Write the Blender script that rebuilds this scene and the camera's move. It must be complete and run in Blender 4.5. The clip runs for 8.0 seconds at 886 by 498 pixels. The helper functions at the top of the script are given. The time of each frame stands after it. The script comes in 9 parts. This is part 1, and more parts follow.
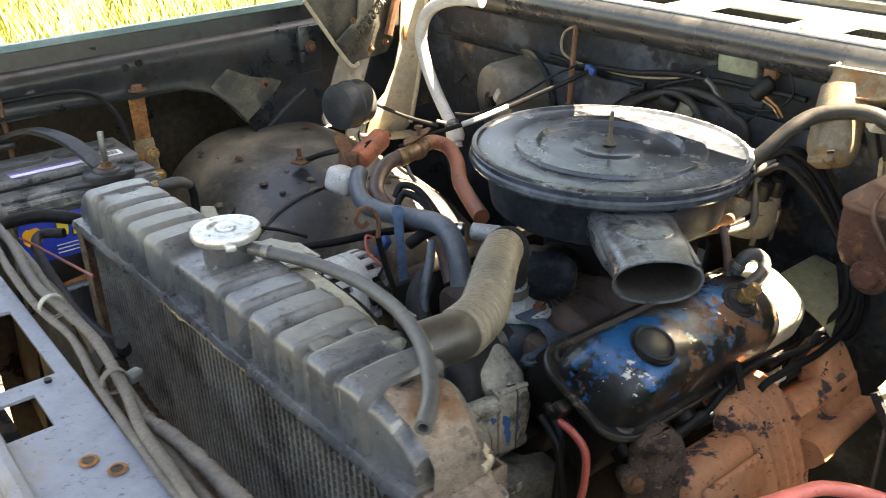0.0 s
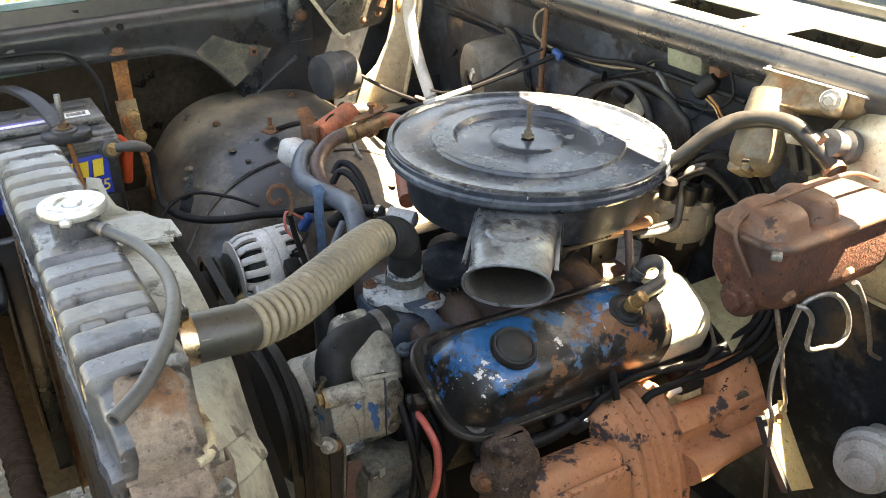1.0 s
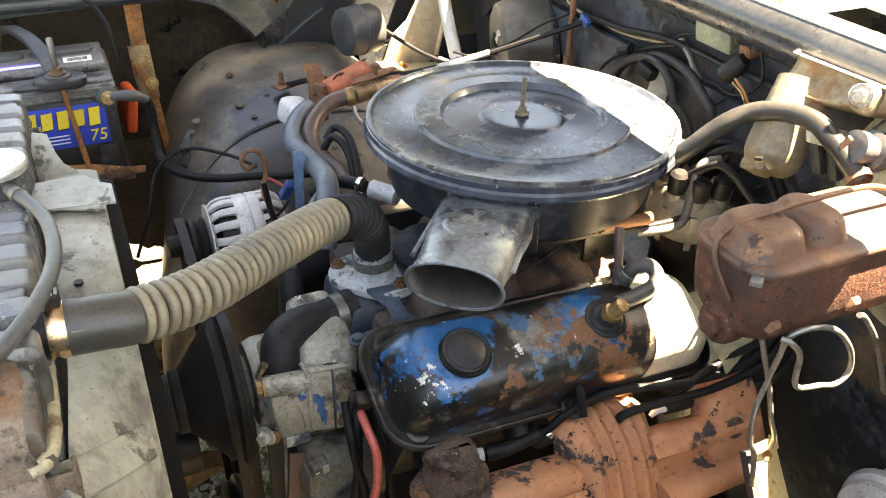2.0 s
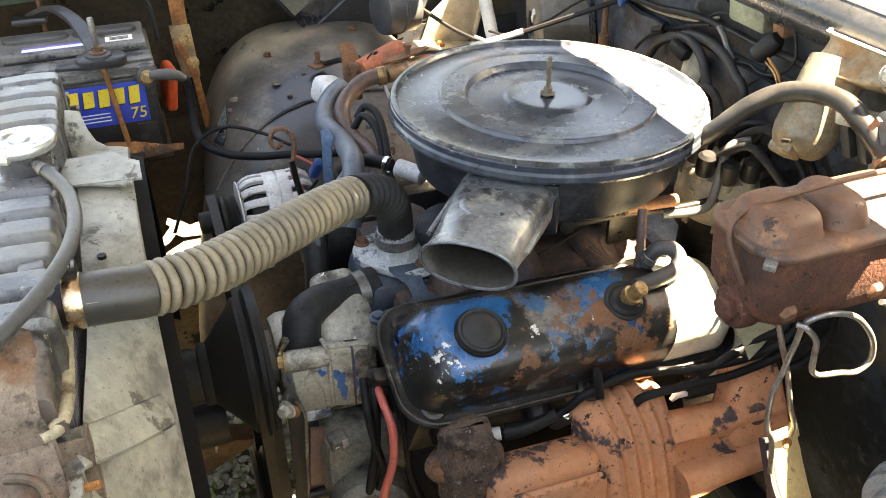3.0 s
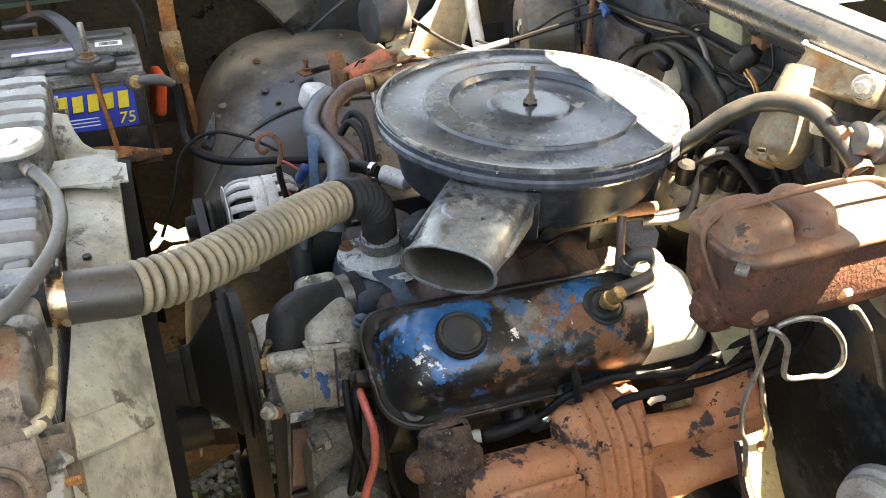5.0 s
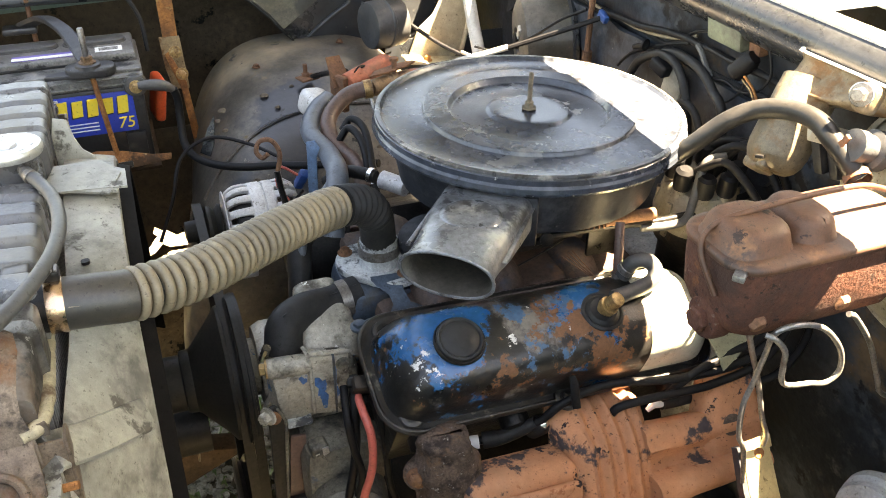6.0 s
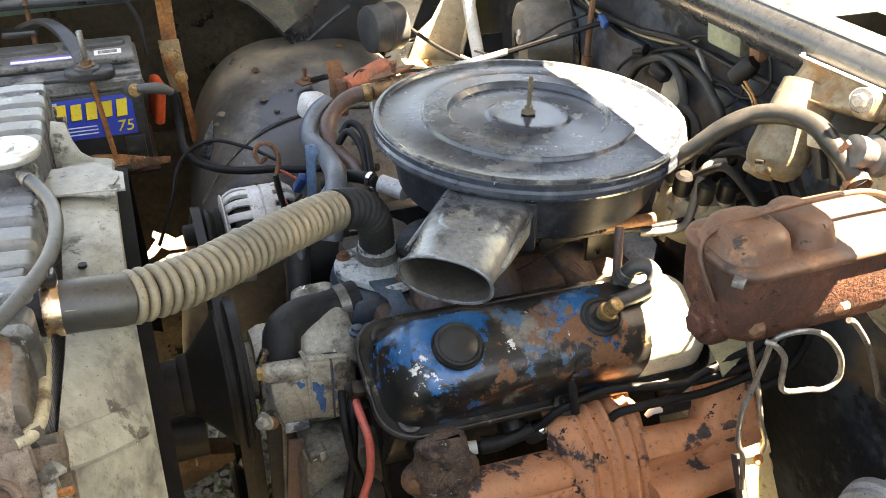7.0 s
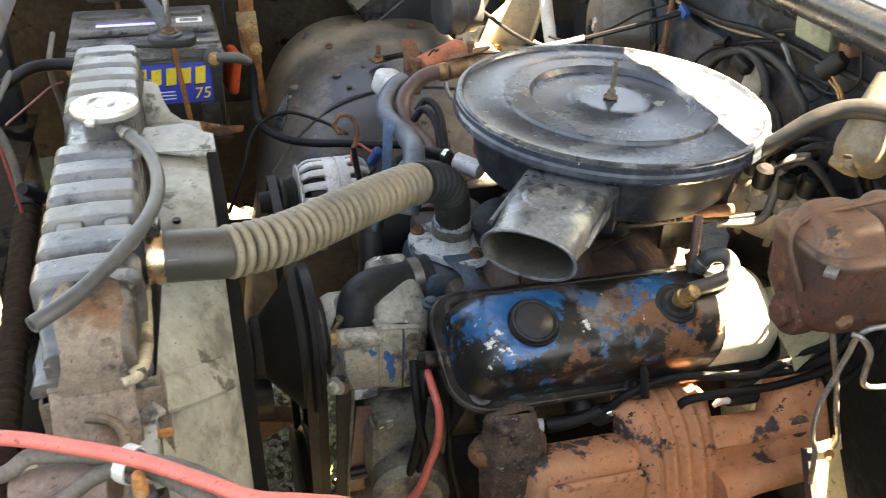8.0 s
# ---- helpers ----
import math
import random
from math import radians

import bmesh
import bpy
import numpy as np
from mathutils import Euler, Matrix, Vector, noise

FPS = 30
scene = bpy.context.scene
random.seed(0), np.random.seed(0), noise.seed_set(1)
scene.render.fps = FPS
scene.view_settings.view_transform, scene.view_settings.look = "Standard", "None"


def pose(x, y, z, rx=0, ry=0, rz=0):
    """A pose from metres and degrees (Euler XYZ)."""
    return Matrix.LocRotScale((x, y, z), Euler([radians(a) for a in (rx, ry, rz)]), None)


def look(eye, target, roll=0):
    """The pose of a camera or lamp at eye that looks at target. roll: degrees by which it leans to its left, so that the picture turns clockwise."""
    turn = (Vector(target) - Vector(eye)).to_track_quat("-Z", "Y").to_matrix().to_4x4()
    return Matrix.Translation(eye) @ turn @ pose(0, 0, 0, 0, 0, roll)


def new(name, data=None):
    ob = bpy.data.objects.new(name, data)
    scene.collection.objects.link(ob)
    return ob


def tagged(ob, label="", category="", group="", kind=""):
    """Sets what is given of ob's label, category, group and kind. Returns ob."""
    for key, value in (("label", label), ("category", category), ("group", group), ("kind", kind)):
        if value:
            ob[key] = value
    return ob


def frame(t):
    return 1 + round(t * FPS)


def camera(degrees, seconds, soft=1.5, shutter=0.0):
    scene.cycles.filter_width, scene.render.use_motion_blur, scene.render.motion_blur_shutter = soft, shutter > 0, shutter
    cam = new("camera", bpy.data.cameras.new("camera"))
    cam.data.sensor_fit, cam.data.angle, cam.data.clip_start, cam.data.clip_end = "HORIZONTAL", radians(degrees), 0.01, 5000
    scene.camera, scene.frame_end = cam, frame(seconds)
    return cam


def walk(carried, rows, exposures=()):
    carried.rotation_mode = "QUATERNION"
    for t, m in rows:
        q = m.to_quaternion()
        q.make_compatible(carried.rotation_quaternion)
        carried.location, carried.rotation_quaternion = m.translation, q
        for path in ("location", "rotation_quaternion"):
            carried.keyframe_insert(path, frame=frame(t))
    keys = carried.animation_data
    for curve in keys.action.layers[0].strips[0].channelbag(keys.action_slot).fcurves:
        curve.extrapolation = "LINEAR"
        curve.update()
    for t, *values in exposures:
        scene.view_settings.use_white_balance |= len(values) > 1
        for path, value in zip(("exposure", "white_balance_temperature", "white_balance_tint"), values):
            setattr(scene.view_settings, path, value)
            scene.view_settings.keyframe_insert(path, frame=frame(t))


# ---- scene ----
cam = camera(54.9, 8.0, 0.95, 0.2)
PATH = [
    (0, (-0.8628, -0.6938, 1.361), (0.2827, 0.6923, 0.485), -0.3),
    (0.5, (-0.7562, -0.7769, 1.377), (0.3328, 0.6475, 0.491), 0.6),
    (1, (-0.6414, -0.8381, 1.395), (0.2727, 0.6583, 0.433), 0.2),
    (1.5, (-0.5614, -0.7889, 1.387), (0.2886, 0.7058, 0.365), 0.2),
    (1.7, (-0.5184, -0.7982, 1.384), (0.2736, 0.7166, 0.346), 0.7),
    (2.8, (-0.4434, -0.8298, 1.385), (0.1445, 0.7344, 0.287), -0.3),
    (3, (-0.4413, -0.8306, 1.385), (0.1415, 0.7351, 0.285), -0.5),
    (3.5, (-0.4418, -0.8357, 1.386), (0.1398, 0.731, 0.287), -0.2),
    (4, (-0.4392, -0.8435, 1.387), (0.1505, 0.7239, 0.295), 0.0),
    (4.5, (-0.4379, -0.8464, 1.387), (0.1637, 0.722, 0.3), 0.2),
    (6, (-0.4367, -0.8483, 1.389), (0.1733, 0.7269, 0.318), 0.5),
    (6.5, (-0.434, -0.845, 1.388), (0.1779, 0.7313, 0.32), 0.6),
    (7, (-0.4349, -0.8461, 1.388), (0.1778, 0.7333, 0.325), 0.7),
    (7.5, (-0.4357, -0.8482, 1.389), (0.1716, 0.7348, 0.328), 1.3),
    (8, (-0.483, -0.8473, 1.377), (0.0469, 0.7489, 0.296), 2.5),
]
walk(cam, [(t, look(eye, target, roll)) for t, eye, target, roll in PATH],
     [(0.0, 4.66, 9900, 12), (0.5, 4.98, 10050, 13), (1.0, 5.03, 10300, 13), (1.5, 5.26, 10500, 14), (3.0, 5.20, 10500, 14), (4.5, 5.20, 10500, 14), (8.0, 5.15, 10500, 14)])

# ---- light ----
world = bpy.data.worlds.new("sky")
scene.world = world
world.use_nodes = True
wn = world.node_tree.nodes
sky = wn.new("ShaderNodeTexSky")
sky.sky_type, sky.sun_disc = "NISHITA", False
SUN = Vector((0.43, -0.17, 1.0)).normalized()
sky.sun_elevation = math.asin(SUN.z)
sky.sun_rotation = math.atan2(SUN.x, SUN.y)
world.node_tree.links.new(sky.outputs[0], wn["Background"].inputs[0])
wn["Background"].inputs[1].default_value = 0.038
sun = new("sun", bpy.data.lights.new("sun", "SUN"))
sun.data.energy, sun.data.angle, sun.data.color = 5.0, radians(0.55), (1.0, 0.95, 0.86)
sun.matrix_world = look(SUN * 20, (0, 0, 0))


# ---- materials ----
def mat(name, col, rough=0.6, metal=0.0, var=0.3, scale=25.0, layers=(), bump=0.15, bscale=160.0, rvar=0.12, coat=0.0, lean=None, spec=0.5):
    """A worn surface: a base colour mottled at two scales, with patches of other colours on top.
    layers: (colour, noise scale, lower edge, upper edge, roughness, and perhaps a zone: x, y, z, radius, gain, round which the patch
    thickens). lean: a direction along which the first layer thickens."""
    m = bpy.data.materials.new(name)
    m.use_nodes = True
    nt = m.node_tree
    n, ln = nt.nodes, nt.links
    b = n["Principled BSDF"]
    tc = n.new("ShaderNodeTexCoord")

    def noise_tex(sc, detail=6.0, rgh=0.6, seed=0.0):
        t = n.new("ShaderNodeTexNoise")
        t.noise_dimensions = "4D"
        t.inputs["W"].default_value = seed
        t.inputs["Scale"].default_value = sc
        t.inputs["Detail"].default_value = detail
        t.inputs["Roughness"].default_value = rgh
        ln.new(tc.outputs["Object"], t.inputs["Vector"])
        return t

    def mix(fac, a, c):
        x = n.new("ShaderNodeMix")
        x.data_type = "RGBA"
        ln.new(fac, x.inputs[0])
        for sock, v in ((x.inputs[6], a), (x.inputs[7], c)):
            if isinstance(v, tuple):
                sock.default_value = (*v, 1)
            else:
                ln.new(v, sock)
        return x.outputs[2]

    def ramp(src, lo, hi):
        r = n.new("ShaderNodeMapRange")
        r.inputs[1].default_value, r.inputs[2].default_value = lo, hi
        ln.new(src, r.inputs[0])
        return r.outputs[0]

    big = noise_tex(scale, 5, 0.6, 1.0)
    fine = noise_tex(scale * 9, 4, 0.65, 2.0)
    dark = tuple(c * (1 - 1.25 * var) for c in col)
    light = tuple(min(1, c * (1 + var)) for c in col)
    c1 = mix(ramp(big.outputs[0], 0.3, 0.7), dark, light)
    f2 = n.new("ShaderNodeMix")
    f2.data_type, f2.blend_type = "RGBA", "OVERLAY"
    f2.inputs[0].default_value = min(0.8, var * 1.2)
    ln.new(c1, f2.inputs[6])
    ln.new(ramp(fine.outputs[0], 0.25, 0.75), f2.inputs[7])
    grain = noise_tex(850, 2, 0.7, 7.0)
    f3 = n.new("ShaderNodeMix")
    f3.data_type, f3.blend_type = "RGBA", "OVERLAY"
    f3.inputs[0].default_value = min(0.35, var * 0.55)
    ln.new(f2.outputs[2], f3.inputs[6])
    ln.new(ramp(grain.outputs[0], 0.3, 0.7), f3.inputs[7])
    # crisp small grime specks
    speck = noise_tex(190, 3, 0.75, 4.4)
    f4 = n.new("ShaderNodeMix")
    f4.data_type, f4.blend_type = "RGBA", "MULTIPLY"
    ln.new(ramp(speck.outputs[0], 0.60, 0.66), f4.inputs[0])
    ln.new(f3.outputs[2], f4.inputs[6])
    f4.inputs[7].default_value = (0.45, 0.42, 0.40, 1)
    out = f4.outputs[2]
    rv = n.new("ShaderNodeMapRange")
    rv.inputs[1].default_value, rv.inputs[2].default_value = 0.3, 0.7
    rv.inputs[3].default_value, rv.inputs[4].default_value = max(0.03, rough - rvar), min(1, rough + rvar)
    ln.new(big.outputs[0], rv.inputs[0])
    rout = rv.outputs[0]
    hgt = fine.outputs[0]
    for k, (lc, ls, lo, hi, lr, *zone) in enumerate(layers):
        t = noise_tex(ls, 8, 0.68, 10.0 + 3.7 * k)
        src = t.outputs[0]
        for zx, zy, zz, zr, gain in zone:
            far = n.new("ShaderNodeVectorMath")
            far.operation = "DISTANCE"
            ln.new(tc.outputs["Object"], far.inputs[0])
            far.inputs[1].default_value = (zx, zy, zz)
            near = n.new("ShaderNodeMapRange")
            near.interpolation_type = "SMOOTHSTEP"
            near.inputs[1].default_value, near.inputs[2].default_value = 0.0, zr
            near.inputs[3].default_value, near.inputs[4].default_value = gain, 0.0
            ln.new(far.outputs["Value"], near.inputs[0])
            more = n.new("ShaderNodeMath")
            ln.new(src, more.inputs[0])
            ln.new(near.outputs[0], more.inputs[1])
            src = more.outputs[0]
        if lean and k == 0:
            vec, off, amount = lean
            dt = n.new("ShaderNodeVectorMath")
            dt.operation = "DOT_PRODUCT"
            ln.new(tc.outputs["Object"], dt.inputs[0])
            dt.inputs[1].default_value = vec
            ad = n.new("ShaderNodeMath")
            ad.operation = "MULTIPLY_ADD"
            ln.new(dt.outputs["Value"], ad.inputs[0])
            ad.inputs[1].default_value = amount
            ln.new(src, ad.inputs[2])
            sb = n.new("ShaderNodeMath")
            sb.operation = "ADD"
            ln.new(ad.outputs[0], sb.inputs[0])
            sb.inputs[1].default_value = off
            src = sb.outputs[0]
        f = ramp(src, lo, hi)
        sh = noise_tex(ls * 5, 3, 0.6, 30.0 + k)
        lcd = mix(ramp(sh.outputs[0], 0.3, 0.7), tuple(c * 0.72 for c in lc), tuple(min(1, c * 1.2) for c in lc))
        out = mix(f, out, lcd)
        rm = n.new("ShaderNodeMix")
        ln.new(f, rm.inputs[0])
        ln.new(rout, rm.inputs[2])
        rm.inputs[3].default_value = lr
        rout = rm.outputs[0]
    ln.new(out, b.inputs["Base Color"])
    ln.new(rout, b.inputs["Roughness"])
    b.inputs["Metallic"].default_value = metal
    b.inputs["Coat Weight"].default_value = coat
    b.inputs["Specular IOR Level"].default_value = spec
    if bump:
        bt = noise_tex(bscale, 5, 0.6, 5.0)
        bp = n.new("ShaderNodeBump")
        bp.inputs["Strength"].default_value = bump
        bp.inputs["Distance"].default_value = 0.004
        ln.new(bt.outputs[0], bp.inputs["Height"])
        ln.new(bp.outputs[0], b.inputs["Normal"])
    return m


DUST = (0.30, 0.26, 0.20)
RUST = (0.26, 0.10, 0.035)
DKRUST = (0.09, 0.045, 0.03)
M = {}
M["lid"] = mat("worn_black_enamel", (0.030, 0.037, 0.050), 0.24, 0, 0.4, 9, [
    ((0.085, 0.097, 0.118), 7, 0.48, 0.70, 0.30),
    ((0.013, 0.014, 0.018), 18, 0.57, 0.66, 0.18, (-0.03, -0.040, 0.086, 0.040, 0.09), (0.040, 0.015, 0.086, 0.030, 0.08), (-0.115, -0.077, 0.086, 0.035, 0.07)),
    ((0.21, 0.205, 0.185), 11, 0.58, 0.78, 0.5, (-0.105, 0.030, 0.086, 0.045, 0.15), (-0.090, -0.030, 0.086, 0.035, 0.13), (-0.150, 0.0, 0.086, 0.035, 0.11), (-0.105, -0.115, 0.086, 0.035, 0.10), (-0.02, 0.085, 0.085, 0.045, 0.09), (0.10, 0.06, 0.086, 0.08, 0.12)),
    ((0.15, 0.15, 0.145), 38, 0.61, 0.70, 0.45, (0.055, -0.023, 0.086, 0.022, 0.10)),
    ((0.36, 0.36, 0.35), 85, 0.67, 0.69, 0.5)], 0.08, 240, 0.12)
M["lidrim"] = mat("chipped_rim_enamel", (0.045, 0.048, 0.052), 0.30, 0.1, 0.4, 22, [((0.34, 0.33, 0.30), 14, 0.50, 0.58, 0.45), ((0.012, 0.012, 0.013), 40, 0.58, 0.61, 0.4)], 0.06)
M["acbody"] = mat("dusty_black_steel", (0.016, 0.018, 0.022), 0.42, 0, 0.4, 14, [((0.045, 0.047, 0.052), 16, 0.53, 0.64, 0.45), ((0.17, 0.165, 0.15), 30, 0.635, 0.67, 0.7), ((0.09, 0.045, 0.02), 24, 0.70, 0.73, 0.8)], 0.10, spec=0.18)
M["snorkel"] = mat("worn_grey_steel", (0.155, 0.162, 0.172), 0.30, 0.4, 0.4, 16, [((0.040, 0.042, 0.046), 15, 0.53, 0.60, 0.36), ((0.34, 0.335, 0.31), 13, 0.55, 0.63, 0.36), ((0.016, 0.016, 0.018), 34, 0.60, 0.63, 0.4), ((0.48, 0.47, 0.44), 55, 0.65, 0.67, 0.5)], 0.08)
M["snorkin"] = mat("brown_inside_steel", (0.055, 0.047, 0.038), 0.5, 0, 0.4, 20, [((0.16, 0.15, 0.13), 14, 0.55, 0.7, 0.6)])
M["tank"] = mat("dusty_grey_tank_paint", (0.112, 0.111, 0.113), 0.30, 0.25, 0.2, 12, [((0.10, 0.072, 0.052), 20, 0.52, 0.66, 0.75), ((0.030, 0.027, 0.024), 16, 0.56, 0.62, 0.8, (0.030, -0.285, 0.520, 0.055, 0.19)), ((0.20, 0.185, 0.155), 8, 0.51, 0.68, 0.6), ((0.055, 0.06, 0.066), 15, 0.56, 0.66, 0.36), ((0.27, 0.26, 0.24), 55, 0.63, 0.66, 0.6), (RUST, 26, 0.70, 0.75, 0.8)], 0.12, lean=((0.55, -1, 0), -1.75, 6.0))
M["tankend"] = mat("rusty_tank_end", (0.160, 0.118, 0.084), 0.55, 0.1, 0.35, 18, [((0.15, 0.070, 0.034), 14, 0.53, 0.62, 0.8), ((0.040, 0.031, 0.024), 20, 0.54, 0.61, 0.8), ((0.33, 0.29, 0.20), 24, 0.60, 0.67, 0.7), ((0.03, 0.024, 0.02), 60, 0.62, 0.65, 0.8)], 0.3, spec=0.35)
M["bead"] = mat("crusted_sealant", (0.34, 0.29, 0.19), 0.7, 0, 0.25, 20, [((0.14, 0.09, 0.05), 22, 0.54, 0.64, 0.8)], 0.4, 120)
M["core"] = mat("dark_fin_metal", (0.150, 0.152, 0.155), 0.6, 0.2, 0.35, 30, [((0.17, 0.16, 0.145), 14, 0.60, 0.8, 0.8), ((0.05, 0.05, 0.052), 9, 0.54, 0.64, 0.6)], 0.1)
M["tin"] = mat("silvered_metal", (0.72, 0.71, 0.68), 0.22, 1.0, 0.12, 30, [((0.4, 0.38, 0.33), 30, 0.6, 0.75, 0.5)], 0.05)
M["alu"] = mat("dirty_cast_aluminium", (0.42, 0.41, 0.39), 0.5, 0.55, 0.25, 30, [((0.16, 0.14, 0.12), 40, 0.56, 0.72, 0.8)], 0.2)
M["altal"] = mat("oxidised_aluminium", (0.50, 0.49, 0.48), 0.55, 0.3, 0.2, 30, [((0.2, 0.18, 0.16), 45, 0.58, 0.74, 0.8)], 0.2)
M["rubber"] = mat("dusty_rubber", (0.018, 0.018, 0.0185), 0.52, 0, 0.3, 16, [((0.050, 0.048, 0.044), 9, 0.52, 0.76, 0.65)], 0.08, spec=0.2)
M["rubdust"] = mat("grey_dusty_rubber", (0.060, 0.060, 0.060), 0.50, 0, 0.2, 22, [((0.025, 0.025, 0.025), 18, 0.55, 0.70, 0.5)], 0.05)
M["hosetan"] = mat("tan_dusty_hose", (0.190, 0.150, 0.096), 0.5, 0, 0.15, 25, [((0.08, 0.072, 0.058), 9, 0.52, 0.70, 0.5), ((0.30, 0.255, 0.175), 16, 0.60, 0.72, 0.6)], 0.04)
M["hosecuff"] = mat("worn_hose_cuff", (0.044, 0.037, 0.028), 0.42, 0, 0.25, 16, [((0.030, 0.029, 0.028), 9, 0.46, 0.58, 0.38)], 0.06)
M["copper"] = mat("coppery_clamp", (0.58, 0.40, 0.27), 0.26, 1.0, 0.15, 30, [], 0.03)
M["shroud"] = mat("cream_dusty_plastic", (0.290, 0.280, 0.235), 0.42, 0, 0.2, 9, [((0.125, 0.120, 0.105), 9, 0.50, 0.60, 0.6), ((0.085, 0.078, 0.062), 24, 0.585, 0.63, 0.7), ((0.43, 0.42, 0.38), 26, 0.62, 0.65, 0.6), ((0.05, 0.045, 0.038), 60, 0.65, 0.67, 0.7)], 0.10, 60)
BLUE = (0.006, 0.095, 0.235)
M["blue"] = mat("chipped_blue_engine_paint", (0.011, 0.0105, 0.010), 0.36, 0, 0.3, 16, [
    ((0.045, 0.026, 0.016), 22, 0.57, 0.66, 0.6),
    (BLUE, 19, 0.575, 0.60, 0.26, (-0.125, -0.030, 0.072, 0.080, 0.20), (0.028, -0.032, 0.075, 0.052, 0.25), (-0.11, -0.065, 0.055, 0.05, 0.08)),
    ((0.16, 0.140, 0.122), 26, 0.60, 0.70, 0.6, (-0.022, -0.045, 0.065, 0.060, 0.21)),
    ((0.035, 0.105, 0.19), 30, 0.60, 0.63, 0.4, (0.0, -0.045, 0.065, 0.085, 0.12)),
    ((0.17, 0.075, 0.034), 62, 0.61, 0.65, 0.8, (-0.005, -0.040, 0.070, 0.06, 0.11), (0.040, -0.075, 0.045, 0.080, 0.17), (-0.070, -0.085, 0.038, 0.060, 0.14), (-0.165, -0.065, 0.030, 0.03, 0.12)),
    ((0.012, 0.011, 0.010), 30, 0.60, 0.63, 0.36, (-0.066, -0.026, 0.068, 0.030, 0.15)),
    ((0.62, 0.60, 0.56), 75, 0.655, 0.675, 0.6, (-0.155, -0.058, 0.052, 0.050, 0.115), (-0.060, -0.055, 0.060, 0.030, 0.13), (0.000, -0.055, 0.060, 0.022, 0.10)),
], 0.16, 160, coat=0.08)
M["blued"] = mat("dirty_blue_steel", (0.038, 0.058, 0.082), 0.5, 0, 0.4, 20, [((0.05, 0.04, 0.03), 15, 0.48, 0.62, 0.7), (RUST, 25, 0.62, 0.7, 0.8)], 0.2)
M["greasy"] = mat("greasy_iron", (0.012, 0.011, 0.0105), 0.38, 0.1, 0.4, 25, [((0.065, 0.048, 0.036), 18, 0.57, 0.66, 0.8), ((0.025, 0.045, 0.07), 14, 0.62, 0.67, 0.5)], 0.4, 90, spec=0.22)
M["pump"] = mat("grey_pump_casting", (0.35, 0.325, 0.27), 0.5, 0.15, 0.25, 26, [((0.085, 0.074, 0.058), 18, 0.50, 0.60, 0.85), ((0.02, 0.12, 0.24), 16, 0.615, 0.63, 0.4), ((0.72, 0.70, 0.65), 60, 0.635, 0.65, 0.7), ((0.03, 0.026, 0.02), 44, 0.62, 0.65, 0.8)], 0.35, 110)
M["mani"] = mat("flaking_orange_manifold", (0.44, 0.190, 0.098), 0.72, 0, 0.13, 9, [
    ((0.50, 0.27, 0.165), 7, 0.5, 0.7, 0.75),
    ((0.32, 0.12, 0.060), 50, 0.60, 0.64, 0.9),
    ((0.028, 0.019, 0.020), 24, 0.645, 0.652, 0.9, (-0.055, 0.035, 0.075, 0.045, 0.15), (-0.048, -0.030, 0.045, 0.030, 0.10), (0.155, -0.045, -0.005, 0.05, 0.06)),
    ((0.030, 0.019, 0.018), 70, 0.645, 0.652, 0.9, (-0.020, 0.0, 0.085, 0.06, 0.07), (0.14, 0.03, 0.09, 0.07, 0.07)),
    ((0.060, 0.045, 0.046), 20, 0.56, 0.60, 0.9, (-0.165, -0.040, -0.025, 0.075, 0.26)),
], 0.18, 140, spec=0.3)
M["manid"] = mat("scaled_rust_iron", (0.095, 0.066, 0.052), 0.92, 0, 0.4, 36, [((0.035, 0.025, 0.022), 26, 0.53, 0.60, 0.9), ((0.15, 0.085, 0.05), 30, 0.58, 0.66, 0.9), ((0.24, 0.22, 0.20), 110, 0.60, 0.64, 0.9)], 1.0, 120, spec=0.2)
M["mcyl"] = mat("rusted_cast_iron", (0.085, 0.033, 0.021), 0.8, 0, 0.3, 22, [((0.045, 0.023, 0.018), 11, 0.46, 0.58, 0.8), ((0.20, 0.078, 0.032), 16, 0.58, 0.66, 0.9), ((0.16, 0.11, 0.09), 60, 0.63, 0.66, 0.85), ((0.02, 0.012, 0.01), 70, 0.60, 0.63, 0.9)], 0.5, 260, spec=0.25)
M["mclid"] = mat("rusted_pressed_lid", (0.105, 0.043, 0.022), 0.6, 0.05, 0.25, 12, [((0.055, 0.029, 0.021), 9, 0.49, 0.58, 0.55), ((0.22, 0.10, 0.048), 20, 0.57, 0.64, 0.75), ((0.03, 0.017, 0.013), 44, 0.60, 0.63, 0.8)], 0.15, 200)
M["rust"] = mat("orange_rust", (0.30, 0.125, 0.045), 0.85, 0, 0.35, 25, [((0.13, 0.06, 0.035), 22, 0.5, 0.65, 0.9), ((0.42, 0.27, 0.13), 28, 0.62, 0.72, 0.8)], 0.4, spec=0.25)
M["rustdk"] = mat("brown_rust", (0.15, 0.075, 0.045), 0.8, 0.1, 0.35, 25, [((0.25, 0.12, 0.05), 25, 0.55, 0.7, 0.9)], 0.35, spec=0.25)
M["wiper"] = mat("stained_yellow_motor", (0.175, 0.135, 0.088), 0.5, 0.25, 0.3, 16, [((0.17, 0.090, 0.040), 20, 0.52, 0.62, 0.8), ((0.13, 0.115, 0.095), 13, 0.54, 0.66, 0.6)], 0.2)
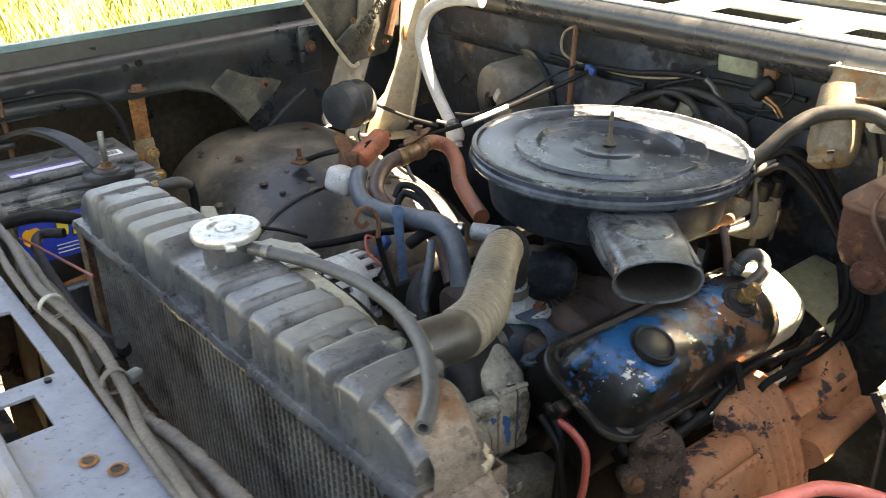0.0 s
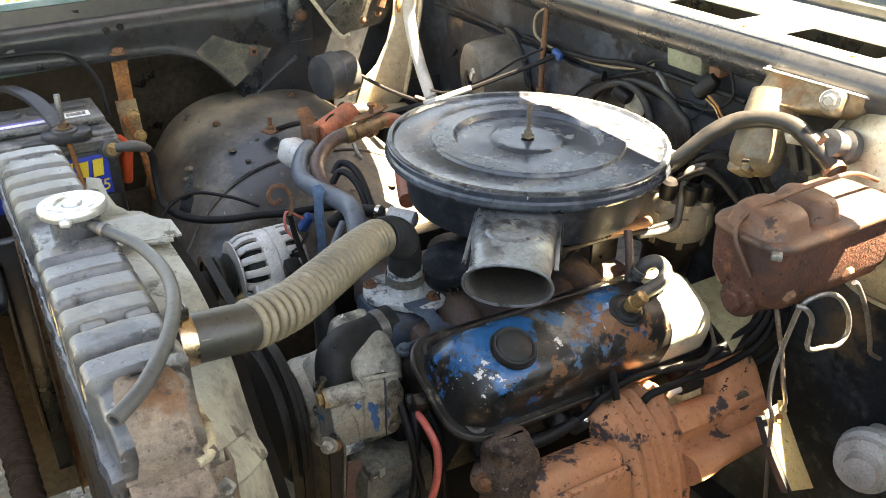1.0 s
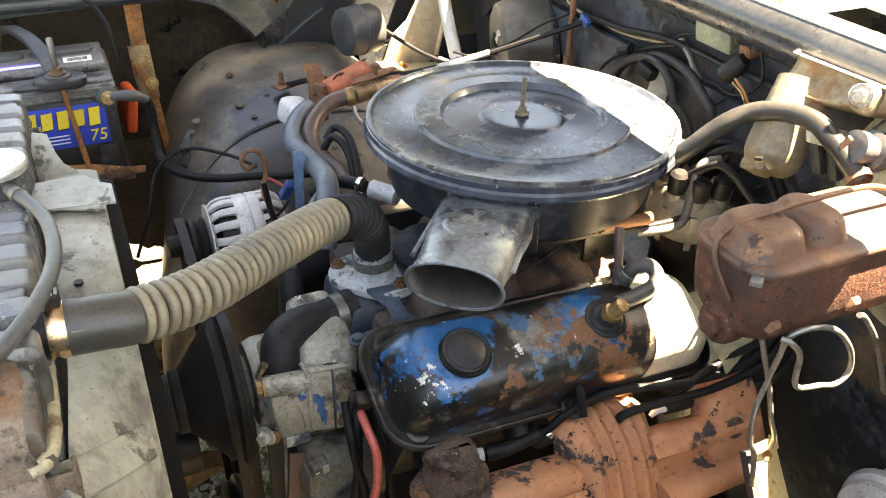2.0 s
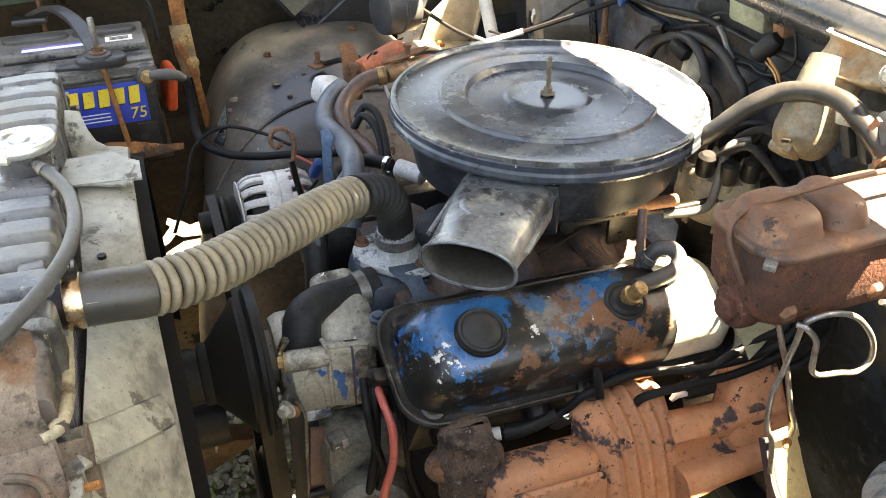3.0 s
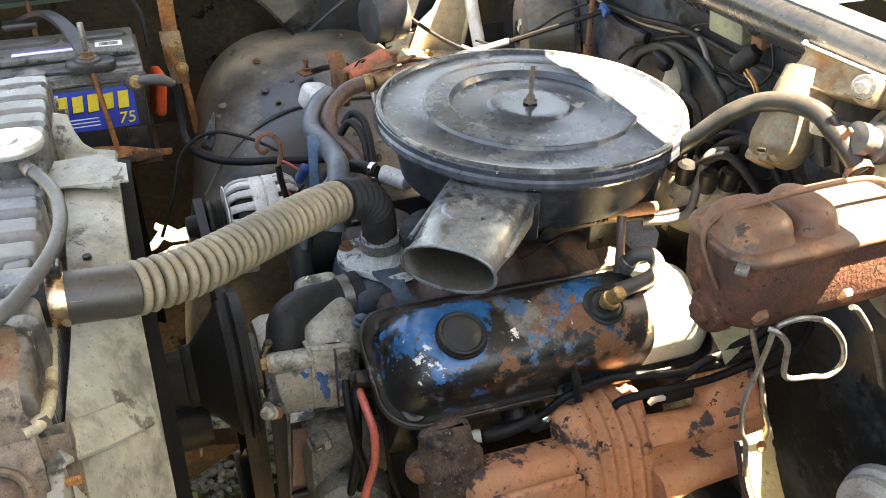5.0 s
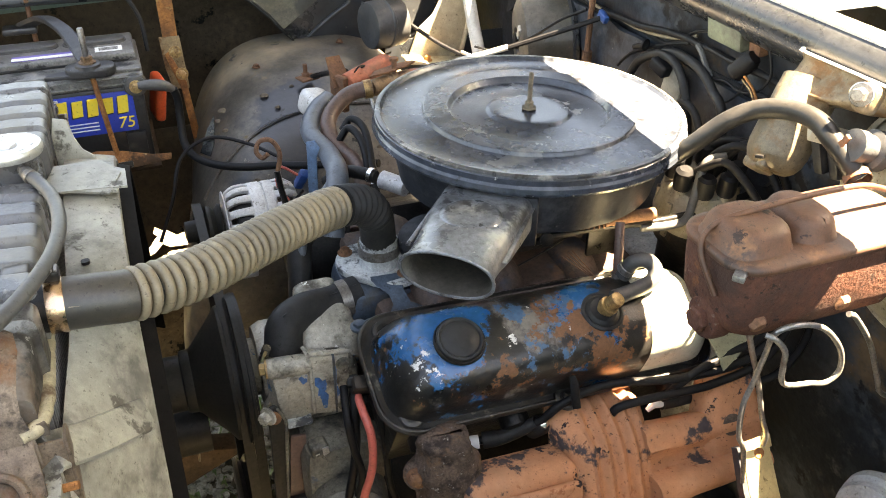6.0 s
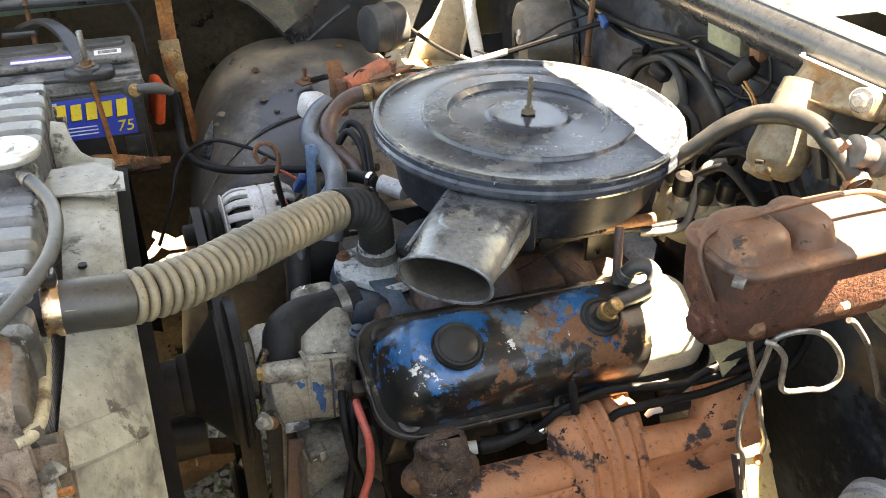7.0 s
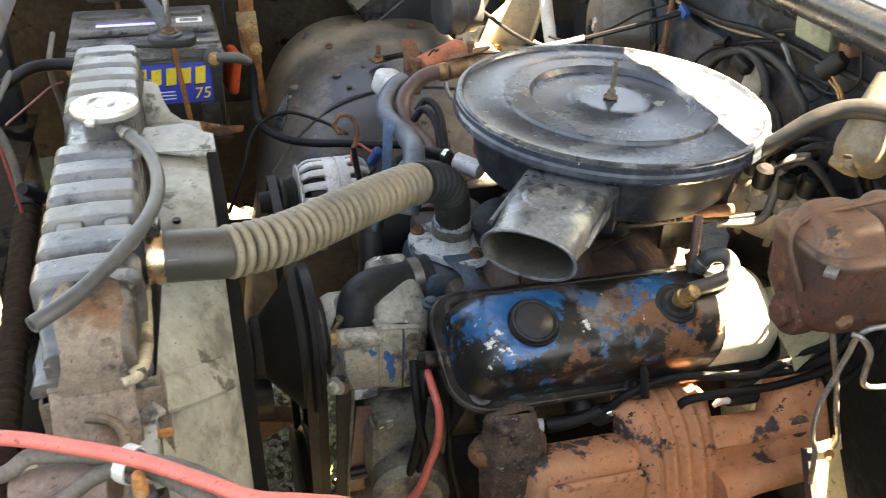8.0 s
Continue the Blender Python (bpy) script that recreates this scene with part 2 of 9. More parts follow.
M["booster"] = mat("gold_plated_booster", (0.46, 0.42, 0.33), 0.42, 0.6, 0.2, 20, [((0.25, 0.2, 0.14), 22, 0.55, 0.7, 0.7)], 0.12)
M["bayblk"] = mat("dusty_black_paint", (0.018, 0.021, 0.025), 0.32, 0, 0.35, 7, [((0.040, 0.044, 0.049), 5, 0.50, 0.68, 0.38), ((0.075, 0.069, 0.060), 14, 0.62, 0.74, 0.7), ((0.009, 0.009, 0.010), 20, 0.56, 0.60, 0.4), ((0.17, 0.16, 0.14), 60, 0.67, 0.69, 0.8)], 0.12, 60)
M["dome"] = mat("dusty_wheelhouse_paint", (0.082, 0.072, 0.060), 0.42, 0, 0.4, 9, [
    ((0.22, 0.178, 0.125), 4.5, 0.53, 0.66, 0.75, (-0.17, 0.14, 0.36, 0.13, 0.10), (0.06, 0.02, 0.38, 0.10, 0.08)),
    ((0.026, 0.028, 0.033), 6, 0.54, 0.61, 0.34, (-0.06, -0.085, 0.36, 0.13, 0.16), (-0.04, 0.05, 0.38, 0.07, 0.06)),
    ((0.17, 0.135, 0.095), 24, 0.60, 0.68, 0.8), ((0.012, 0.012, 0.013), 34, 0.63, 0.66, 0.5), ((0.26, 0.23, 0.18), 80, 0.66, 0.68, 0.8)], 0.18, 70)
# colours the painted light patch on the fender and the hinge arm
M["bare"] = mat("sun_patch_and_arm_paint", (0.13, 0.12, 0.09), 0.6, 0, 0.3, 20, [((0.045, 0.045, 0.043), 14, 0.48, 0.60, 0.5)], 0.15)
M["cream"] = mat("dusty_cream_sheet", (0.38, 0.33, 0.24), 0.6, 0, 0.2, 10, [((0.18, 0.14, 0.09), 16, 0.58, 0.70, 0.8)], 0.1)
M["teal"] = mat("faded_teal_paint", (0.10, 0.17, 0.17), 0.4, 0, 0.15, 8, [((0.2, 0.25, 0.24), 12, 0.55, 0.75, 0.5)], 0.03)
M["hood"] = mat("faded_green_hood", (0.16, 0.30, 0.24), 0.45, 0, 0.1, 4, [((0.19, 0.32, 0.265), 3, 0.45, 0.75, 0.5)], 0.03)
M["cavity"] = mat("dark_cavity_wax", (0.062, 0.049, 0.036), 0.75, 0, 0.35, 9, [((0.070, 0.056, 0.040), 8, 0.55, 0.70, 0.8), ((0.003, 0.003, 0.003), 6, 0.56, 0.58, 0.6)], 0.1, spec=0.15)
M["skirt"] = mat("shade_dark_plastic", (0.007, 0.006, 0.005), 0.85, 0, 0.3, 10, [((0.018, 0.015, 0.012), 12, 0.58, 0.7, 0.9)], 0.08, spec=0.1)
M["primer"] = mat("grey_primer", (0.125, 0.135, 0.140), 0.7, 0, 0.08, 3, [((0.115, 0.12, 0.12), 6, 0.5, 0.8, 0.8)], 0.05)
M["cowl"] = mat("bleached_cowl_paint", (0.50, 0.49, 0.46), 0.5, 0, 0.15, 7, [((0.38, 0.20, 0.09), 8, 0.62, 0.74, 0.85), ((0.20, 0.21, 0.22), 10, 0.58, 0.7, 0.5)], 0.06)
M["cowledge"] = mat("worn_black_cowl_edge", (0.024, 0.026, 0.029), 0.28, 0, 0.3, 12, [((0.085, 0.085, 0.082), 9, 0.54, 0.78, 0.4), ((0.3, 0.3, 0.28), 70, 0.68, 0.72, 0.5)], 0.06)
M["support"] = mat("chalky_blue_grey_paint", (0.18, 0.195, 0.23), 0.5, 0, 0.15, 7, [((0.22, 0.19, 0.16), 9, 0.54, 0.66, 0.7), ((0.24, 0.13, 0.07), 22, 0.66, 0.70, 0.85), ((0.08, 0.085, 0.095), 16, 0.58, 0.66, 0.5)], 0.06)
M["capmetal"] = mat("printed_cap_metal", (0.52, 0.52, 0.51), 0.36, 0.7, 0.15, 30, [((0.30, 0.29, 0.27), 30, 0.58, 0.70, 0.5)], 0.05)
M["brassdk"] = mat("corroded_brass", (0.20, 0.12, 0.065), 0.55, 0.4, 0.3, 40, [((0.08, 0.045, 0.03), 40, 0.50, 0.60, 0.8)], 0.25)
M["wire"] = mat("dusty_wire_wrap", (0.10, 0.084, 0.070), 0.7, 0, 0.3, 40, [((0.15, 0.13, 0.105), 25, 0.52, 0.7, 0.85), ((0.03, 0.028, 0.026), 18, 0.56, 0.66, 0.6)], 0.12)
M["blkwire"] = mat("black_wire", (0.009, 0.009, 0.010), 0.50, 0, 0.3, 40, [((0.032, 0.030, 0.028), 30, 0.60, 0.80, 0.7)], 0.05, spec=0.16)
M["redwire"] = mat("red_cable", (0.52, 0.11, 0.085), 0.42, 0, 0.15, 40, [((0.36, 0.15, 0.12), 20, 0.58, 0.72, 0.7)], 0.03)
M["redthin"] = mat("dull_red_wire", (0.22, 0.03, 0.025), 0.45, 0, 0.2, 40, [], 0.02)
M["brake"] = mat("dull_steel_line", (0.22, 0.21, 0.20), 0.4, 0.7, 0.3, 40, [((0.10, 0.07, 0.05), 30, 0.55, 0.7, 0.7)], 0.05)
M["brass"] = mat("stained_brass", (0.42, 0.27, 0.12), 0.42, 0.6, 0.3, 40, [((0.16, 0.09, 0.05), 50, 0.50, 0.62, 0.7)], 0.2)
M["batt"] = mat("dusty_black_case", (0.019, 0.019, 0.020), 0.42, 0, 0.3, 20, [((0.08, 0.072, 0.060), 18, 0.60, 0.74, 0.8)], 0.1)
M["batlid"] = mat("dusty_dark_case_lid", (0.120, 0.117, 0.112), 0.42, 0, 0.35, 20, [((0.30, 0.285, 0.255), 16, 0.54, 0.66, 0.8), ((0.012, 0.012, 0.013), 24, 0.55, 0.60, 0.5), ((0.34, 0.33, 0.30), 70, 0.64, 0.67, 0.8)], 0.15)
M["label"] = mat("blue_label_film", (0.012, 0.05, 0.42), 0.35, 0, 0.08, 20, [], 0)
M["yellow"] = mat("yellow_print", (0.80, 0.58, 0.06), 0.4, 0, 0.05, 20, [], 0)
M["orange"] = mat("orange_print", (0.85, 0.38, 0.03), 0.4, 0, 0.05, 20, [], 0)
M["white"] = mat("white_print", (0.75, 0.75, 0.74), 0.5, 0, 0.08, 30, [], 0)
M["lilac"] = mat("lilac_print", (0.17, 0.13, 0.42), 0.45, 0, 0.15, 30, [], 0)
M["redpl"] = mat("red_plastic", (0.50, 0.065, 0.02), 0.4, 0, 0.2, 20, [((0.12, 0.025, 0.018), 20, 0.54, 0.66, 0.6)], 0.05)
M["valve"] = mat("rust_red_canister", (0.36, 0.10, 0.05), 0.6, 0, 0.3, 20, [((0.16, 0.07, 0.045), 25, 0.5, 0.66, 0.8)], 0.15)
M["rusthose"] = mat("brown_hose", (0.10, 0.058, 0.047), 0.5, 0, 0.25, 22, [((0.035, 0.03, 0.03), 18, 0.55, 0.66, 0.6), ((0.20, 0.12, 0.09), 24, 0.6, 0.7, 0.7)], 0.08)
M["orangehose"] = mat("orange_red_hose", (0.26, 0.075, 0.035), 0.5, 0, 0.25, 22, [((0.12, 0.05, 0.035), 16, 0.55, 0.68, 0.6)], 0.08)
M["bluehose"] = mat("bluish_grey_hose", (0.075, 0.09, 0.11), 0.42, 0, 0.2, 22, [((0.16, 0.16, 0.16), 14, 0.56, 0.72, 0.6), ((0.03, 0.032, 0.036), 20, 0.56, 0.64, 0.5)], 0.06)
M["whitehose"] = mat("silver_white_hose", (0.42, 0.41, 0.38), 0.45, 0, 0.12, 20, [((0.26, 0.23, 0.19), 18, 0.56, 0.70, 0.7)], 0.1)
M["dist"] = mat("tan_moulded_cap", (0.19, 0.168, 0.13), 0.45, 0, 0.2, 20, [((0.15, 0.13, 0.10), 22, 0.55, 0.7, 0.6)], 0.08)
M["green"] = mat("greenish_resistor_case", (0.115, 0.135, 0.095), 0.5, 0, 0.25, 20, [((0.05, 0.05, 0.038), 18, 0.5, 0.62, 0.6), ((0.22, 0.095, 0.03), 24, 0.66, 0.70, 0.9)], 0.12)
M["yellowplate"] = mat("yellow_zinc_plate", (0.52, 0.40, 0.20), 0.5, 0.3, 0.15, 20, [((0.35, 0.2, 0.1), 28, 0.6, 0.72, 0.8)], 0.1)
M["shield"] = mat("pale_green_shield", (0.27, 0.255, 0.165), 0.35, 0.2, 0.25, 9, [((0.05, 0.055, 0.055), 8, 0.48, 0.60, 0.35), ((0.26, 0.24, 0.14), 14, 0.58, 0.68, 0.5)], 0.08)
M["bluecon"] = mat("blue_connector", (0.012, 0.06, 0.20), 0.4, 0, 0.2, 30, [], 0.02)
M["mudbrown"] = mat("muddy_brown_steel", (0.10, 0.08, 0.06), 0.8, 0, 0.35, 14, [((0.20, 0.165, 0.12), 16, 0.52, 0.7, 0.9)], 0.3, spec=0.2)
M["ground"] = mat("gravel_soil", (0.125, 0.105, 0.075), 0.95, 0, 0.35, 2.5, [((0.06, 0.085, 0.025), 1.2, 0.5, 0.65, 0.95), ((0.18, 0.165, 0.135), 30, 0.55, 0.62, 0.95)], 0.6, 40, spec=0.2)
M["stone"] = mat("grey_pebble", (0.24, 0.225, 0.195), 0.85, 0, 0.35, 30, [((0.12, 0.11, 0.095), 40, 0.5, 0.6, 0.9)], 0.2)
M["grass"] = mat("dry_sunlit_grass", (0.13, 0.17, 0.035), 0.6, 0, 0.3, 3, [((0.34, 0.32, 0.10), 2, 0.45, 0.6, 0.7)], 0)
M["leaf"] = mat("low_weed_leaf", (0.07, 0.12, 0.03), 0.6, 0, 0.3, 12, [], 0)
M["sunpale"] = mat("sunlit_pale_cover_end", (0.58, 0.57, 0.46), 0.45, 0, 0.15, 12, [((0.34, 0.32, 0.22), 14, 0.56, 0.68, 0.6), ((0.10, 0.09, 0.07), 60, 0.66, 0.68, 0.7)], 0.08)
M["fwall"] = mat("tar_coated_firewall", (0.012, 0.0155, 0.021), 0.55, 0, 0.4, 12, [((0.13, 0.085, 0.050), 11, 0.58, 0.70, 0.75, (0.0, -0.31, 0.07, 0.10, 0.20)), ((0.040, 0.050, 0.064), 9, 0.50, 0.62, 0.5), ((0.080, 0.082, 0.084), 26, 0.58, 0.68, 0.75), ((0.008, 0.008, 0.009), 18, 0.56, 0.60, 0.5), ((0.16, 0.155, 0.145), 70, 0.66, 0.68, 0.8)], 0.25, 70, spec=0.3)
M["boosthose"] = mat("aged_brown_rubber", (0.013, 0.0125, 0.012), 0.45, 0, 0.3, 18, [((0.028, 0.025, 0.022), 12, 0.52, 0.70, 0.5), ((0.012, 0.012, 0.012), 30, 0.58, 0.64, 0.4)], 0.08, spec=0.35)
M["glass"] = mat("windscreen_glass", (0.5, 0.6, 0.55), 0.05, 0, 0.02, 2, [], 0)
gb = M["glass"].node_tree.nodes["Principled BSDF"]
gb.inputs["Transmission Weight"].default_value = 1.0
gb.inputs["IOR"].default_value = 1.45


# ---- builders ----
BASE = {}


def finish(name, bm, material, angle=38):
    me = bpy.data.meshes.new(name)
    bmesh.ops.recalc_face_normals(bm, faces=bm.faces)
    bm.to_mesh(me)
    bm.free()
    me.materials.append(material)
    me.shade_smooth()
    me.set_sharp_from_angle(angle=radians(angle))
    return me


def thing(name, base, label, category, group="", kind=""):
    ob = new(name)
    ob.location = base
    ob.empty_display_size = 0.05
    BASE[ob.name] = Vector(base)
    return tagged(ob, label, category, group, kind)


def part(name, bm, material, parent, label="", angle=38):
    base = BASE[parent.name]
    bm.transform(Matrix.Translation(-base))
    ob = new(name, finish(name, bm, material, angle))
    ob.parent = parent
    BASE[ob.name] = base
    if label:
        ob["label"] = label
    return ob


def solo(name, bm, material, label, category, group="", kind="", angle=38):
    """A thing that is one plain mesh."""
    ob = new(name, finish(name, bm, material, angle))
    BASE[ob.name] = Vector((0, 0, 0))
    return tagged(ob, label, category, group, kind)


def basis(origin, zaxis, xhint=(1, 0, 0)):
    """A pose at origin whose z points along zaxis."""
    z = Vector(zaxis).normalized()
    x = Vector(xhint) - z * Vector(xhint).dot(z)
    if x.length < 1e-4:
        x = Vector((0, 1, 0)) - z * z.y
    x.normalize()
    y = z.cross(x)
    m = Matrix((x, y, z)).transposed().to_4x4()
    m.translation = origin
    return m


def rbox(sx, sy, sz, m=None, b=0.003, seg=2, bm=None):
    """A rounded box centred on m, added to bm."""
    t = bmesh.new()
    bmesh.ops.create_cube(t, size=1, matrix=Matrix.Diagonal((sx, sy, sz, 1)))
    if b:
        bmesh.ops.bevel(t, geom=t.edges[:], offset=min(b, 0.49 * min(sx, sy, sz)), segments=seg, profile=0.5, affect="EDGES")
    return add(t, m, bm)


def add(t, m=None, bm=None):
    if m is not None:
        t.transform(m)
    if bm is None:
        return t
    me = bpy.data.meshes.new("tmp")
    t.to_mesh(me)
    t.free()
    bm.from_mesh(me)
    bpy.data.meshes.remove(me)
    return bm


def loft(rings, bm=None, cap=True, closed=True):
    bm = bm or bmesh.new()
    vs = [[bm.verts.new(p) for p in r] for r in rings]
    k = len(rings[0])
    for a, c in zip(vs, vs[1:]):
        for i in range(k if closed else k - 1):
            j = (i + 1) % k
            try:
                bm.faces.new((a[i], a[j], c[j], c[i]))
            except ValueError:
                pass
    if cap and closed:
        bm.faces.new(vs[0][::-1])
        bm.faces.new(vs[-1])
    return bm


def lathe(profile, m=None, n=40, bm=None, cap=True):
    """Turns (radius, height) rows round m's z axis."""
    rings = [[Vector((r * math.cos(a), r * math.sin(a), h)) for a in (2 * math.pi * i / n for i in range(n))] for r, h in profile]
    if m is not None:
        rings = [[m @ p for p in r] for r in rings]
    return loft(rings, bm, cap)


def spline(pts, res=10):
    p = [Vector(q) for q in pts]
    p = [p[0] * 2 - p[1]] + p + [p[-1] * 2 - p[-2]]
    out = []
    for i in range(1, len(p) - 2):
        a, b, c, d = p[i - 1:i + 3]
        for k in range(res):
            t = k / res
            out.append(0.5 * ((2 * b) + (c - a) * t + (2 * a - 5 * b + 4 * c - d) * t * t + (3 * b - a - 3 * c + d) * t ** 3))
    out.append(p[-2])
    return out


def tube(pts, r, n=12, res=10, bm=None, hollow=0.0):
    """A hose through pts. r: a radius, or a function of the length gone and of the share of it."""
    line = spline(pts, res)
    rings, s = [], 0.0
    total = sum((b - a).length for a, b in zip(line, line[1:]))
    side = None
    for i, p in enumerate(line):
        d = (line[min(i + 1, len(line) - 1)] - line[max(i - 1, 0)]).normalized()
        if side is None:
            side = d.orthogonal()
        side = (side - d * side.dot(d)).normalized()
        up = d.cross(side)
        if i:
            s += (p - line[i - 1]).length
        rr = r(s, s / total) if callable(r) else r
        rings.append([p + (side * math.cos(a) + up * math.sin(a)) * rr for a in (2 * math.pi * k / n for k in range(n))])
    if hollow:
        c = line[-1]
        d = (line[-1] - line[-2]).normalized()
        rings.append([c + (q - c) * hollow for q in rings[-1]])
        rings.append([c - d * 0.02 + (q - c) for q in rings[-1]])
    return loft(rings, bm)


def prism(poly, h, m=None, b=0.0, bm=None, seg=2):
    """A plate: a polygon in m's x and y, h thick along its z."""
    t = bmesh.new()
    f = t.faces.new([t.verts.new((x, y, 0)) for x, y in poly])
    e = bmesh.ops.extrude_face_region(t, geom=[f])
    bmesh.ops.translate(t, vec=(0, 0, h), verts=[v for v in e["geom"] if isinstance(v, bmesh.types.BMVert)])
    bmesh.ops.recalc_face_normals(t, faces=t.faces)
    if b:
        bmesh.ops.bevel(t, geom=t.edges[:], offset=b, segments=seg, profile=0.5, affect="EDGES")
    return add(t, m, bm)


def sheet(pts):
    """A surface over rows of points."""
    bm = bmesh.new()
    vs = [[bm.verts.new(p) for p in r] for r in pts]
    for a, c in zip(vs, vs[1:]):
        for i in range(len(a) - 1):
            bm.faces.new((a[i], a[i + 1], c[i + 1], c[i]))
    return bm


def thick(bm, d):
    bmesh.ops.recalc_face_normals(bm, faces=bm.faces)
    bmesh.ops.solidify(bm, geom=bm.faces[:], thickness=d)
    return bm


def hexbolt(m, r=0.006, h=0.005, bm=None):
    bm = lathe([(r * 1.5, 0), (r * 1.5, h * 0.25), (r * 1.05, h * 0.3)], m, 16, bm)
    return lathe([(r, h * 0.25), (r, h * 0.9), (r * 0.8, h)], m, 6, bm)


def wire(name, pts, r, material, label, category="wire", n=8, group="", res=8):
    return solo(name, tube(pts, r, n, res), material, label, category, group)


def rrect(w, h, r, n=5):
    out = []
    for cx, cy, a0 in ((w / 2 - r, h / 2 - r, 0), (-w / 2 + r, h / 2 - r, 90), (-w / 2 + r, -h / 2 + r, 180), (w / 2 - r, -h / 2 + r, 270)):
        for k in range(n + 1):
            a = radians(a0 + 90 * k / n)
            out.append((cx + r * math.cos(a), cy + r * math.sin(a)))
    return out


def smooth(a, b, x):
    t = min(1, max(0, (x - a) / (b - a)))
    return t * t * (3 - 2 * t)


# ---- ground and surroundings ----
def build_ground():
    n = 40
    xs = [(-1 if i < n / 2 else 1) * (abs(i - n / 2) / (n / 2)) ** 2.2 * 400 for i in range(n + 1)]
    rows = [[(x, y, 0.02 * noise.noise((x * 0.4, y * 0.4, 0)) - 0.01) for x in xs] for y in xs]
    solo("ground", sheet(rows), M["ground"], "gravelly soil with patches of weeds", "ground", kind="structure")
    rnd = random.Random(4)
    bm = bmesh.new()
    for _ in range(2600):
        x, y = (rnd.uniform(-0.62, -0.25), rnd.uniform(0.2, 0.8)) if rnd.random() < 0.75 else (rnd.uniform(-0.9, 0.2), rnd.uniform(0.1, 1.8))
        s = rnd.uniform(0.003, 0.011)
        t = bmesh.new()
        bmesh.ops.create_icosphere(t, subdivisions=1, radius=s)
        for v in t.verts:
            v.co *= 1 + 0.25 * noise.noise(v.co * 40 + Vector((x * 9, y * 9, 0)))
        add(t, Matrix.Translation((x, y, s * 0.35)) @ pose(0, 0, 0, 0, 0, rnd.uniform(0, 360)) @ Matrix.Diagonal((1.2, 0.9, 0.6, 1)), bm)
    solo("gravel", bm, M["stone"], "loose grey pebbles lying on the soil", "gravel", kind="stuff")
    bm = bmesh.new()
    for _ in range(220):
        x, y = rnd.uniform(-0.6, -0.25), rnd.uniform(0.15, 0.75)
        a, h, w = rnd.uniform(0, 6.28), rnd.uniform(0.02, 0.07), rnd.uniform(0.002, 0.005)
        d = Vector((math.cos(a), math.sin(a), 0))
        e = Vector((-d.y, d.x, 0)) * w
        p = Vector((x, y, 0))
        q = p + d * h * 0.5 + Vector((0, 0, h * 0.8))
        vs = [bm.verts.new(c) for c in (p - e * 0.3, p + e * 0.3, q + e, q - e, q + d * h * 0.5)]
        bm.faces.new(vs[:4])
        bm.faces.new((vs[3], vs[2], vs[4]))
    solo("weeds", bm, M["leaf"], "small green weeds growing between pebbles", "weeds", kind="stuff")
    bm = bmesh.new()
    for _ in range(26000):
        y = rnd.uniform(2.4, 13.0)
        x = rnd.uniform(-1.5, 2.0) + y * 0.28 * rnd.uniform(0.2, 1.6)
        a, h, w = rnd.uniform(0, 6.28), rnd.uniform(0.18, 0.5), rnd.uniform(0.004, 0.010)
        d = Vector((math.cos(a), math.sin(a), 0))
        e = Vector((-d.y, d.x, 0)) * w
        p = Vector((x, y, -0.01))
        q = p + d * h * 0.15 + Vector((0, 0, h * 0.6))
        r = p + d * h * 0.45 + Vector((0, 0, h))
        vs = [bm.verts.new(c) for c in (p - e, p + e, q + e * 0.8, q - e * 0.8, r)]
        bm.faces.new(vs[:4])
        bm.faces.new((vs[3], vs[2], vs[4]))
    solo("grass", bm, M["grass"], "tall yellow-green sunlit meadow grass beyond the car", "grass", kind="stuff")


def fy(x):
    return 0.775 + 0.10 * x


def zlow(x):
    """Lower edge of the inner fender panel along the car."""
    pts = [(-1.2, 0.985), (-0.56, 0.970), (-0.34, 0.960), (-0.27, 0.957), (-0.217, 0.940), (-0.175, 0.90), (-0.145, 0.860), (-0.12, 0.835), (-0.09, 0.820), (0.02, 0.814), (0.30, 0.83)]
    for (a, za), (b, zb) in zip(pts, pts[1:]):
        if x <= b:
            return za + (zb - za) * (x - a) / (b - a)
    return 0.83


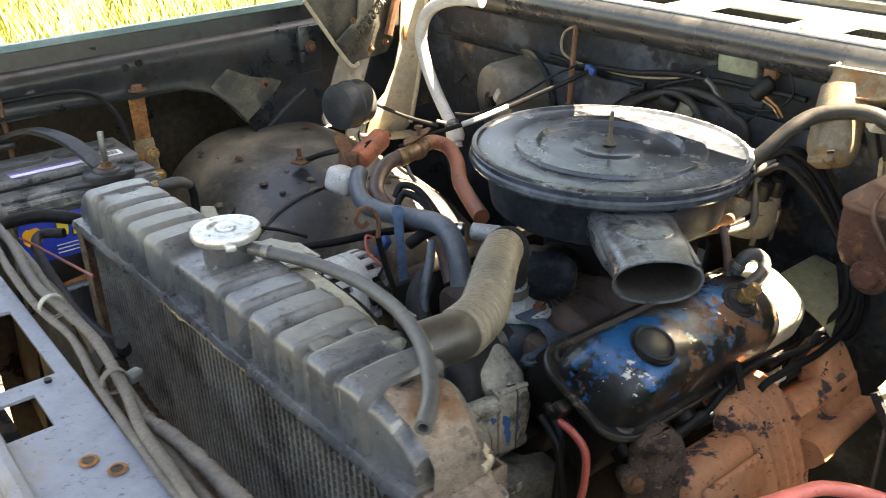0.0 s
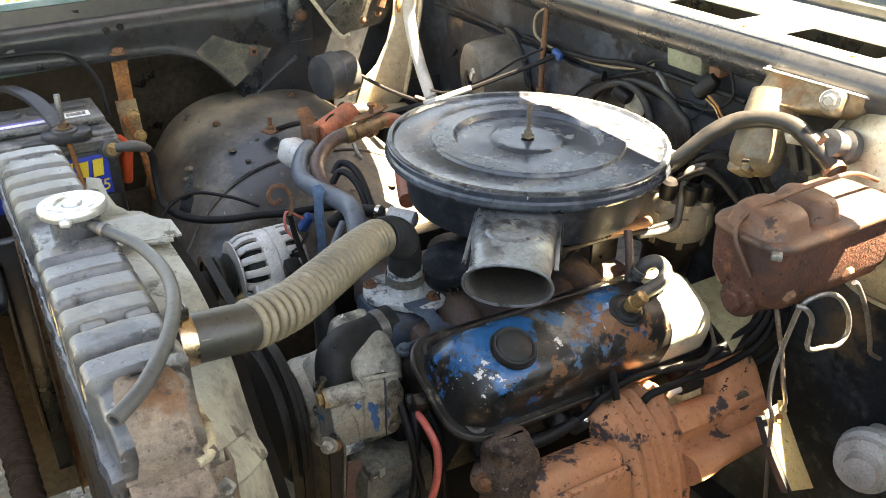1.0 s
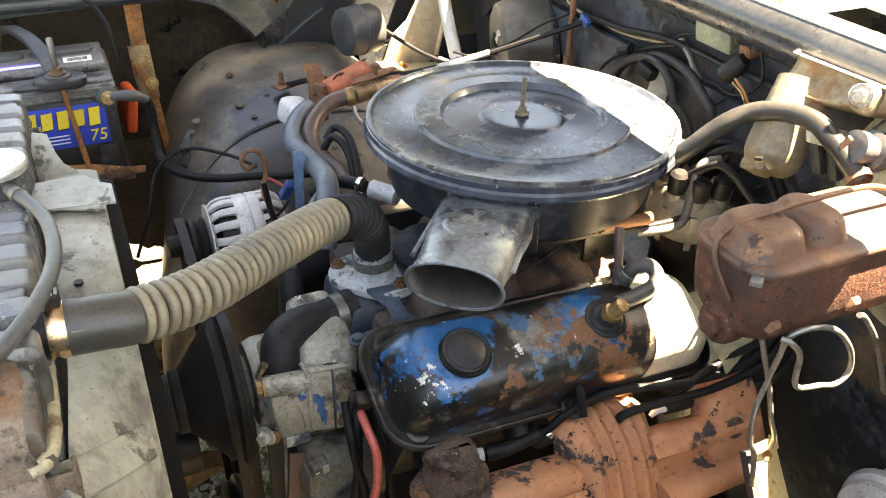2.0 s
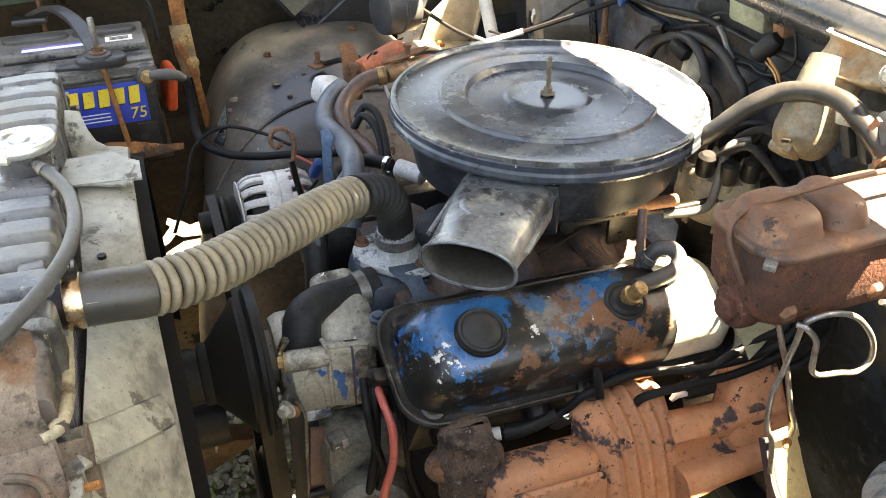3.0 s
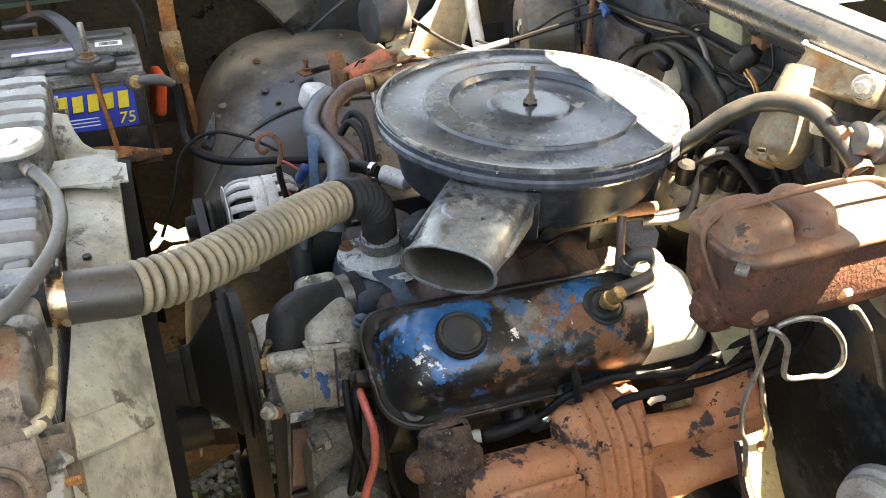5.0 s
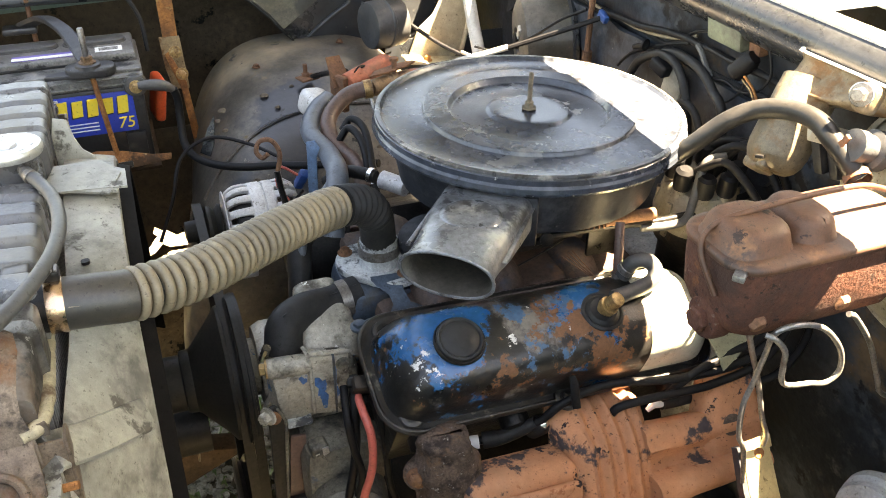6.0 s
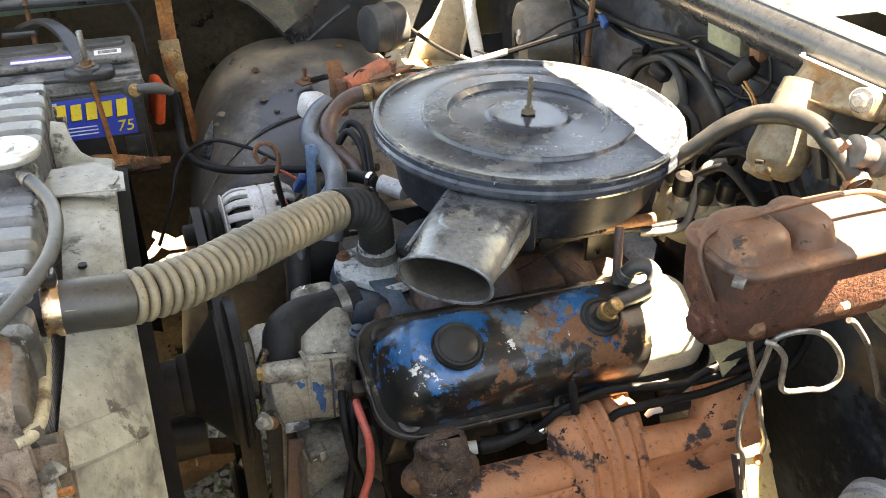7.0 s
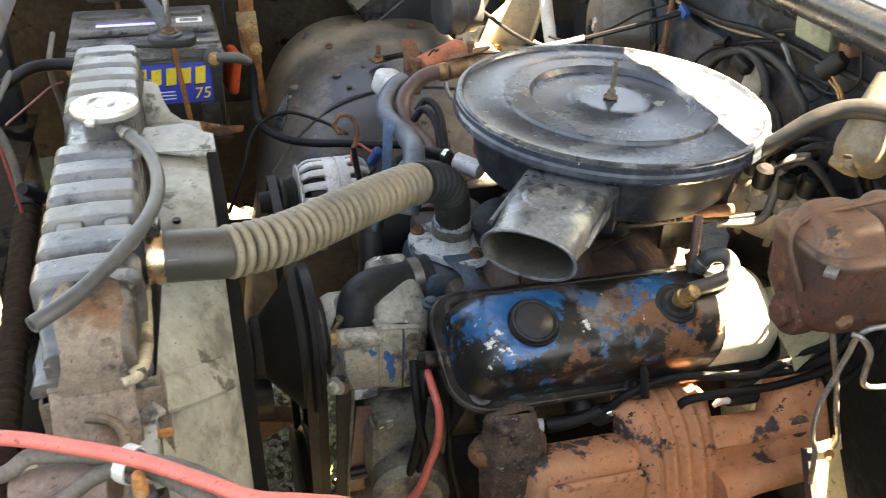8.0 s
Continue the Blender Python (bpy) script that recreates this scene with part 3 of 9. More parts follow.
def build_fender():
    f = thing("inner_fender", (-0.3, 0.78, 0.8), "dusty black inner fender panel with cut-out lower edge", "fender", kind="structure")
    xs = [-1.15 + i * 0.02 for i in range(72)]
    prof = []
    for x in xs:
        zl = zlow(x)
        y = fy(x)
        r = [(x, y - 0.012, zl - 0.002), (x, y - 0.004, zl), (x, y, zl + 0.006)]
        for k in range(1, 7):
            r.append((x, y + 0.004 * math.sin(k) * 0.3, zl + 0.006 + (1.012 - zl) * k / 6))
        r += [(x, y + 0.006, 1.026), (x, y + 0.020, 1.032), (x, y + 0.024, 1.060)]
        prof.append(r)
    part("panel", thick(sheet(prof), 0.0025), M["bayblk"], f)
    rim = [[(x, fy(x) + 0.020, 1.062), (x, fy(x) + 0.026, 1.071), (x, fy(x) + 0.040, 1.071), (x, fy(x) + 0.065, 1.063), (x, fy(x) + 0.11, 1.042), (x, fy(x) + 0.17, 1.005), (x, fy(x) + 0.21, 0.95), (x, fy(x) + 0.225, 0.80), (x, fy(x) + 0.21, 0.42)] for x in xs]
    part("fender_skin", thick(sheet(rim), 0.002), M["teal"], f, "faded teal painted outer fender")
    part("liner", rbox(1.42, 0.004, 0.60, pose(-0.45, 0.945, 0.73, 0, 0, 5.7), 0), M["cavity"], f, "dark cavity side of the outer fender")
    part("liner_top", rbox(1.42, 0.14, 0.004, pose(-0.45, 0.838, 1.040, 0, 0, 5.7), 0), M["cavity"], f)
    # patch of light on the panel, painted as a thin pale plate
    poly = [(-0.215, 0.948), (-0.135, 1.006), (-0.105, 0.985), (-0.095, 0.945), (-0.062, 0.93), (-0.075, 0.915), (-0.15, 0.865), (-0.185, 0.91)]
    m = Matrix(((1, 0, 0, 0), (0.10, 0, -1, 0.7735), (0, 1, 0, 0), (0, 0, 0, 1)))
    part("patch", prism(poly, 0.0015, m), M["bare"], f, "patch of light painted on the panel")
    sq = thing("clip_nut", (-0.10, 0.765, 0.93), "small square rusty clip nut on the fender panel", "clip")
    part("plate", rbox(0.016, 0.004, 0.016, pose(-0.10, 0.7615, 0.931), 0.001), M["rustdk"], sq)
    part("hole", lathe([(0.004, 0), (0.004, 0.002)], basis((-0.10, 0.7595, 0.931), (0, -1, 0)), 12), M["greasy"], sq)
    # diagonal stiffening ridge and its slots
    part("ridge", tube([(-0.10, 0.762, 0.845), (-0.06, 0.764, 0.875), (-0.01, 0.768, 0.905)], 0.004, 8, 4), M["bayblk"], f)
    for x, z, w in ((-0.37, 1.012, 0.007), (-0.345, 1.015, 0.007)):
        part("hole", lathe([(w, 0), (w, 0.003)], basis((x, fy(x) - 0.001, z), (0, -1, 0)), 14), M["greasy"], f)
    part("slot", rbox(0.03, 0.004, 0.006, pose(-0.42, fy(-0.42) + 0.022, 1.046), 0.001), M["greasy"], f)
    part("nut_plate", rbox(0.018, 0.005, 0.018, pose(-0.53, fy(-0.53) - 0.001, 0.995), 0.001), M["bayblk"], f)
    # bracket plate near the hinge
    part("gusset", rbox(0.05, 0.012, 0.09, pose(0.0, 0.757, 0.985), 0.004), M["bayblk"], f)
    part("gusset_bolt", hexbolt(basis((0.0, 0.751, 0.99), (0, -1, 0)), 0.008, 0.007), M["rustdk"], f)


def build_wheelhouse():
    """Domed wheel house: flat-topped arches that widen and sink towards the engine."""
    tops = [(0.315, 0.42), (0.322, 0.58), (0.335, 0.66), (0.36, 0.715), (0.40, 0.755), (0.45, 0.785), (0.50, 0.805), (0.56, 0.825), (0.62, 0.838), (0.70, 0.847), (0.80, 0.846)]
    wide = [(0.315, 0.335), (0.40, 0.325), (0.50, 0.305), (0.60, 0.280), (0.70, 0.262), (0.80, 0.258)]

    def table(rows_, v):
        for (a, p), (b, q) in zip(rows_, rows_[1:]):
            if v <= b:
                return p + (q - p) * (v - a) / (b - a)
        return rows_[-1][1]

    def surf(x, y):
        a = table(wide, y)
        return 0.25 + (table(tops, y) - 0.25) * max(0, 1 - abs((x + 0.115) / a) ** 3.2) ** (1 / 3.2)
    rows = []
    ys = sorted({round(0.315 + 0.485 * i / 30, 4) for i in range(31)} | {0.318, 0.322, 0.328}, reverse=True)
    for y in ys:
        a = table(wide, y)
        row = []
        for k in range(45):
            u = math.sin(radians(-90 + 180 * k / 44))
            x = -0.115 + a * u
            row.append((x, y, surf(x, y) + 0.004 * noise.noise((x * 9, y * 9, 3))))
        rows.append(row)
    h = thing("wheel_house", (-0.13, 0.6, 0.45), "dusty black domed wheel house with scuffs and stains", "wheel house", kind="structure")
    part("dome", thick(sheet(rows), 0.003), M["dome"], h)
    seam = [(x, 0.505 - 0.9 * (x + 0.115) ** 2, surf(x, 0.505 - 0.9 * (x + 0.115) ** 2) + 0.001) for x in (-0.36 + 0.03 * i for i in range(17))]
    part("seam", tube(seam, 0.003, 6, 4), M["dome"], h)
    part("apron", rbox(0.30, 0.004, 0.62, pose(0.19, 0.705, 0.53), 0.001), M["bayblk"], h)
    # a torn tab standing on the dome
    tab = [(-0.009, 0), (0.010, 0.0), (0.011, 0.022), (0.006, 0.044), (-0.001, 0.066), (-0.007, 0.040)]
    m = basis((-0.345, 0.470, 0.768), (-0.55, -0.75, 0.35), (0.75, -0.6, -0.2))
    part("tab", prism(tab, 0.002, m), M["bayblk"], h)
    for x, y in ((-0.05, 0.71), (0.05, 0.70), (-0.22, 0.66)):
        part("bolt", hexbolt(Matrix.Translation((x, y, surf(x, y) + 0.002)), 0.005, 0.006), M["rustdk"], h)
    lumps = random.Random(12)
    for _ in range(14):
        x, y = lumps.uniform(-0.33, 0.05), lumps.uniform(0.40, 0.60)
        s = lumps.uniform(0.003, 0.007)
        part("dirt_lump", lathe([(s * 1.5, -0.001), (s, s * 0.25), (s * 0.4, s * 0.4)], Matrix.Translation((x, y, surf(x, y) + 0.003)), 8), M["mudbrown"], h)


def build_firewall():
    fw = thing("firewall", (0.29, 0, 0.7), "dark dusty firewall with soft insulation pad", "firewall", kind="structure")
    ys = [-1.0 + 0.05 * i for i in range(41)]
    rows = [[(0.36, y, 0.20), (0.345, y, 0.45), (0.315, y, 0.62), (0.297, y, 0.80), (0.288 + 0.004 * math.sin(y * 31), y, 0.90), (0.286, y, 0.985), (0.283, y, 1.00), (0.281 + 0.003 * math.sin(y * 17), y, 1.05), (0.279, y, 1.092)] for y in ys]
    part("panel", thick(sheet(rows), 0.004), M["fwall"], fw)
    # quilted pad with a ragged lower edge
    pad = []
    for i in range(61):
        y = -0.45 + i * 0.018
        zb = 0.905 + 0.012 * math.sin(i * 0.9) + 0.008 * math.sin(i * 2.3)
        pad.append([(0.272 + 0.004 * noise.noise((y * 20, k, 0)), y, zb + (0.985 - zb) * k / 6) for k in range(7)])
    part("pad", thick(sheet(pad), 0.008), M["fwall"], fw, "dusty soft insulation pad")
    part("seam_bead", tube([(0.278, -0.6 + 0.1 * i, 0.99 + 0.004 * math.sin(i * 1.7)) for i in range(14)], 0.004, 6, 4), M["rubber"], fw)
    cw = thing("cowl", (0.35, 0, 1.1), "sun-bleached cowl panel with air slots and rust stains", "cowl", kind="structure")
    lip = [[(0.268, y, 1.052), (0.252, y, 1.060), (0.238, y, 1.075), (0.234, y, 1.090), (0.238, y, 1.105), (0.250, y, 1.115)] for y in ys]
    part("front_lip", thick(sheet(lip), 0.003), M["cowledge"], cw, "worn black rolled front edge")
    part("front_strip", rbox(0.030, 2.0, 0.004, pose(0.2645, 0, 1.1165), 0.001), M["cowl"], cw)
    part("rear_strip", rbox(0.115, 2.0, 0.004, pose(0.4045, 0, 1.1165), 0.001), M["cowl"], cw)
    for k in range(-4, 6):
        part("bridge", rbox(0.068, 0.075, 0.004, pose(0.3132, 0.105 + 0.21 * k, 1.1165), 0.001), M["cowl"], cw)
    part("duct_floor", rbox(0.18, 2.0, 0.004, pose(0.37, 0, 1.03), 0), M["mudbrown"], cw)
    for y in (0.13, -0.10, -0.26):
        part("screw", hexbolt(pose(0.262, y, 1.1185), 0.003, 0.003), M["rust"], cw)
    ws = thing("windscreen", (0.46, 0, 1.12), "sloping tinted windscreen glass above the cowl", "windscreen", kind="structure")
    part("pane", rbox(0.005, 1.5, 0.62, pose(0.63, 0, 1.36, 0, 38, 0), 0), M["glass"], ws)
    part("gasket", rbox(0.02, 1.55, 0.02, pose(0.452, 0, 1.125), 0.006), M["rubber"], ws)
    cab = thing("cabin", (0.95, 0, 0.6), "dark closed cabin behind the windscreen", "cabin", kind="structure")
    part("dashboard", rbox(0.5, 1.5, 0.1, pose(0.78, 0, 1.05), 0.02), M["bayblk"], cab)
    part("rear_wall", rbox(0.04, 1.6, 1.3, pose(1.9, 0, 1.0), 0.01), M["bayblk"], cab)
    part("roof", rbox(1.15, 1.5, 0.04, pose(1.4, 0, 1.62), 0.015), M["hood"], cab)
    part("floor", rbox(1.6, 1.6, 0.04, pose(1.1, 0, 0.3), 0.01), M["bayblk"], cab)


def build_hood():
    h = thing("hood", (0.25, 0, 1.22), "raised faded green hood, pale ribbed underside", "hood")
    m = pose(0.190, 0.02, 1.225, 0, 52, 0)
    part("skin", rbox(1.38, 1.50, 0.012, m @ pose(-0.69, 0, 0.012), 0.004), M["hood"], h)
    for y in (-0.70, -0.25, 0.25, 0.70):
        part("rib", rbox(1.30, 0.07, 0.03, m @ pose(-0.69, y, -0.011), 0.006), M["primer"], h)
    for x in (-0.05, -1.30):
        part("rib", rbox(0.08, 1.36, 0.026, m @ pose(x, 0, -0.009), 0.006), M["primer"], h)
    part("underside", rbox(1.36, 1.48, 0.003, m @ pose(-0.69, 0, 0.003), 0), M["primer"], h)
    for y in (-0.66, 0.70):
        part("hinge_arm", tube([(0.205, y, 1.235), (0.21, y, 1.15), (0.17, y, 1.06), (0.15, y, 1.0)], 0.009, 8, 4), M["rustdk"], h)


def build_left_side():
    f = thing("near_fender", (-0.3, -0.75, 0.8), "faded teal fender on the driver side of the bay", "fender", kind="structure")
    xs = [-1.15 + i * 0.06 for i in range(24)]
    rows = [[(x, -0.64, 0.35), (x, -0.66, 0.9), (x, -0.675, 1.03), (x, -0.69, 1.055), (x, -0.75, 1.06), (x, -0.87, 1.045), (x, -0.90, 0.98), (x, -0.905, 0.35)] for x in xs]
    part("skin", thick(sheet(rows), 0.003), M["teal"], f)
    w = thing("near_wheel_house", (0.0, -0.6, 0.45), "black wheel house apron on the driver side", "wheel house", kind="structure")
    rows = []
    for i in range(16):
        y = -0.66 + 0.22 * i / 15
        r = 0.36 * max(0.05, 1 - (i / 15.5) ** 3.0) ** 0.4
        rows.append([(-0.10 - r * math.cos(radians(180 * k / 24)), y, 0.42 + r * math.sin(radians(180 * k / 24)) * 0.9) for k in range(25)])
    part("dome", thick(sheet(rows), 0.003), M["bayblk"], w)


def build_support():
    """The tie bar in front of the radiator, with its openings."""
    s = thing("radiator_support", (-0.78, 0, 0.97), "chalky blue-grey radiator support bar with rust-stained holes", "radiator support", kind="structure")
    z = 0.978
    # solid top in strips between the openings
    gx, gy = (-0.8955, -0.8004, -0.7617, -0.7397, -0.7275), (-0.66, -0.13, -0.081, -0.062, 0.066, 0.76)
    openings = {(1, 1), (1, 3), (2, 3)}
    bm = bmesh.new()
    grid = [[bm.verts.new((x, y, z)) for y in gy] for x in gx]
    for i in range(4):
        for j in range(5):
            if (i, j) not in openings:
                bm.faces.new((grid[i][j], grid[i + 1][j], grid[i + 1][j + 1], grid[i][j + 1]))
    part("top_plate", thick(bm, 0.003), M["support"], s, "continuous top sheet with square openings")
    # dark sheet added below the bar so the openings look shaded
    part("dark_backing", rbox(0.15, 1.3, 0.004, pose(-0.81, 0.03, 0.74), 0.001), M["cavity"], s, "added dark sheet for the shade under the openings")
    part("rear_flange", rbox(0.003, 1.42, 0.035, pose(-0.7275, 0.05, z - 0.019), 0.001), M["support"], s)
    part("bead", tube([(-0.803, -0.6, z + 0.002), (-0.803, 0.2, z + 0.002), (-0.803, 0.7, z + 0.002)], 0.008, 8, 4), M["support"], s)
    for x, y in ((-0.757, -0.187), (-0.745, -0.208)):
        hole = part("stained_hole", lathe([(0.0068, 0.0012), (0.0060, 0.0021), (0.0048, 0.0024), (0.0040, 0.0016)], pose(x, y, z), 20, None, False), M["rust"], s, "rust-rimmed hole")
        part("bore", lathe([(0.0044, 0.0), (0.0044, 0.00185)], pose(x, y, z), 16), M["cavity"], hole)
    part("small_hole", lathe([(0.003, 0), (0.003, 0.0025)], pose(-0.748, -0.0705, z), 12), M["greasy"], s)
    for y in (-0.62, 0.66):
        part("upright", rbox(0.12, 0.05, 0.8, pose(-0.81, y, 0.57), 0.01), M["bayblk"], s)
    part("lower_bar", rbox(0.12, 1.3, 0.08, pose(-0.81, 0.02, 0.30), 0.01), M["bayblk"], s)
    part("brace", rbox(0.03, 0.025, 0.55, pose(-0.82, 0.08, 0.72, 25, 0, 0), 0.004), M["rust"], s)
    g = thing("grille", (-0.93, 0, 0.6), "dark grille panel in front of the support bar", "grille", kind="structure")
    part("panel", rbox(0.02, 1.45, 0.62, pose(-0.97, 0.05, 0.60), 0.004), M["bayblk"], g)
    sp = thing("baffle", (-0.66, 0.42, 0.8), "dark sheet baffle between radiator and battery", "baffle", kind="structure")
    part("plate", rbox(0.004, 0.24, 0.30, pose(-0.635, 0.43, 0.67), 0.001), M["mudbrown"], sp)
    part("flange", rbox(0.03, 0.02, 0.40, pose(-0.615, 0.335, 0.65), 0.003), M["bayblk"], sp)
    torn = [(-0.67, 0.71), (-0.27, 0.71), (-0.27, 0.39), (-0.384, 0.395), (-0.380, 0.425), (-0.386, 0.448), (-0.376, 0.470), (-0.392, 0.480), (-0.408, 0.476), (-0.424, 0.490), (-0.437, 0.494), (-0.447, 0.502), (-0.453, 0.488), (-0.446, 0.480), (-0.455, 0.470), (-0.466, 0.456), (-0.472, 0.438), (-0.477, 0.39), (-0.67, 0.39)]
    low = [(-0.67, 0.389), (-0.474, 0.389), (-0.455, 0.382), (-0.44, 0.392), (-0.42, 0.386), (-0.40, 0.393), (-0.386, 0.389), (-0.27, 0.389), (-0.20, 0.06), (-0.67, 0.06)]
    up = Matrix(((1, 0, 0, 0), (0, 0, -1, 0.737), (0, 1, 0, 0), (0, 0, 0, 1)))
    part("splash_apron", prism(torn, 0.004, up), M["cavity"], sp, "black splash apron with a ragged rust hole")
    part("lower_apron", prism(low, 0.004, up), M["cavity"], sp)
    part("torn_strip", prism([(-0.490, 0.430), (-0.455, 0.444), (-0.438, 0.462), (-0.425, 0.452), (-0.380, 0.449), (-0.380, 0.443), (-0.425, 0.444), (-0.465, 0.424)], 0.004, up @ pose(0, 0, 0.005)), M["cavity"], sp, "torn strip left across the hole")
    arm = thing("suspension_arm", (-0.5, 0.42, 0.1), "dirty brown steel suspension arm below the pulleys", "suspension arm")
    part("arm", prism([(-0.70, 0.262), (-0.489, 0.205), (-0.41, 0.184), (-0.352, 0.168), (-0.416, 0.140), (-0.498, 0.100), (-0.70, 0.02)], 0.05, Matrix(((1, 0, 0, 0), (0, 0, -1, 0.45), (0, 1, 0, 0), (0, 0, 0, 1))), 0.006), M["armsteel"], arm)


M["armsteel"] = mat("dirty_shaded_brown", (0.034, 0.021, 0.014), 0.85, 0, 0.35, 14, [((0.07, 0.045, 0.03), 18, 0.55, 0.68, 0.9)], 0.3, spec=0.15)
build_ground()
build_fender()
build_wheelhouse()
build_firewall()
build_hood()
build_left_side()
build_support()


# ---- radiator ----
def build_radiator():
    r = thing("radiator", (-0.57, -0.02, 0.45), "grey radiator with ribbed top tank and rusty end", "radiator")
    y0, y1 = -0.345, 0.305

    def rib(y):
        """Height of the pressed ribs along the tank."""
        if y < -0.3 or y > 0.268 or -0.055 < y < 0.035:
            return 0.0
        ph = ((y + 0.2985) / 0.0435) % 1.0
        return smooth(0.02, 0.11, ph) * (1 - smooth(0.68, 0.78, ph))

    rings = []
    n = 420
    for i in range(n + 1):
        y = y0 + (y1 - y0) * i / n
        e = min(y - y0, y1 - y)
        sh = smooth(0, 0.035, e)
        dome = 0.25 + 0.75 * math.sin(min(1, e / 0.036) * math.pi / 2)
        top = 0.968 + 0.030 * dome + 0.0080 * rib(y) * sh
        hw = 0.0335 + 0.0025 * sh + 0.0050 * rib(y) * sh
        hr = hw - 0.007
        cr = 0.0095
        ring = []
        for px, pz in ((-hw, 0.948), (-hw, 0.960)):
            ring.append(Vector((-0.566 + px, y, pz)))
        for k in range(7):
            a = radians(180 - 90 * k / 6)
            ring.append(Vector((-0.566 - hw + cr + cr * math.cos(a), y, top - cr + cr * math.sin(a))))
        ring.append(Vector((-0.566, y, top + 0.0015)))
        for k in range(7):
            a = radians(90 - 90 * k / 6)
            ring.append(Vector((-0.566 + hr - cr + cr * math.cos(a), y, top - cr + cr * math.sin(a))))
        ring += [Vector((-0.566 + hr, y, 0.960)), Vector((-0.566 + hr, y, 0.948))]
        rings.append(ring)
    tank = part("top_tank", loft(rings), M["tank"], r, angle=50)
    for y in (0.218, -0.213):
        for x in (-0.584, -0.549):
            part("pad", rbox(0.021, 0.022, 0.008, pose(x, y, 1.0005), 0.0035, 3), M["tank"], tank)
    # corner bead at the engine side of the end
    part("bead", tube([(-0.5365, -0.19, 0.9525), (-0.5355, -0.25, 0.953), (-0.535, -0.32, 0.9525), (-0.540, -0.346, 0.951), (-0.552, -0.354, 0.950)], lambda s, f: 0.0056 + 0.0014 * noise.noise((s * 90, 0, 0)), 10, 16), M["bead"], r, "crusted pale bead")
    # uneven soldered lip
    rnd = random.Random(8)
    rr = []
    for i in range(66):
        y = y0 - 0.006 + (y1 - y0 + 0.012) * i / 65
        w = 0.0445 + rnd.uniform(-0.0012, 0.0012)
        t = 0.950 + rnd.uniform(-0.0008, 0.0012)
        rr.append([Vector((-0.566 + a * w * (1 if a < 0 else 0.72), y, t + b)) for a, b in ((-1, -0.006), (-1.02, -0.001), (-0.96, 0.004), (-0.8, 0.005), (0.8, 0.005), (0.96, 0.004), (1.02, -0.001), (1, -0.006))])
    part("lip", loft(rr), M["tank"], r, "soldered lip under the tank")
    # core: two header sheets, tubes and corrugated fins
    core = part("core", rbox(0.050, 0.625, 0.50, pose(-0.562, -0.02, 0.696), 0.001), M["core"], r, "dark finned core")
    fins = bmesh.new()
    for i in range(70):
        y = -0.328 + 0.616 * i / 69
        rbox(0.064, 0.0028, 0.50, pose(-0.566, y, 0.696), 0, 1, fins)
    part("tube_matrix", fins, M["core"], core)["kind"] = "stuff"
    lou = bmesh.new()
    for i in range(69):
        y = -0.328 + 0.616 * (i + 0.5) / 69
        for k in range(56):
            z = 0.452 + k * 0.0088
            rbox(0.004, 0.0058, 0.0016, pose(-0.5945, y, z, 0, 0, 0) @ pose(0, 0, 0, 28 * (1 if i % 2 else -1), 0, 0), 0, 1, lou)
    part("fin_matrix", lou, M["core"], core)["kind"] = "stuff"
    # end brackets
    for y, d in ((-0.352, -1), (0.312, 1)):
        b = part("side_bracket", rbox(0.078, 0.003, 0.50, pose(-0.566, y, 0.69), 0.001), M["tankend"], r, "rusty pressed side bracket")
        for x in (-0.606, -0.526):
            part("flange", rbox(0.003, 0.018, 0.50, pose(x, y - 0.008 * d, 0.69), 0.001), M["tankend"], b)
    # thin plate soldered over the rounded end
    rows = []
    for k in range(9):
        e = 0.050 - 0.047 * k / 8
        zt = 0.968 + 0.030 * (0.25 + 0.75 * math.sin(min(1, e / 0.036) * math.pi / 2)) + 0.0035
        w = 0.025 - 0.004 * abs(k - 4) / 4
        rows.append([(-0.567 - w, y0 + e, zt - 0.003), (-0.567 - w + 0.004, y0 + e, zt), (-0.567, y0 + e, zt + 0.0008), (-0.567 + w - 0.006, y0 + e, zt), (-0.567 + w - 0.002, y0 + e, zt - 0.003)])
    low_row = rows[-1]
    for out, down, wider in ((0.006, 0.012, 1.0), (0.009, 0.024, 1.18), (0.0125, 0.036, 1.30), (0.0170, 0.048, 1.34)):
        rows.append([(-0.567 + (q[0] + 0.567) * wider, y0 - out, q[2] - down) for q in low_row])
    end = part("end_plate", thick(sheet(rows), 0.0012), M["tankend"], r, "rust-stained end plate")
    for x, y, z in ((-0.582, -0.322, 0.993), (-0.568, -0.326, 0.992), (-0.557, -0.327, 0.9915), (-0.578, -0.338, 0.985)):
        part("rivet", lathe([(0.0042, -0.002), (0.0036, 0.001), (0.001, 0.0018)], basis((x, y, z), (0, -0.5, 0.85)), 12), M["tankend"], end)
    foot = part("foot", prism([(-0.028, 0.014), (0.026, 0.012), (0.029, -0.016), (0.033, -0.075), (-0.047, -0.075), (-0.047, -0.034), (-0.028, -0.026)], 0.003, basis((-0.571, -0.360, 0.938), (0, -0.80, 0.6)), 0.001), M["tankend"], r, "bent mounting foot")
    part("hook", tube([(-0.577, -0.368, 0.935), (-0.567, -0.372, 0.936), (-0.557, -0.377, 0.932), (-0.553, -0.385, 0.923), (-0.558, -0.392, 0.915), (-0.566, -0.391, 0.914)], 0.0035, 8, 6), M["tankend"], foot)
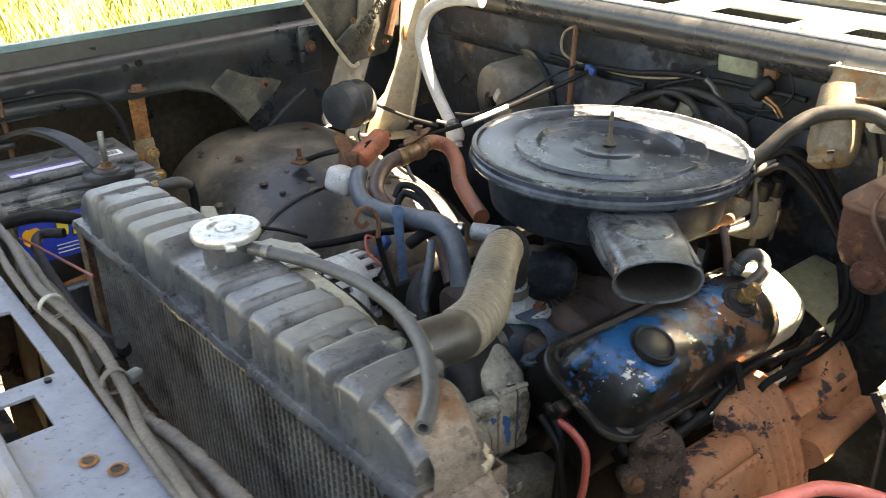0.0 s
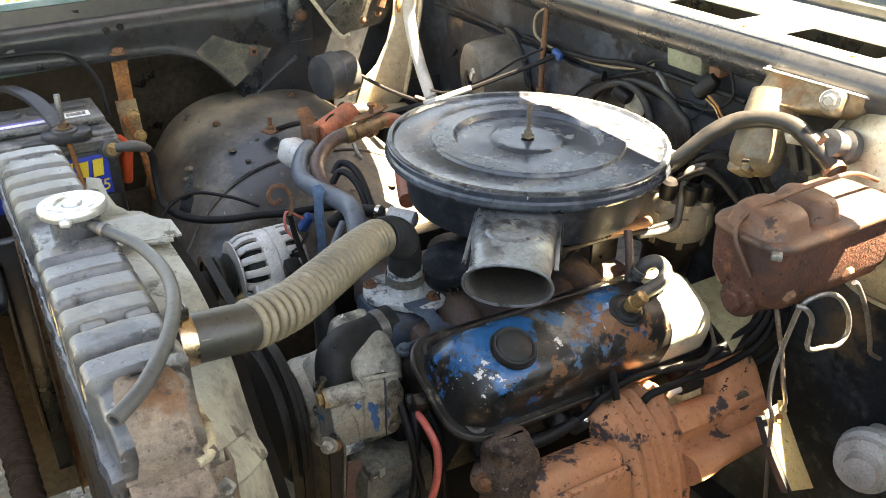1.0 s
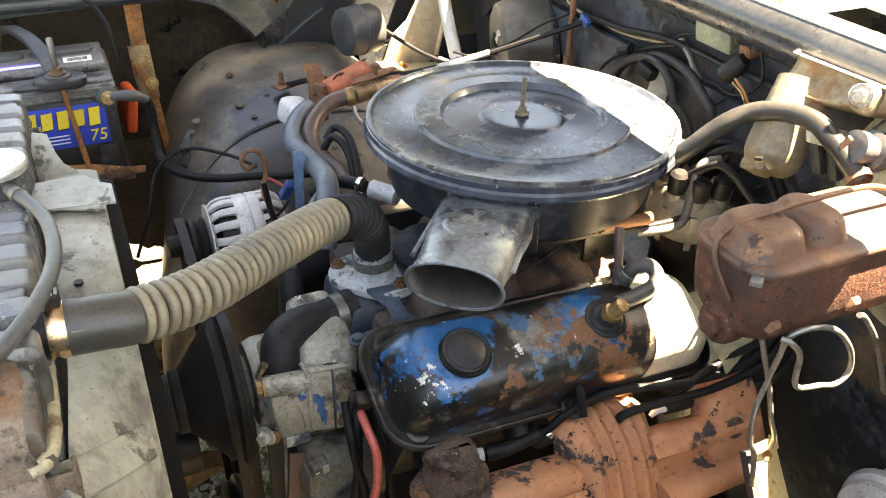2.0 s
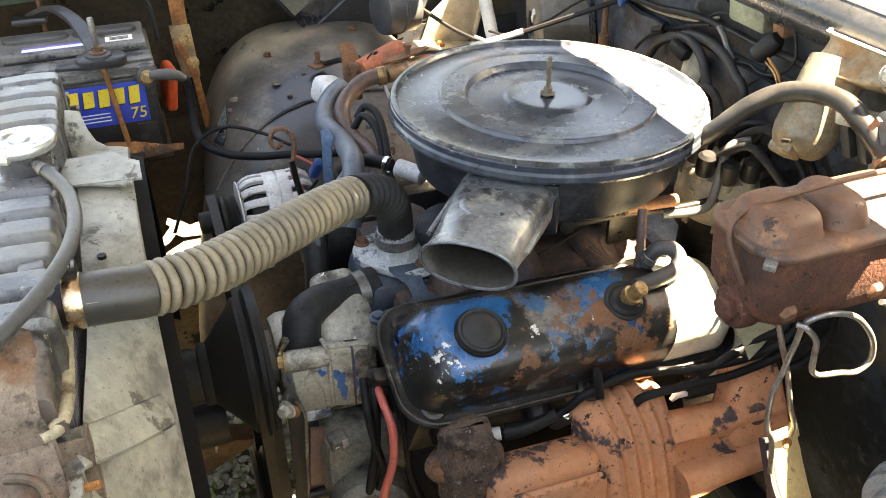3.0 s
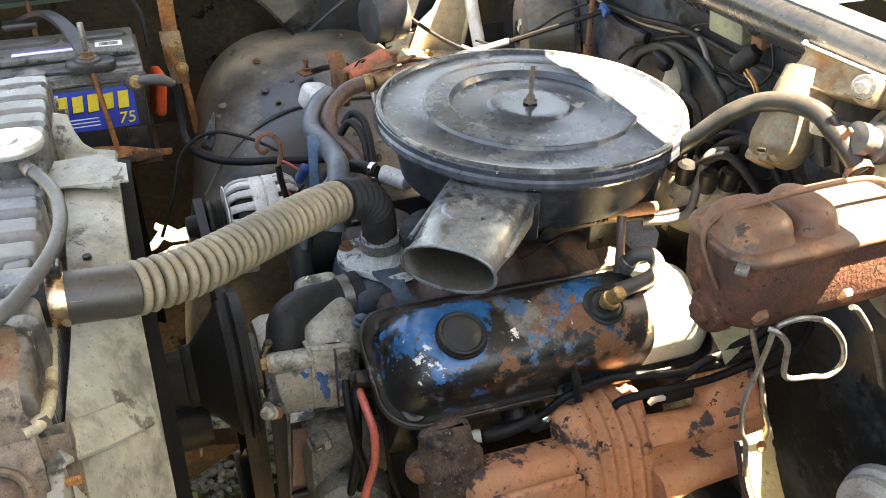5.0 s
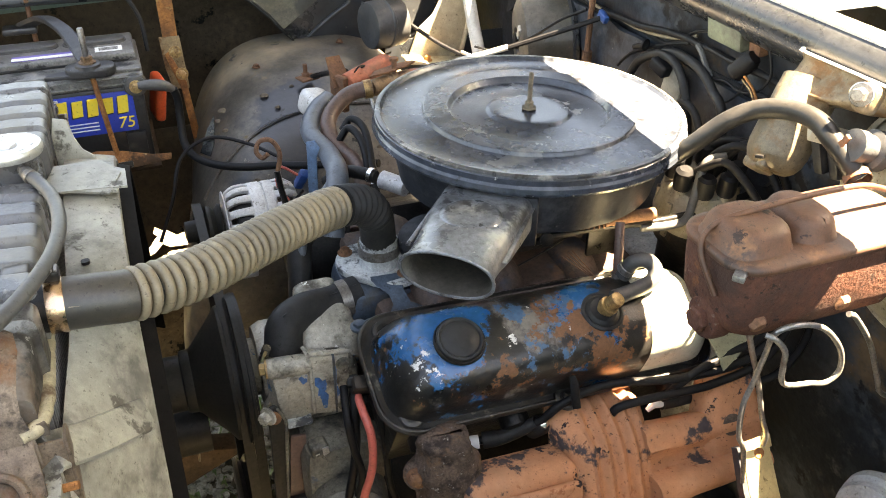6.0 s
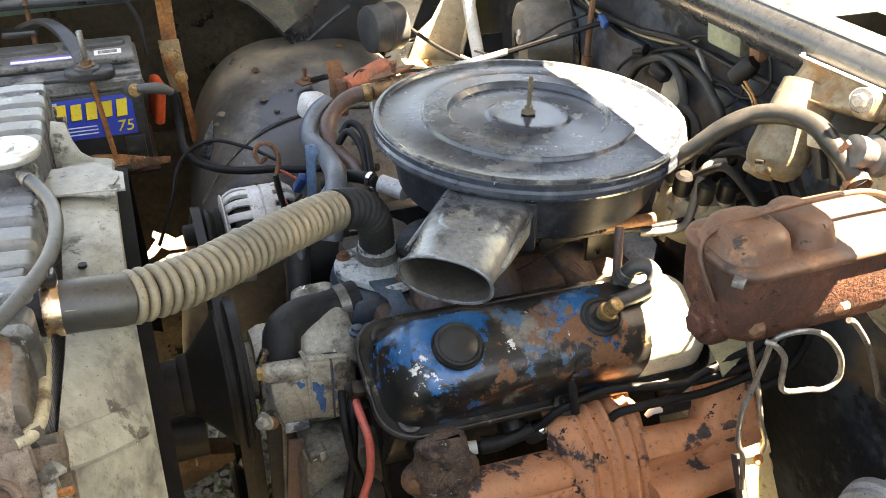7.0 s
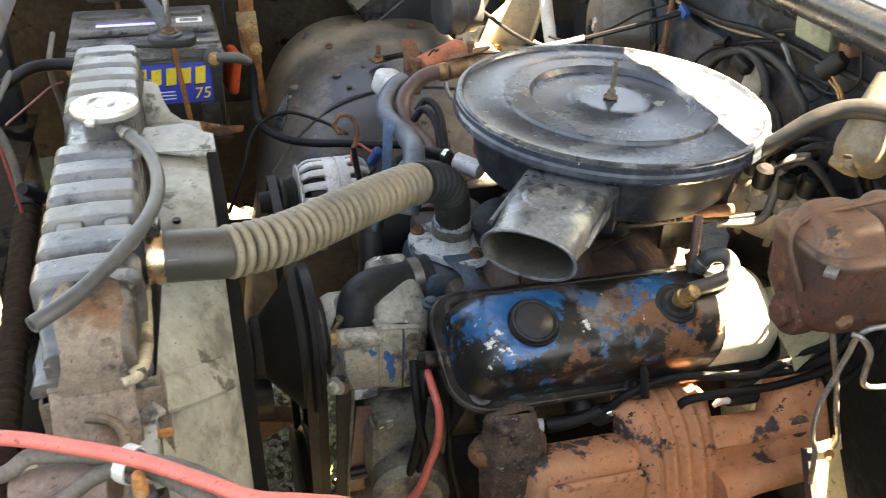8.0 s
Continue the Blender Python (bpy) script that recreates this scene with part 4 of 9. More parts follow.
    part("fold", rbox(0.060, 0.004, 0.003, basis((-0.570, -0.3525, 0.951), (0, -0.6, 0.8), (1, 0, 0)), 0.001), M["tankend"], foot, "bent fold")
    part("tab", rbox(0.012, 0.003, 0.032, basis((-0.616, -0.395, 0.905), (0, 0.8, 0.6), (1, 0, 0)), 0.001), M["bead"], foot, "pale bent tab")
    part("slot", rbox(0.012, 0.002, 0.004, basis((-0.570, -0.300, 1.0015), (0, -0.1, 0.99), (1, 0, 0)), 0.001), M["greasy"], r)
    # filler neck and cap
    neck = part("filler_neck", lathe([(0.024, 0.99), (0.0235, 1.014), (0.025, 1.016), (0.025, 1.018)], pose(-0.560, -0.012, 0), 32), M["tank"], r)
    cap = lathe([(0.026, 1.019), (0.031, 1.020), (0.0325, 1.023), (0.0325, 1.027), (0.031, 1.0295), (0.017, 1.0305), (0.0155, 1.028), (0.010, 1.028), (0.009, 1.031), (0.004, 1.032)], pose(-0.560, -0.012, 0), 48)
    for a in (70, 250):
        rbox(0.018, 0.010, 0.007, pose(-0.560, -0.012, 1.023, 0, 0, a) @ pose(0.031, 0, 0), 0.002, 2, cap)
    cp = part("cap", cap, M["capmetal"], r, "bright pressed-metal filler cap")
    for k in range(10):
        a = radians(20 + 36 * k)
        part("print_bar", rbox(0.0028, 0.0070, 0.0006, pose(-0.560 + 0.0235 * math.cos(a), -0.012 + 0.0235 * math.sin(a), 1.0302, 0, 0, 20 + 36 * k), 0), M["altal"], cp)
    part("spout", tube([(-0.548, -0.034, 1.011), (-0.540, -0.050, 1.010), (-0.534, -0.062, 1.010)], 0.006, 10, 4), M["tank"], neck)
    r.location = (-0.57, -0.042, 0.456)
    r.rotation_euler = (radians(-2.3), 0, 0)
    ot = thing("overflow_tube", (-0.53, -0.1, 1.01), "dark grey rubber overflow tube from the filler neck", "tube")
    part("hose", tube([(-0.545, -0.044, 1.018), (-0.533, -0.068, 1.018), (-0.520, -0.11, 1.020), (-0.515, -0.165, 1.023), (-0.520, -0.215, 1.026), (-0.533, -0.260, 1.029), (-0.551, -0.298, 1.030), (-0.574, -0.331, 1.028), (-0.598, -0.353, 1.026)], 0.0060, 14, 10, None, 0.6), M["rubdust"], ot)
    part("end_band", lathe([(0.0062, -0.004), (0.0070, -0.003), (0.0070, 0.003), (0.0062, 0.004)], basis((-0.541, -0.052, 1.018), (0.012, -0.026, 0.001)), 18, None, False), M["brake"], ot)


build_radiator()


def sheet_step():
    """The wedge-shaped lip that runs slantwise across the band."""
    n = Vector((0.895, -0.352, 0.272))
    u = Vector((-0.013, 0.588, 0.808))
    line = spline([(-0.5400, -0.3600, 0.9370), (-0.5357, -0.3548, 0.9349), (-0.5166, -0.3247, 0.9111), (-0.4981, -0.2943, 0.8897), (-0.4770, -0.2590, 0.8659)], 5)
    rings = []
    for k, c in enumerate(line):
        h = 0.0105 - 0.0045 * k / (len(line) - 1)
        rings.append([c + u * 0.026 - n * 0.002, c + u * 0.014 + n * h * 0.45, c + u * 0.004 + n * h * 0.92, c + n * h, c - u * 0.0025 + n * (h - 0.0015), c - u * 0.0030 + n * (h - 0.0045), c - u * 0.0005 + n * (h - 0.0055), c - u * 0.0005 - n * 0.006, c + u * 0.026 - n * 0.006])
    return loft(rings)


def build_shroud():
    s = thing("fan_shroud", (-0.50, -0.1, 0.5), "dusty cream plastic fan shroud behind the radiator", "fan shroud")
    # radiator-side edge and fan-side edge of the band; the fan side curls down round the fan
    rad = [(0.30, 0.60), (0.28, 0.75), (0.23, 0.87), (0.17, 0.93), (0.11, 0.955), (0.05, 0.964), (-0.06, 0.964), (-0.12, 0.961), (-0.17, 0.953), (-0.21, 0.945), (-0.25, 0.940), (-0.29, 0.937), (-0.325, 0.934), (-0.345, 0.926), (-0.368, 0.90), (-0.385, 0.86), (-0.398, 0.78), (-0.40, 0.60), (-0.39, 0.45)]
    fan = [(0.28, 0.60), (0.26, 0.74), (0.22, 0.86), (0.165, 0.925), (0.11, 0.950), (0.05, 0.960), (-0.06, 0.960), (-0.10, 0.954), (-0.135, 0.943), (-0.165, 0.930), (-0.185, 0.918), (-0.205, 0.893), (-0.230, 0.868), (-0.255, 0.845), (-0.283, 0.812), (-0.32, 0.76), (-0.335, 0.68), (-0.34, 0.58), (-0.335, 0.45)]
    left = spline([(0, y, z) for y, z in rad], 6)
    line = spline([(0, y, z) for y, z in fan], 6)
    rows = []
    for p, q in zip(left, line):
        e = -0.523 - 0.009 * smooth(-0.18, -0.34, p.y)
        row = [(e - 0.001, p.y, p.z - 0.012)]
        for f, up in ((0.0, 0.002), (0.14, 0.003), (0.35, 0.003), (0.6, 0.002), (0.85, 0.0005), (0.97, -0.001), (1.0, -0.006)):
            c = p.lerp(q, f)
            row.append((e + (-0.470 - e) * f, c.y, c.z + up))
        rows.append(row)
    part("band", thick(sheet(rows), 0.003), M["shroud"], s)
    # moulded step that runs slantwise across the band
    part("step", sheet_step(), M["shroud"], s)
    part("side_lip", loft([[Vector((x, y, z)) for x, z in ((-0.544, 0.905), (-0.544, 0.936), (-0.533, 0.938), (-0.533, 0.905))] for y in (-0.322, -0.335, -0.36, -0.40)]), M["shroud"], s)
    # skirt of the cream shroud, coloured near-black to stand for its shade
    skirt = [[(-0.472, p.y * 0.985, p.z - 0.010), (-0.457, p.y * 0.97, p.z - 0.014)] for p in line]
    part("skirt", thick(sheet(skirt), 0.003), M["skirt"], s, "inner skirt with shade painted in near-black")
    fin = [(-0.006, -0.006), (0.038, -0.006), (0.032, 0.004), (0.022, 0.012), (0.016, 0.026), (0.012, 0.046), (-0.002, 0.050), (-0.007, 0.03)]
    part("ear", prism([(x, y) for x, y in fin], 0.004, basis((-0.524, 0.108, 0.955), (0, -1, 0.3), (1, 0, 0)), 0.001), M["shroud"], s, "upright torn ear")
    for k, (rz, h) in enumerate(((-8, 0.006), (4, 0.011), (-14, 0.015))):
        t = prism([(-0.032, -0.045), (0.035, -0.052), (0.038, -0.01), (0.012, 0.014), (-0.032, 0.02 - 0.01 * k)], 0.0025, pose(-0.499, 0.040, 0.960 + h, 5 * k - 6, 3, rz))
        part("flap", t, M["shroud"], s, "curled loose flap")
    part("hole", lathe([(0.004, 0), (0.004, 0.003)], pose(-0.506, -0.128, 0.9602), 12), M["greasy"], s)
    part("bolt", lathe([(0.0065, 0), (0.0065, 0.009), (0.0035, 0.0092), (0.0035, 0.020), (0.003, 0.021)], basis((-0.543, -0.372, 0.930), (1, -0.1, 0.1)), 6), M["rust"], s, "rusty mounting bolt")


build_shroud()


# ---- upper hose ----
def build_upper_hose():
    h = thing("upper_radiator_hose", (-0.36, -0.14, 0.95), "tan dusty corrugated radiator hose bending down to black", "hose")
    pts = [(-0.519, -0.241, 0.995), (-0.49, -0.241, 0.993), (-0.468, -0.237, 0.989), (-0.42, -0.211, 0.979), (-0.37, -0.168, 0.968), (-0.315, -0.118, 0.955), (-0.266, -0.076, 0.942), (-0.227, -0.046, 0.924), (-0.204, -0.028, 0.895), (-0.199, -0.022, 0.862), (-0.198, -0.020, 0.834)]
    line = spline(pts, 40)
    cut1 = 78
    cut2 = 250

    part("cuff", tube(line[:cut1:6] + [line[cut1]], 0.0213, 28, 2), M["hosecuff"], h, "smooth dusty cuff")
    # black rubber core puts the shade between the rings into its colour
    core = part("bellows", tube(line[cut1:cut2 + 1:4] + [line[cut2]], 0.0166, 24, 2), M["rubber"], h, "black rubber core, groove shade in its colour")
    # each moulded ring of the bellows
    gone, goal = 0.0, 0.0045
    for p, q in zip(line[cut1:cut2], line[cut1 + 1:cut2 + 1]):
        gone += (q - p).length
        if gone > goal:
            goal += 0.0099
            ring = [(0.0160, -0.0042), (0.0190, -0.0041), (0.0213, -0.0034), (0.0226, -0.0019), (0.0231, 0.0), (0.0226, 0.0019), (0.0213, 0.0034), (0.0190, 0.0041), (0.0160, 0.0042)]
            part("ring", lathe(ring, basis(q, q - p), 28, None, False), M["hosetan"], core, "", 80)
    part("elbow", tube(line[cut2:], lambda s, f: 0.0210 + 0.0022 * math.cos(2 * math.pi * s / 0.0105) * (1 - smooth(0.45, 0.62, f)), 28, 3), M["rubber"], h, "black rubber elbow")
    seam = []
    for p in line[20:cut2:12]:
        seam.append(p + Vector((-0.009, -0.0185, 0.009)))
    part("mould_seam", tube(seam, 0.0009, 6, 4), M["hosetan"], h)
    c = thing("hose_clamp", (-0.525, -0.243, 0.98), "shiny coppery worm clamp on the radiator neck", "clamp")
    m = basis((-0.5225, -0.241, 0.9955), (1, 0.0, -0.04))
    part("band", lathe([(0.0215, -0.0058), (0.0221, -0.0066), (0.0224, -0.005), (0.0224, 0.005), (0.0221, 0.0066), (0.0215, 0.0058)], m, 40, None, False), M["copper"], c)
    part("screw_housing", rbox(0.014, 0.014, 0.010, pose(-0.5225, -0.236, 1.021), 0.002), M["greasy"], c)
    ts = bmesh.new()
    for k in range(4):
        rbox(0.0025, 0.009, 0.002, pose(-0.5277 + k * 0.0034, -0.238, 1.0265), 0.0004, 1, ts)
    part("slots", ts, M["brake"], c)
    part("neck", lathe([(0.0195, 0), (0.0195, 0.025), (0.0205, 0.027), (0.0205, 0.045)], basis((-0.560, -0.241, 0.9955), (1, 0, 0)), 28), M["greasy"], c)
    c2 = thing("hose_clamp", (-0.206, -0.02, 0.84), "dull steel clamp on the thermostat neck", "clamp")
    part("band", lathe([(0.0243, -0.006), (0.0252, -0.006), (0.0252, 0.006), (0.0243, 0.006)], pose(-0.198, -0.020, 0.846), 36, None, False), M["brake"], c2)


build_upper_hose()


# ---- air cleaner ----
def build_air_cleaner():
    a = thing("air_cleaner", (0, 0, 0.90), "round black air cleaner, chipped lid and flared intake snorkel", "air cleaner")
    tilt = pose(0, 0, 0.985, 0, 0.6, 0) @ pose(0, 0, -0.985)
    body = part("body", lathe([(0.10, 0.900), (0.148, 0.902), (0.156, 0.908), (0.162, 0.94), (0.166, 0.962), (0.172, 0.966)], tilt, 112), M["acbody"], a, "dusty black steel body")
    lid = part("lid", lathe([(0.172, 0.9665), (0.1855, 0.9675), (0.1875, 0.971), (0.1865, 0.976), (0.1845, 0.979), (0.1845, 0.985), (0.181, 0.9885), (0.1775, 0.9885), (0.1745, 0.985), (0.170, 0.984), (0.1290, 0.9846), (0.1280, 0.9850), (0.1262, 0.9888), (0.1250, 0.9894), (0.0985, 0.9902), (0.0972, 0.9897), (0.0930, 0.9838), (0.0918, 0.9832), (0.0520, 0.9836), (0.0508, 0.9840), (0.0478, 0.9862), (0.0465, 0.9867), (0.036, 0.9869), (0.006, 0.9856)], tilt, 160), M["lid"], a, "dull black lid with stepped rings, scuffed and dusty", 22)
    part("rim", lathe([(0.1835, 0.9855), (0.1832, 0.9885), (0.1805, 0.9898), (0.1780, 0.9893), (0.1772, 0.9865)], tilt, 160, None, False), M["lidrim"], lid, "worn grey raised rim")
    stud = part("stud", lathe([(0.0027, 0.98), (0.0027, 1.030), (0.002, 1.032)], tilt, 14), M["mudbrown"], a, "rusty threaded stud")
    th = bmesh.new()
    for k in range(14):
        lathe([(0.0026, 0), (0.0032, 0.0010), (0.0026, 0.0020)], tilt @ pose(0, 0, 0.998 + 0.0023 * k), 12, th)
    part("thread", th, M["mudbrown"], stud)
    part("nut", lathe([(0.0095, 0.9875), (0.0095, 0.989), (0.0058, 0.9895), (0.0058, 0.995), (0.0045, 0.996)], tilt, 6), M["mudbrown"], stud)
    # snorkel: oblong trumpet on the side of the body
    d = Vector((-0.640, -0.770, 0)).normalized()
    side = Vector((-d.y, d.x, 0))
    up = Vector((0, 0, 1))

    def ring(dist, w, h, z, sq=2.6, shear=0.0):
        out = []
        for k in range(40):
            a0 = 2 * math.pi * k / 40
            c, s_ = math.cos(a0), math.sin(a0)
            u = math.copysign(abs(c) ** (2 / sq), c) * w / 2
            v = math.copysign(abs(s_) ** (2 / sq), s_) * h / 2
            out.append(d * (dist + shear * v) + side * (u + 0.0) + up * (z + v))
        return out

    outer = [ring(0.120, 0.100, 0.050, 0.937, 5), ring(0.165, 0.098, 0.050, 0.938, 5), ring(0.20, 0.095, 0.050, 0.940, 5), ring(0.235, 0.092, 0.050, 0.942, 4.4), ring(0.265, 0.087, 0.050, 0.944, 3.2), ring(0.288, 0.085, 0.051, 0.944, 2.6, 0.16), ring(0.301, 0.089, 0.055, 0.943, 2.3, 0.24), ring(0.307, 0.093, 0.058, 0.9425, 2.2, 0.28)]
    inner = [ring(0.308, 0.091, 0.056, 0.9425, 2.2, 0.28), ring(0.300, 0.085, 0.050, 0.943, 2.3, 0.24), ring(0.275, 0.081, 0.046, 0.944, 3), ring(0.21, 0.086, 0.045, 0.940, 4)]
    sn = part("snorkel", loft(outer, None, False), M["snorkel"], a, "worn grey sheet-metal snorkel with flared mouth", 60)
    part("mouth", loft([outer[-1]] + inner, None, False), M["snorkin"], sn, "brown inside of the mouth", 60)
    lipline = ring(0.3065, 0.0925, 0.0575, 0.9425, 2.2, 0.28)
    part("mouth_rim", tube(lipline[::2] + [lipline[0]], 0.0017, 8, 3), M["snorkel"], sn, "worn rolled rim")
    part("baffle", loft([ring(0.211, 0.086, 0.045, 0.940, 4), ring(0.205, 0.086, 0.045, 0.940, 4)]), M["greasy"], sn)
    # round dimple on top, welded seam flanges at the sides
    dm = Matrix.Translation(d * 0.232 + Vector((0, 0, 0.9655)))
    part("dimple", lathe([(0.032, 0), (0.029, 0.003), (0.026, 0.0042), (0.020, 0.0035), (0.004, 0.0018)], dm, 40), M["snorkel"], sn)
    for sg in (-1, 1):
        m = basis(d * 0.205 + side * (0.0485 * sg) + Vector((0, 0, 0.950)), (0, 0, 1), d)
        part("seam_flange", rbox(0.15, 0.005, 0.0025, m, 0.001), M["snorkel"], sn)
    part("clip", rbox(0.03, 0.018, 0.060, basis(Vector((-0.075, -0.150, 0.932)), (0, 0, 1), (0.9, -0.45, 0)), 0.004), M["acbody"], body)
    # spring clips on the rim
    part("rim_tab", rbox(0.030, 0.010, 0.006, pose(0.128, -0.135, 0.981, 0, 0, 45), 0.002), M["lidrim"], lid)


build_air_cleaner()


# ---- engine block, heads and covers ----
TC = radians(25)
VU = Vector((0, -math.sin(TC), math.cos(TC)))
VL = Vector((0, -math.cos(TC), -math.sin(TC)))
VO = Vector((-0.064, -0.188, 0.7925))
AX = Vector((1, 0, -0.040)).normalized()


def vc(x, u, h):
    """A place on the valve cover: along the engine, towards the exhaust side, up from the flange."""
    return VO + AX * x + VL * u + VU * h


def build_valve_cover():
    c = thing("valve_cover", tuple(VO), "chipped blue and black valve cover with oil cap", "valve cover")
    L, W, U0 = 0.383, 0.118, 0.005

    def dense(pts, step=0.009):
        out = []
        for (xa, ua), (xb, ub) in zip(pts, pts[1:] + pts[:1]):
            k = max(1, int(math.hypot(xb - xa, ub - ua) / step))
            out += [(xa + (xb - xa) * q / k, ua + (ub - ua) * q / k) for q in range(k)]
        return out

    def outline(ix, iu, h, out=0.0):
        full = rrect(L, W, 0.034, 8)
        w, d = L - 2 * ix + 2 * out, W - 2 * iu + 2 * out
        pts = []
        for x, u in dense(full):
            pts.append((x * w / L, u * d / W))
        res = []
        for x, u in pts:
            back = smooth(-0.078, -0.040, x)
            hh = h * (0.935 + 0.065 * back) + (0.0015 * math.sin(x * 60) if h > 0.05 else 0)
            res.append(vc(x + (0.016 * (h / 0.07) ** 2 if x < 0 else 0), u + U0 + 0.007 * (h / 0.07), hh + out))
        return res

    LEVELS = ((0.0, 0.0, 0.0), (0.008, 0.0012, 0.0016), (0.022, 0.0032, 0.005), (0.036, 0.0062, 0.009), (0.048, 0.0105, 0.014), (0.057, 0.016, 0.020), (0.064, 0.0235, 0.027), (0.0685, 0.033, 0.036), (0.0710, 0.043, 0.046), (0.0720, 0.051, 0.060))
    cov = part("shell", loft([outline(ix, iu, h) for h, iu, ix in LEVELS]), M["blue"], c, "", 60)
    # pale skin over the rear end: sunlight painted in, cut along the shadow edge
    skin = loft([outline(ix, iu, h, 0.0007) for h, iu, ix in LEVELS[1:]])
    bmesh.ops.bisect_plane(skin, geom=skin.verts[:] + skin.edges[:] + skin.faces[:], plane_co=(0.031, 0, 0.80), plane_no=(1, 0, -0.06), clear_inner=True)
    part("sunlit_end", skin, M["sunpale"], cov, "pale skin painted for the sunlit end", 60)
    fl = [[vc(x, u + 0.003, h) for x, u in rrect(L + w, W + 0.004 + w, 0.040, 8)] for h, w in ((-0.004, 0.016), (-0.002, 0.021), (0.003, 0.022), (0.0055, 0.019), (0.0058, 0.016), (0.003, 0.012), (0.002, 0.002))]
    part("flange", loft(fl), M["flange"], c, "greasy rolled flange")
    part("gasket", loft([[vc(x, u + 0.003, h) for x, u in rrect(L + 0.012, W + 0.012, 0.036, 6)] for h in (-0.008, -0.0042)]), M["greasy"], c)
    for x, u in ((-0.169, 0.054), (-0.169, -0.046), (0.165, 0.055), (0.0, 0.073)):
        m = basis(vc(x, u, 0.003), VU)
        part("bolt_boss", lathe([(0.014, 0), (0.0125, 0.003), (0.010, 0.004)], m, 20), M["flange"], c)
        part("bolt", hexbolt(m @ pose(0, 0, 0.003), 0.0055, 0.006), M["greasy"], c)
    seat = basis(vc(-0.1135, 0.0115, 0.0665), VU)
    cap = part("oil_cap", lathe([(0.0215, 0), (0.0240, 0.001), (0.0248, 0.004), (0.0240, 0.0070), (0.0222, 0.0082), (0.0208, 0.0074), (0.0200, 0.0058), (0.0190, 0.0062), (0.0175, 0.0074), (0.003, 0.0080)], seat, 44), M["rubber"], c, "black rubber push-in oil cap")
    part("seal", lathe([(0.024, 0), (0.0272, 0.0005), (0.0264, 0.003), (0.024, 0.003)], seat, 44), M["greasy"], cap)
    g = part("grommet", lathe([(0.021, 0), (0.0230, 0.001), (0.0232, 0.003), (0.0205, 0.0045), (0.0185, 0.0035), (0.0172, 0.0055), (0.0145, 0.0070), (0.011, 0.006), (0.008, 0.007)], basis(vc(0.0475, 0.0135, 0.0715), VU), 36), M["rubber"], c, "black rubber grommet")
    pv = basis(vc(0.0475, 0.0135, 0.0755), VU * 0.95 + AX * 0.25 + VL * 0.1)
    part("breather_valve", lathe([(0.008, 0), (0.008, 0.006), (0.0105, 0.0065), (0.0105, 0.013), (0.008, 0.0135), (0.008, 0.028), (0.006, 0.029)], pv, 12), M["brass"], g, "stained brass breather valve")
    return cov


M["flange"] = mat("greasy_edge_steel", (0.022, 0.020, 0.018), 0.42, 0.0, 0.4, 25, [((0.19, 0.165, 0.13), 30, 0.58, 0.64, 0.5), ((0.012, 0.012, 0.012), 34, 0.54, 0.58, 0.35), ((0.02, 0.08, 0.2), 16, 0.64, 0.66, 0.4)], 0.15)
build_valve_cover()
bh = thing("breather_hose", (0.03, -0.22, 0.86), "short grey breather hose bent back towards the intake", "hose")
part("tube", tube([(0.0, -0.224, 0.860), (0.0127, -0.223, 0.8605), (0.0328, -0.222, 0.8635), (0.050, -0.219, 0.868), (0.056, -0.213, 0.877), (0.050, -0.204, 0.884), (0.038, -0.197, 0.880), (0.031, -0.191, 0.860)], 0.0085, 14, 10), M["rubdust"], bh)
part("end_ridge", lathe([(0.0095, -0.004), (0.0104, -0.003), (0.0104, 0.003), (0.0095, 0.004)], basis((0.0335, -0.193, 0.870), (-0.35, 0.3, -0.9)), 16, None, False), M["brake"], bh)


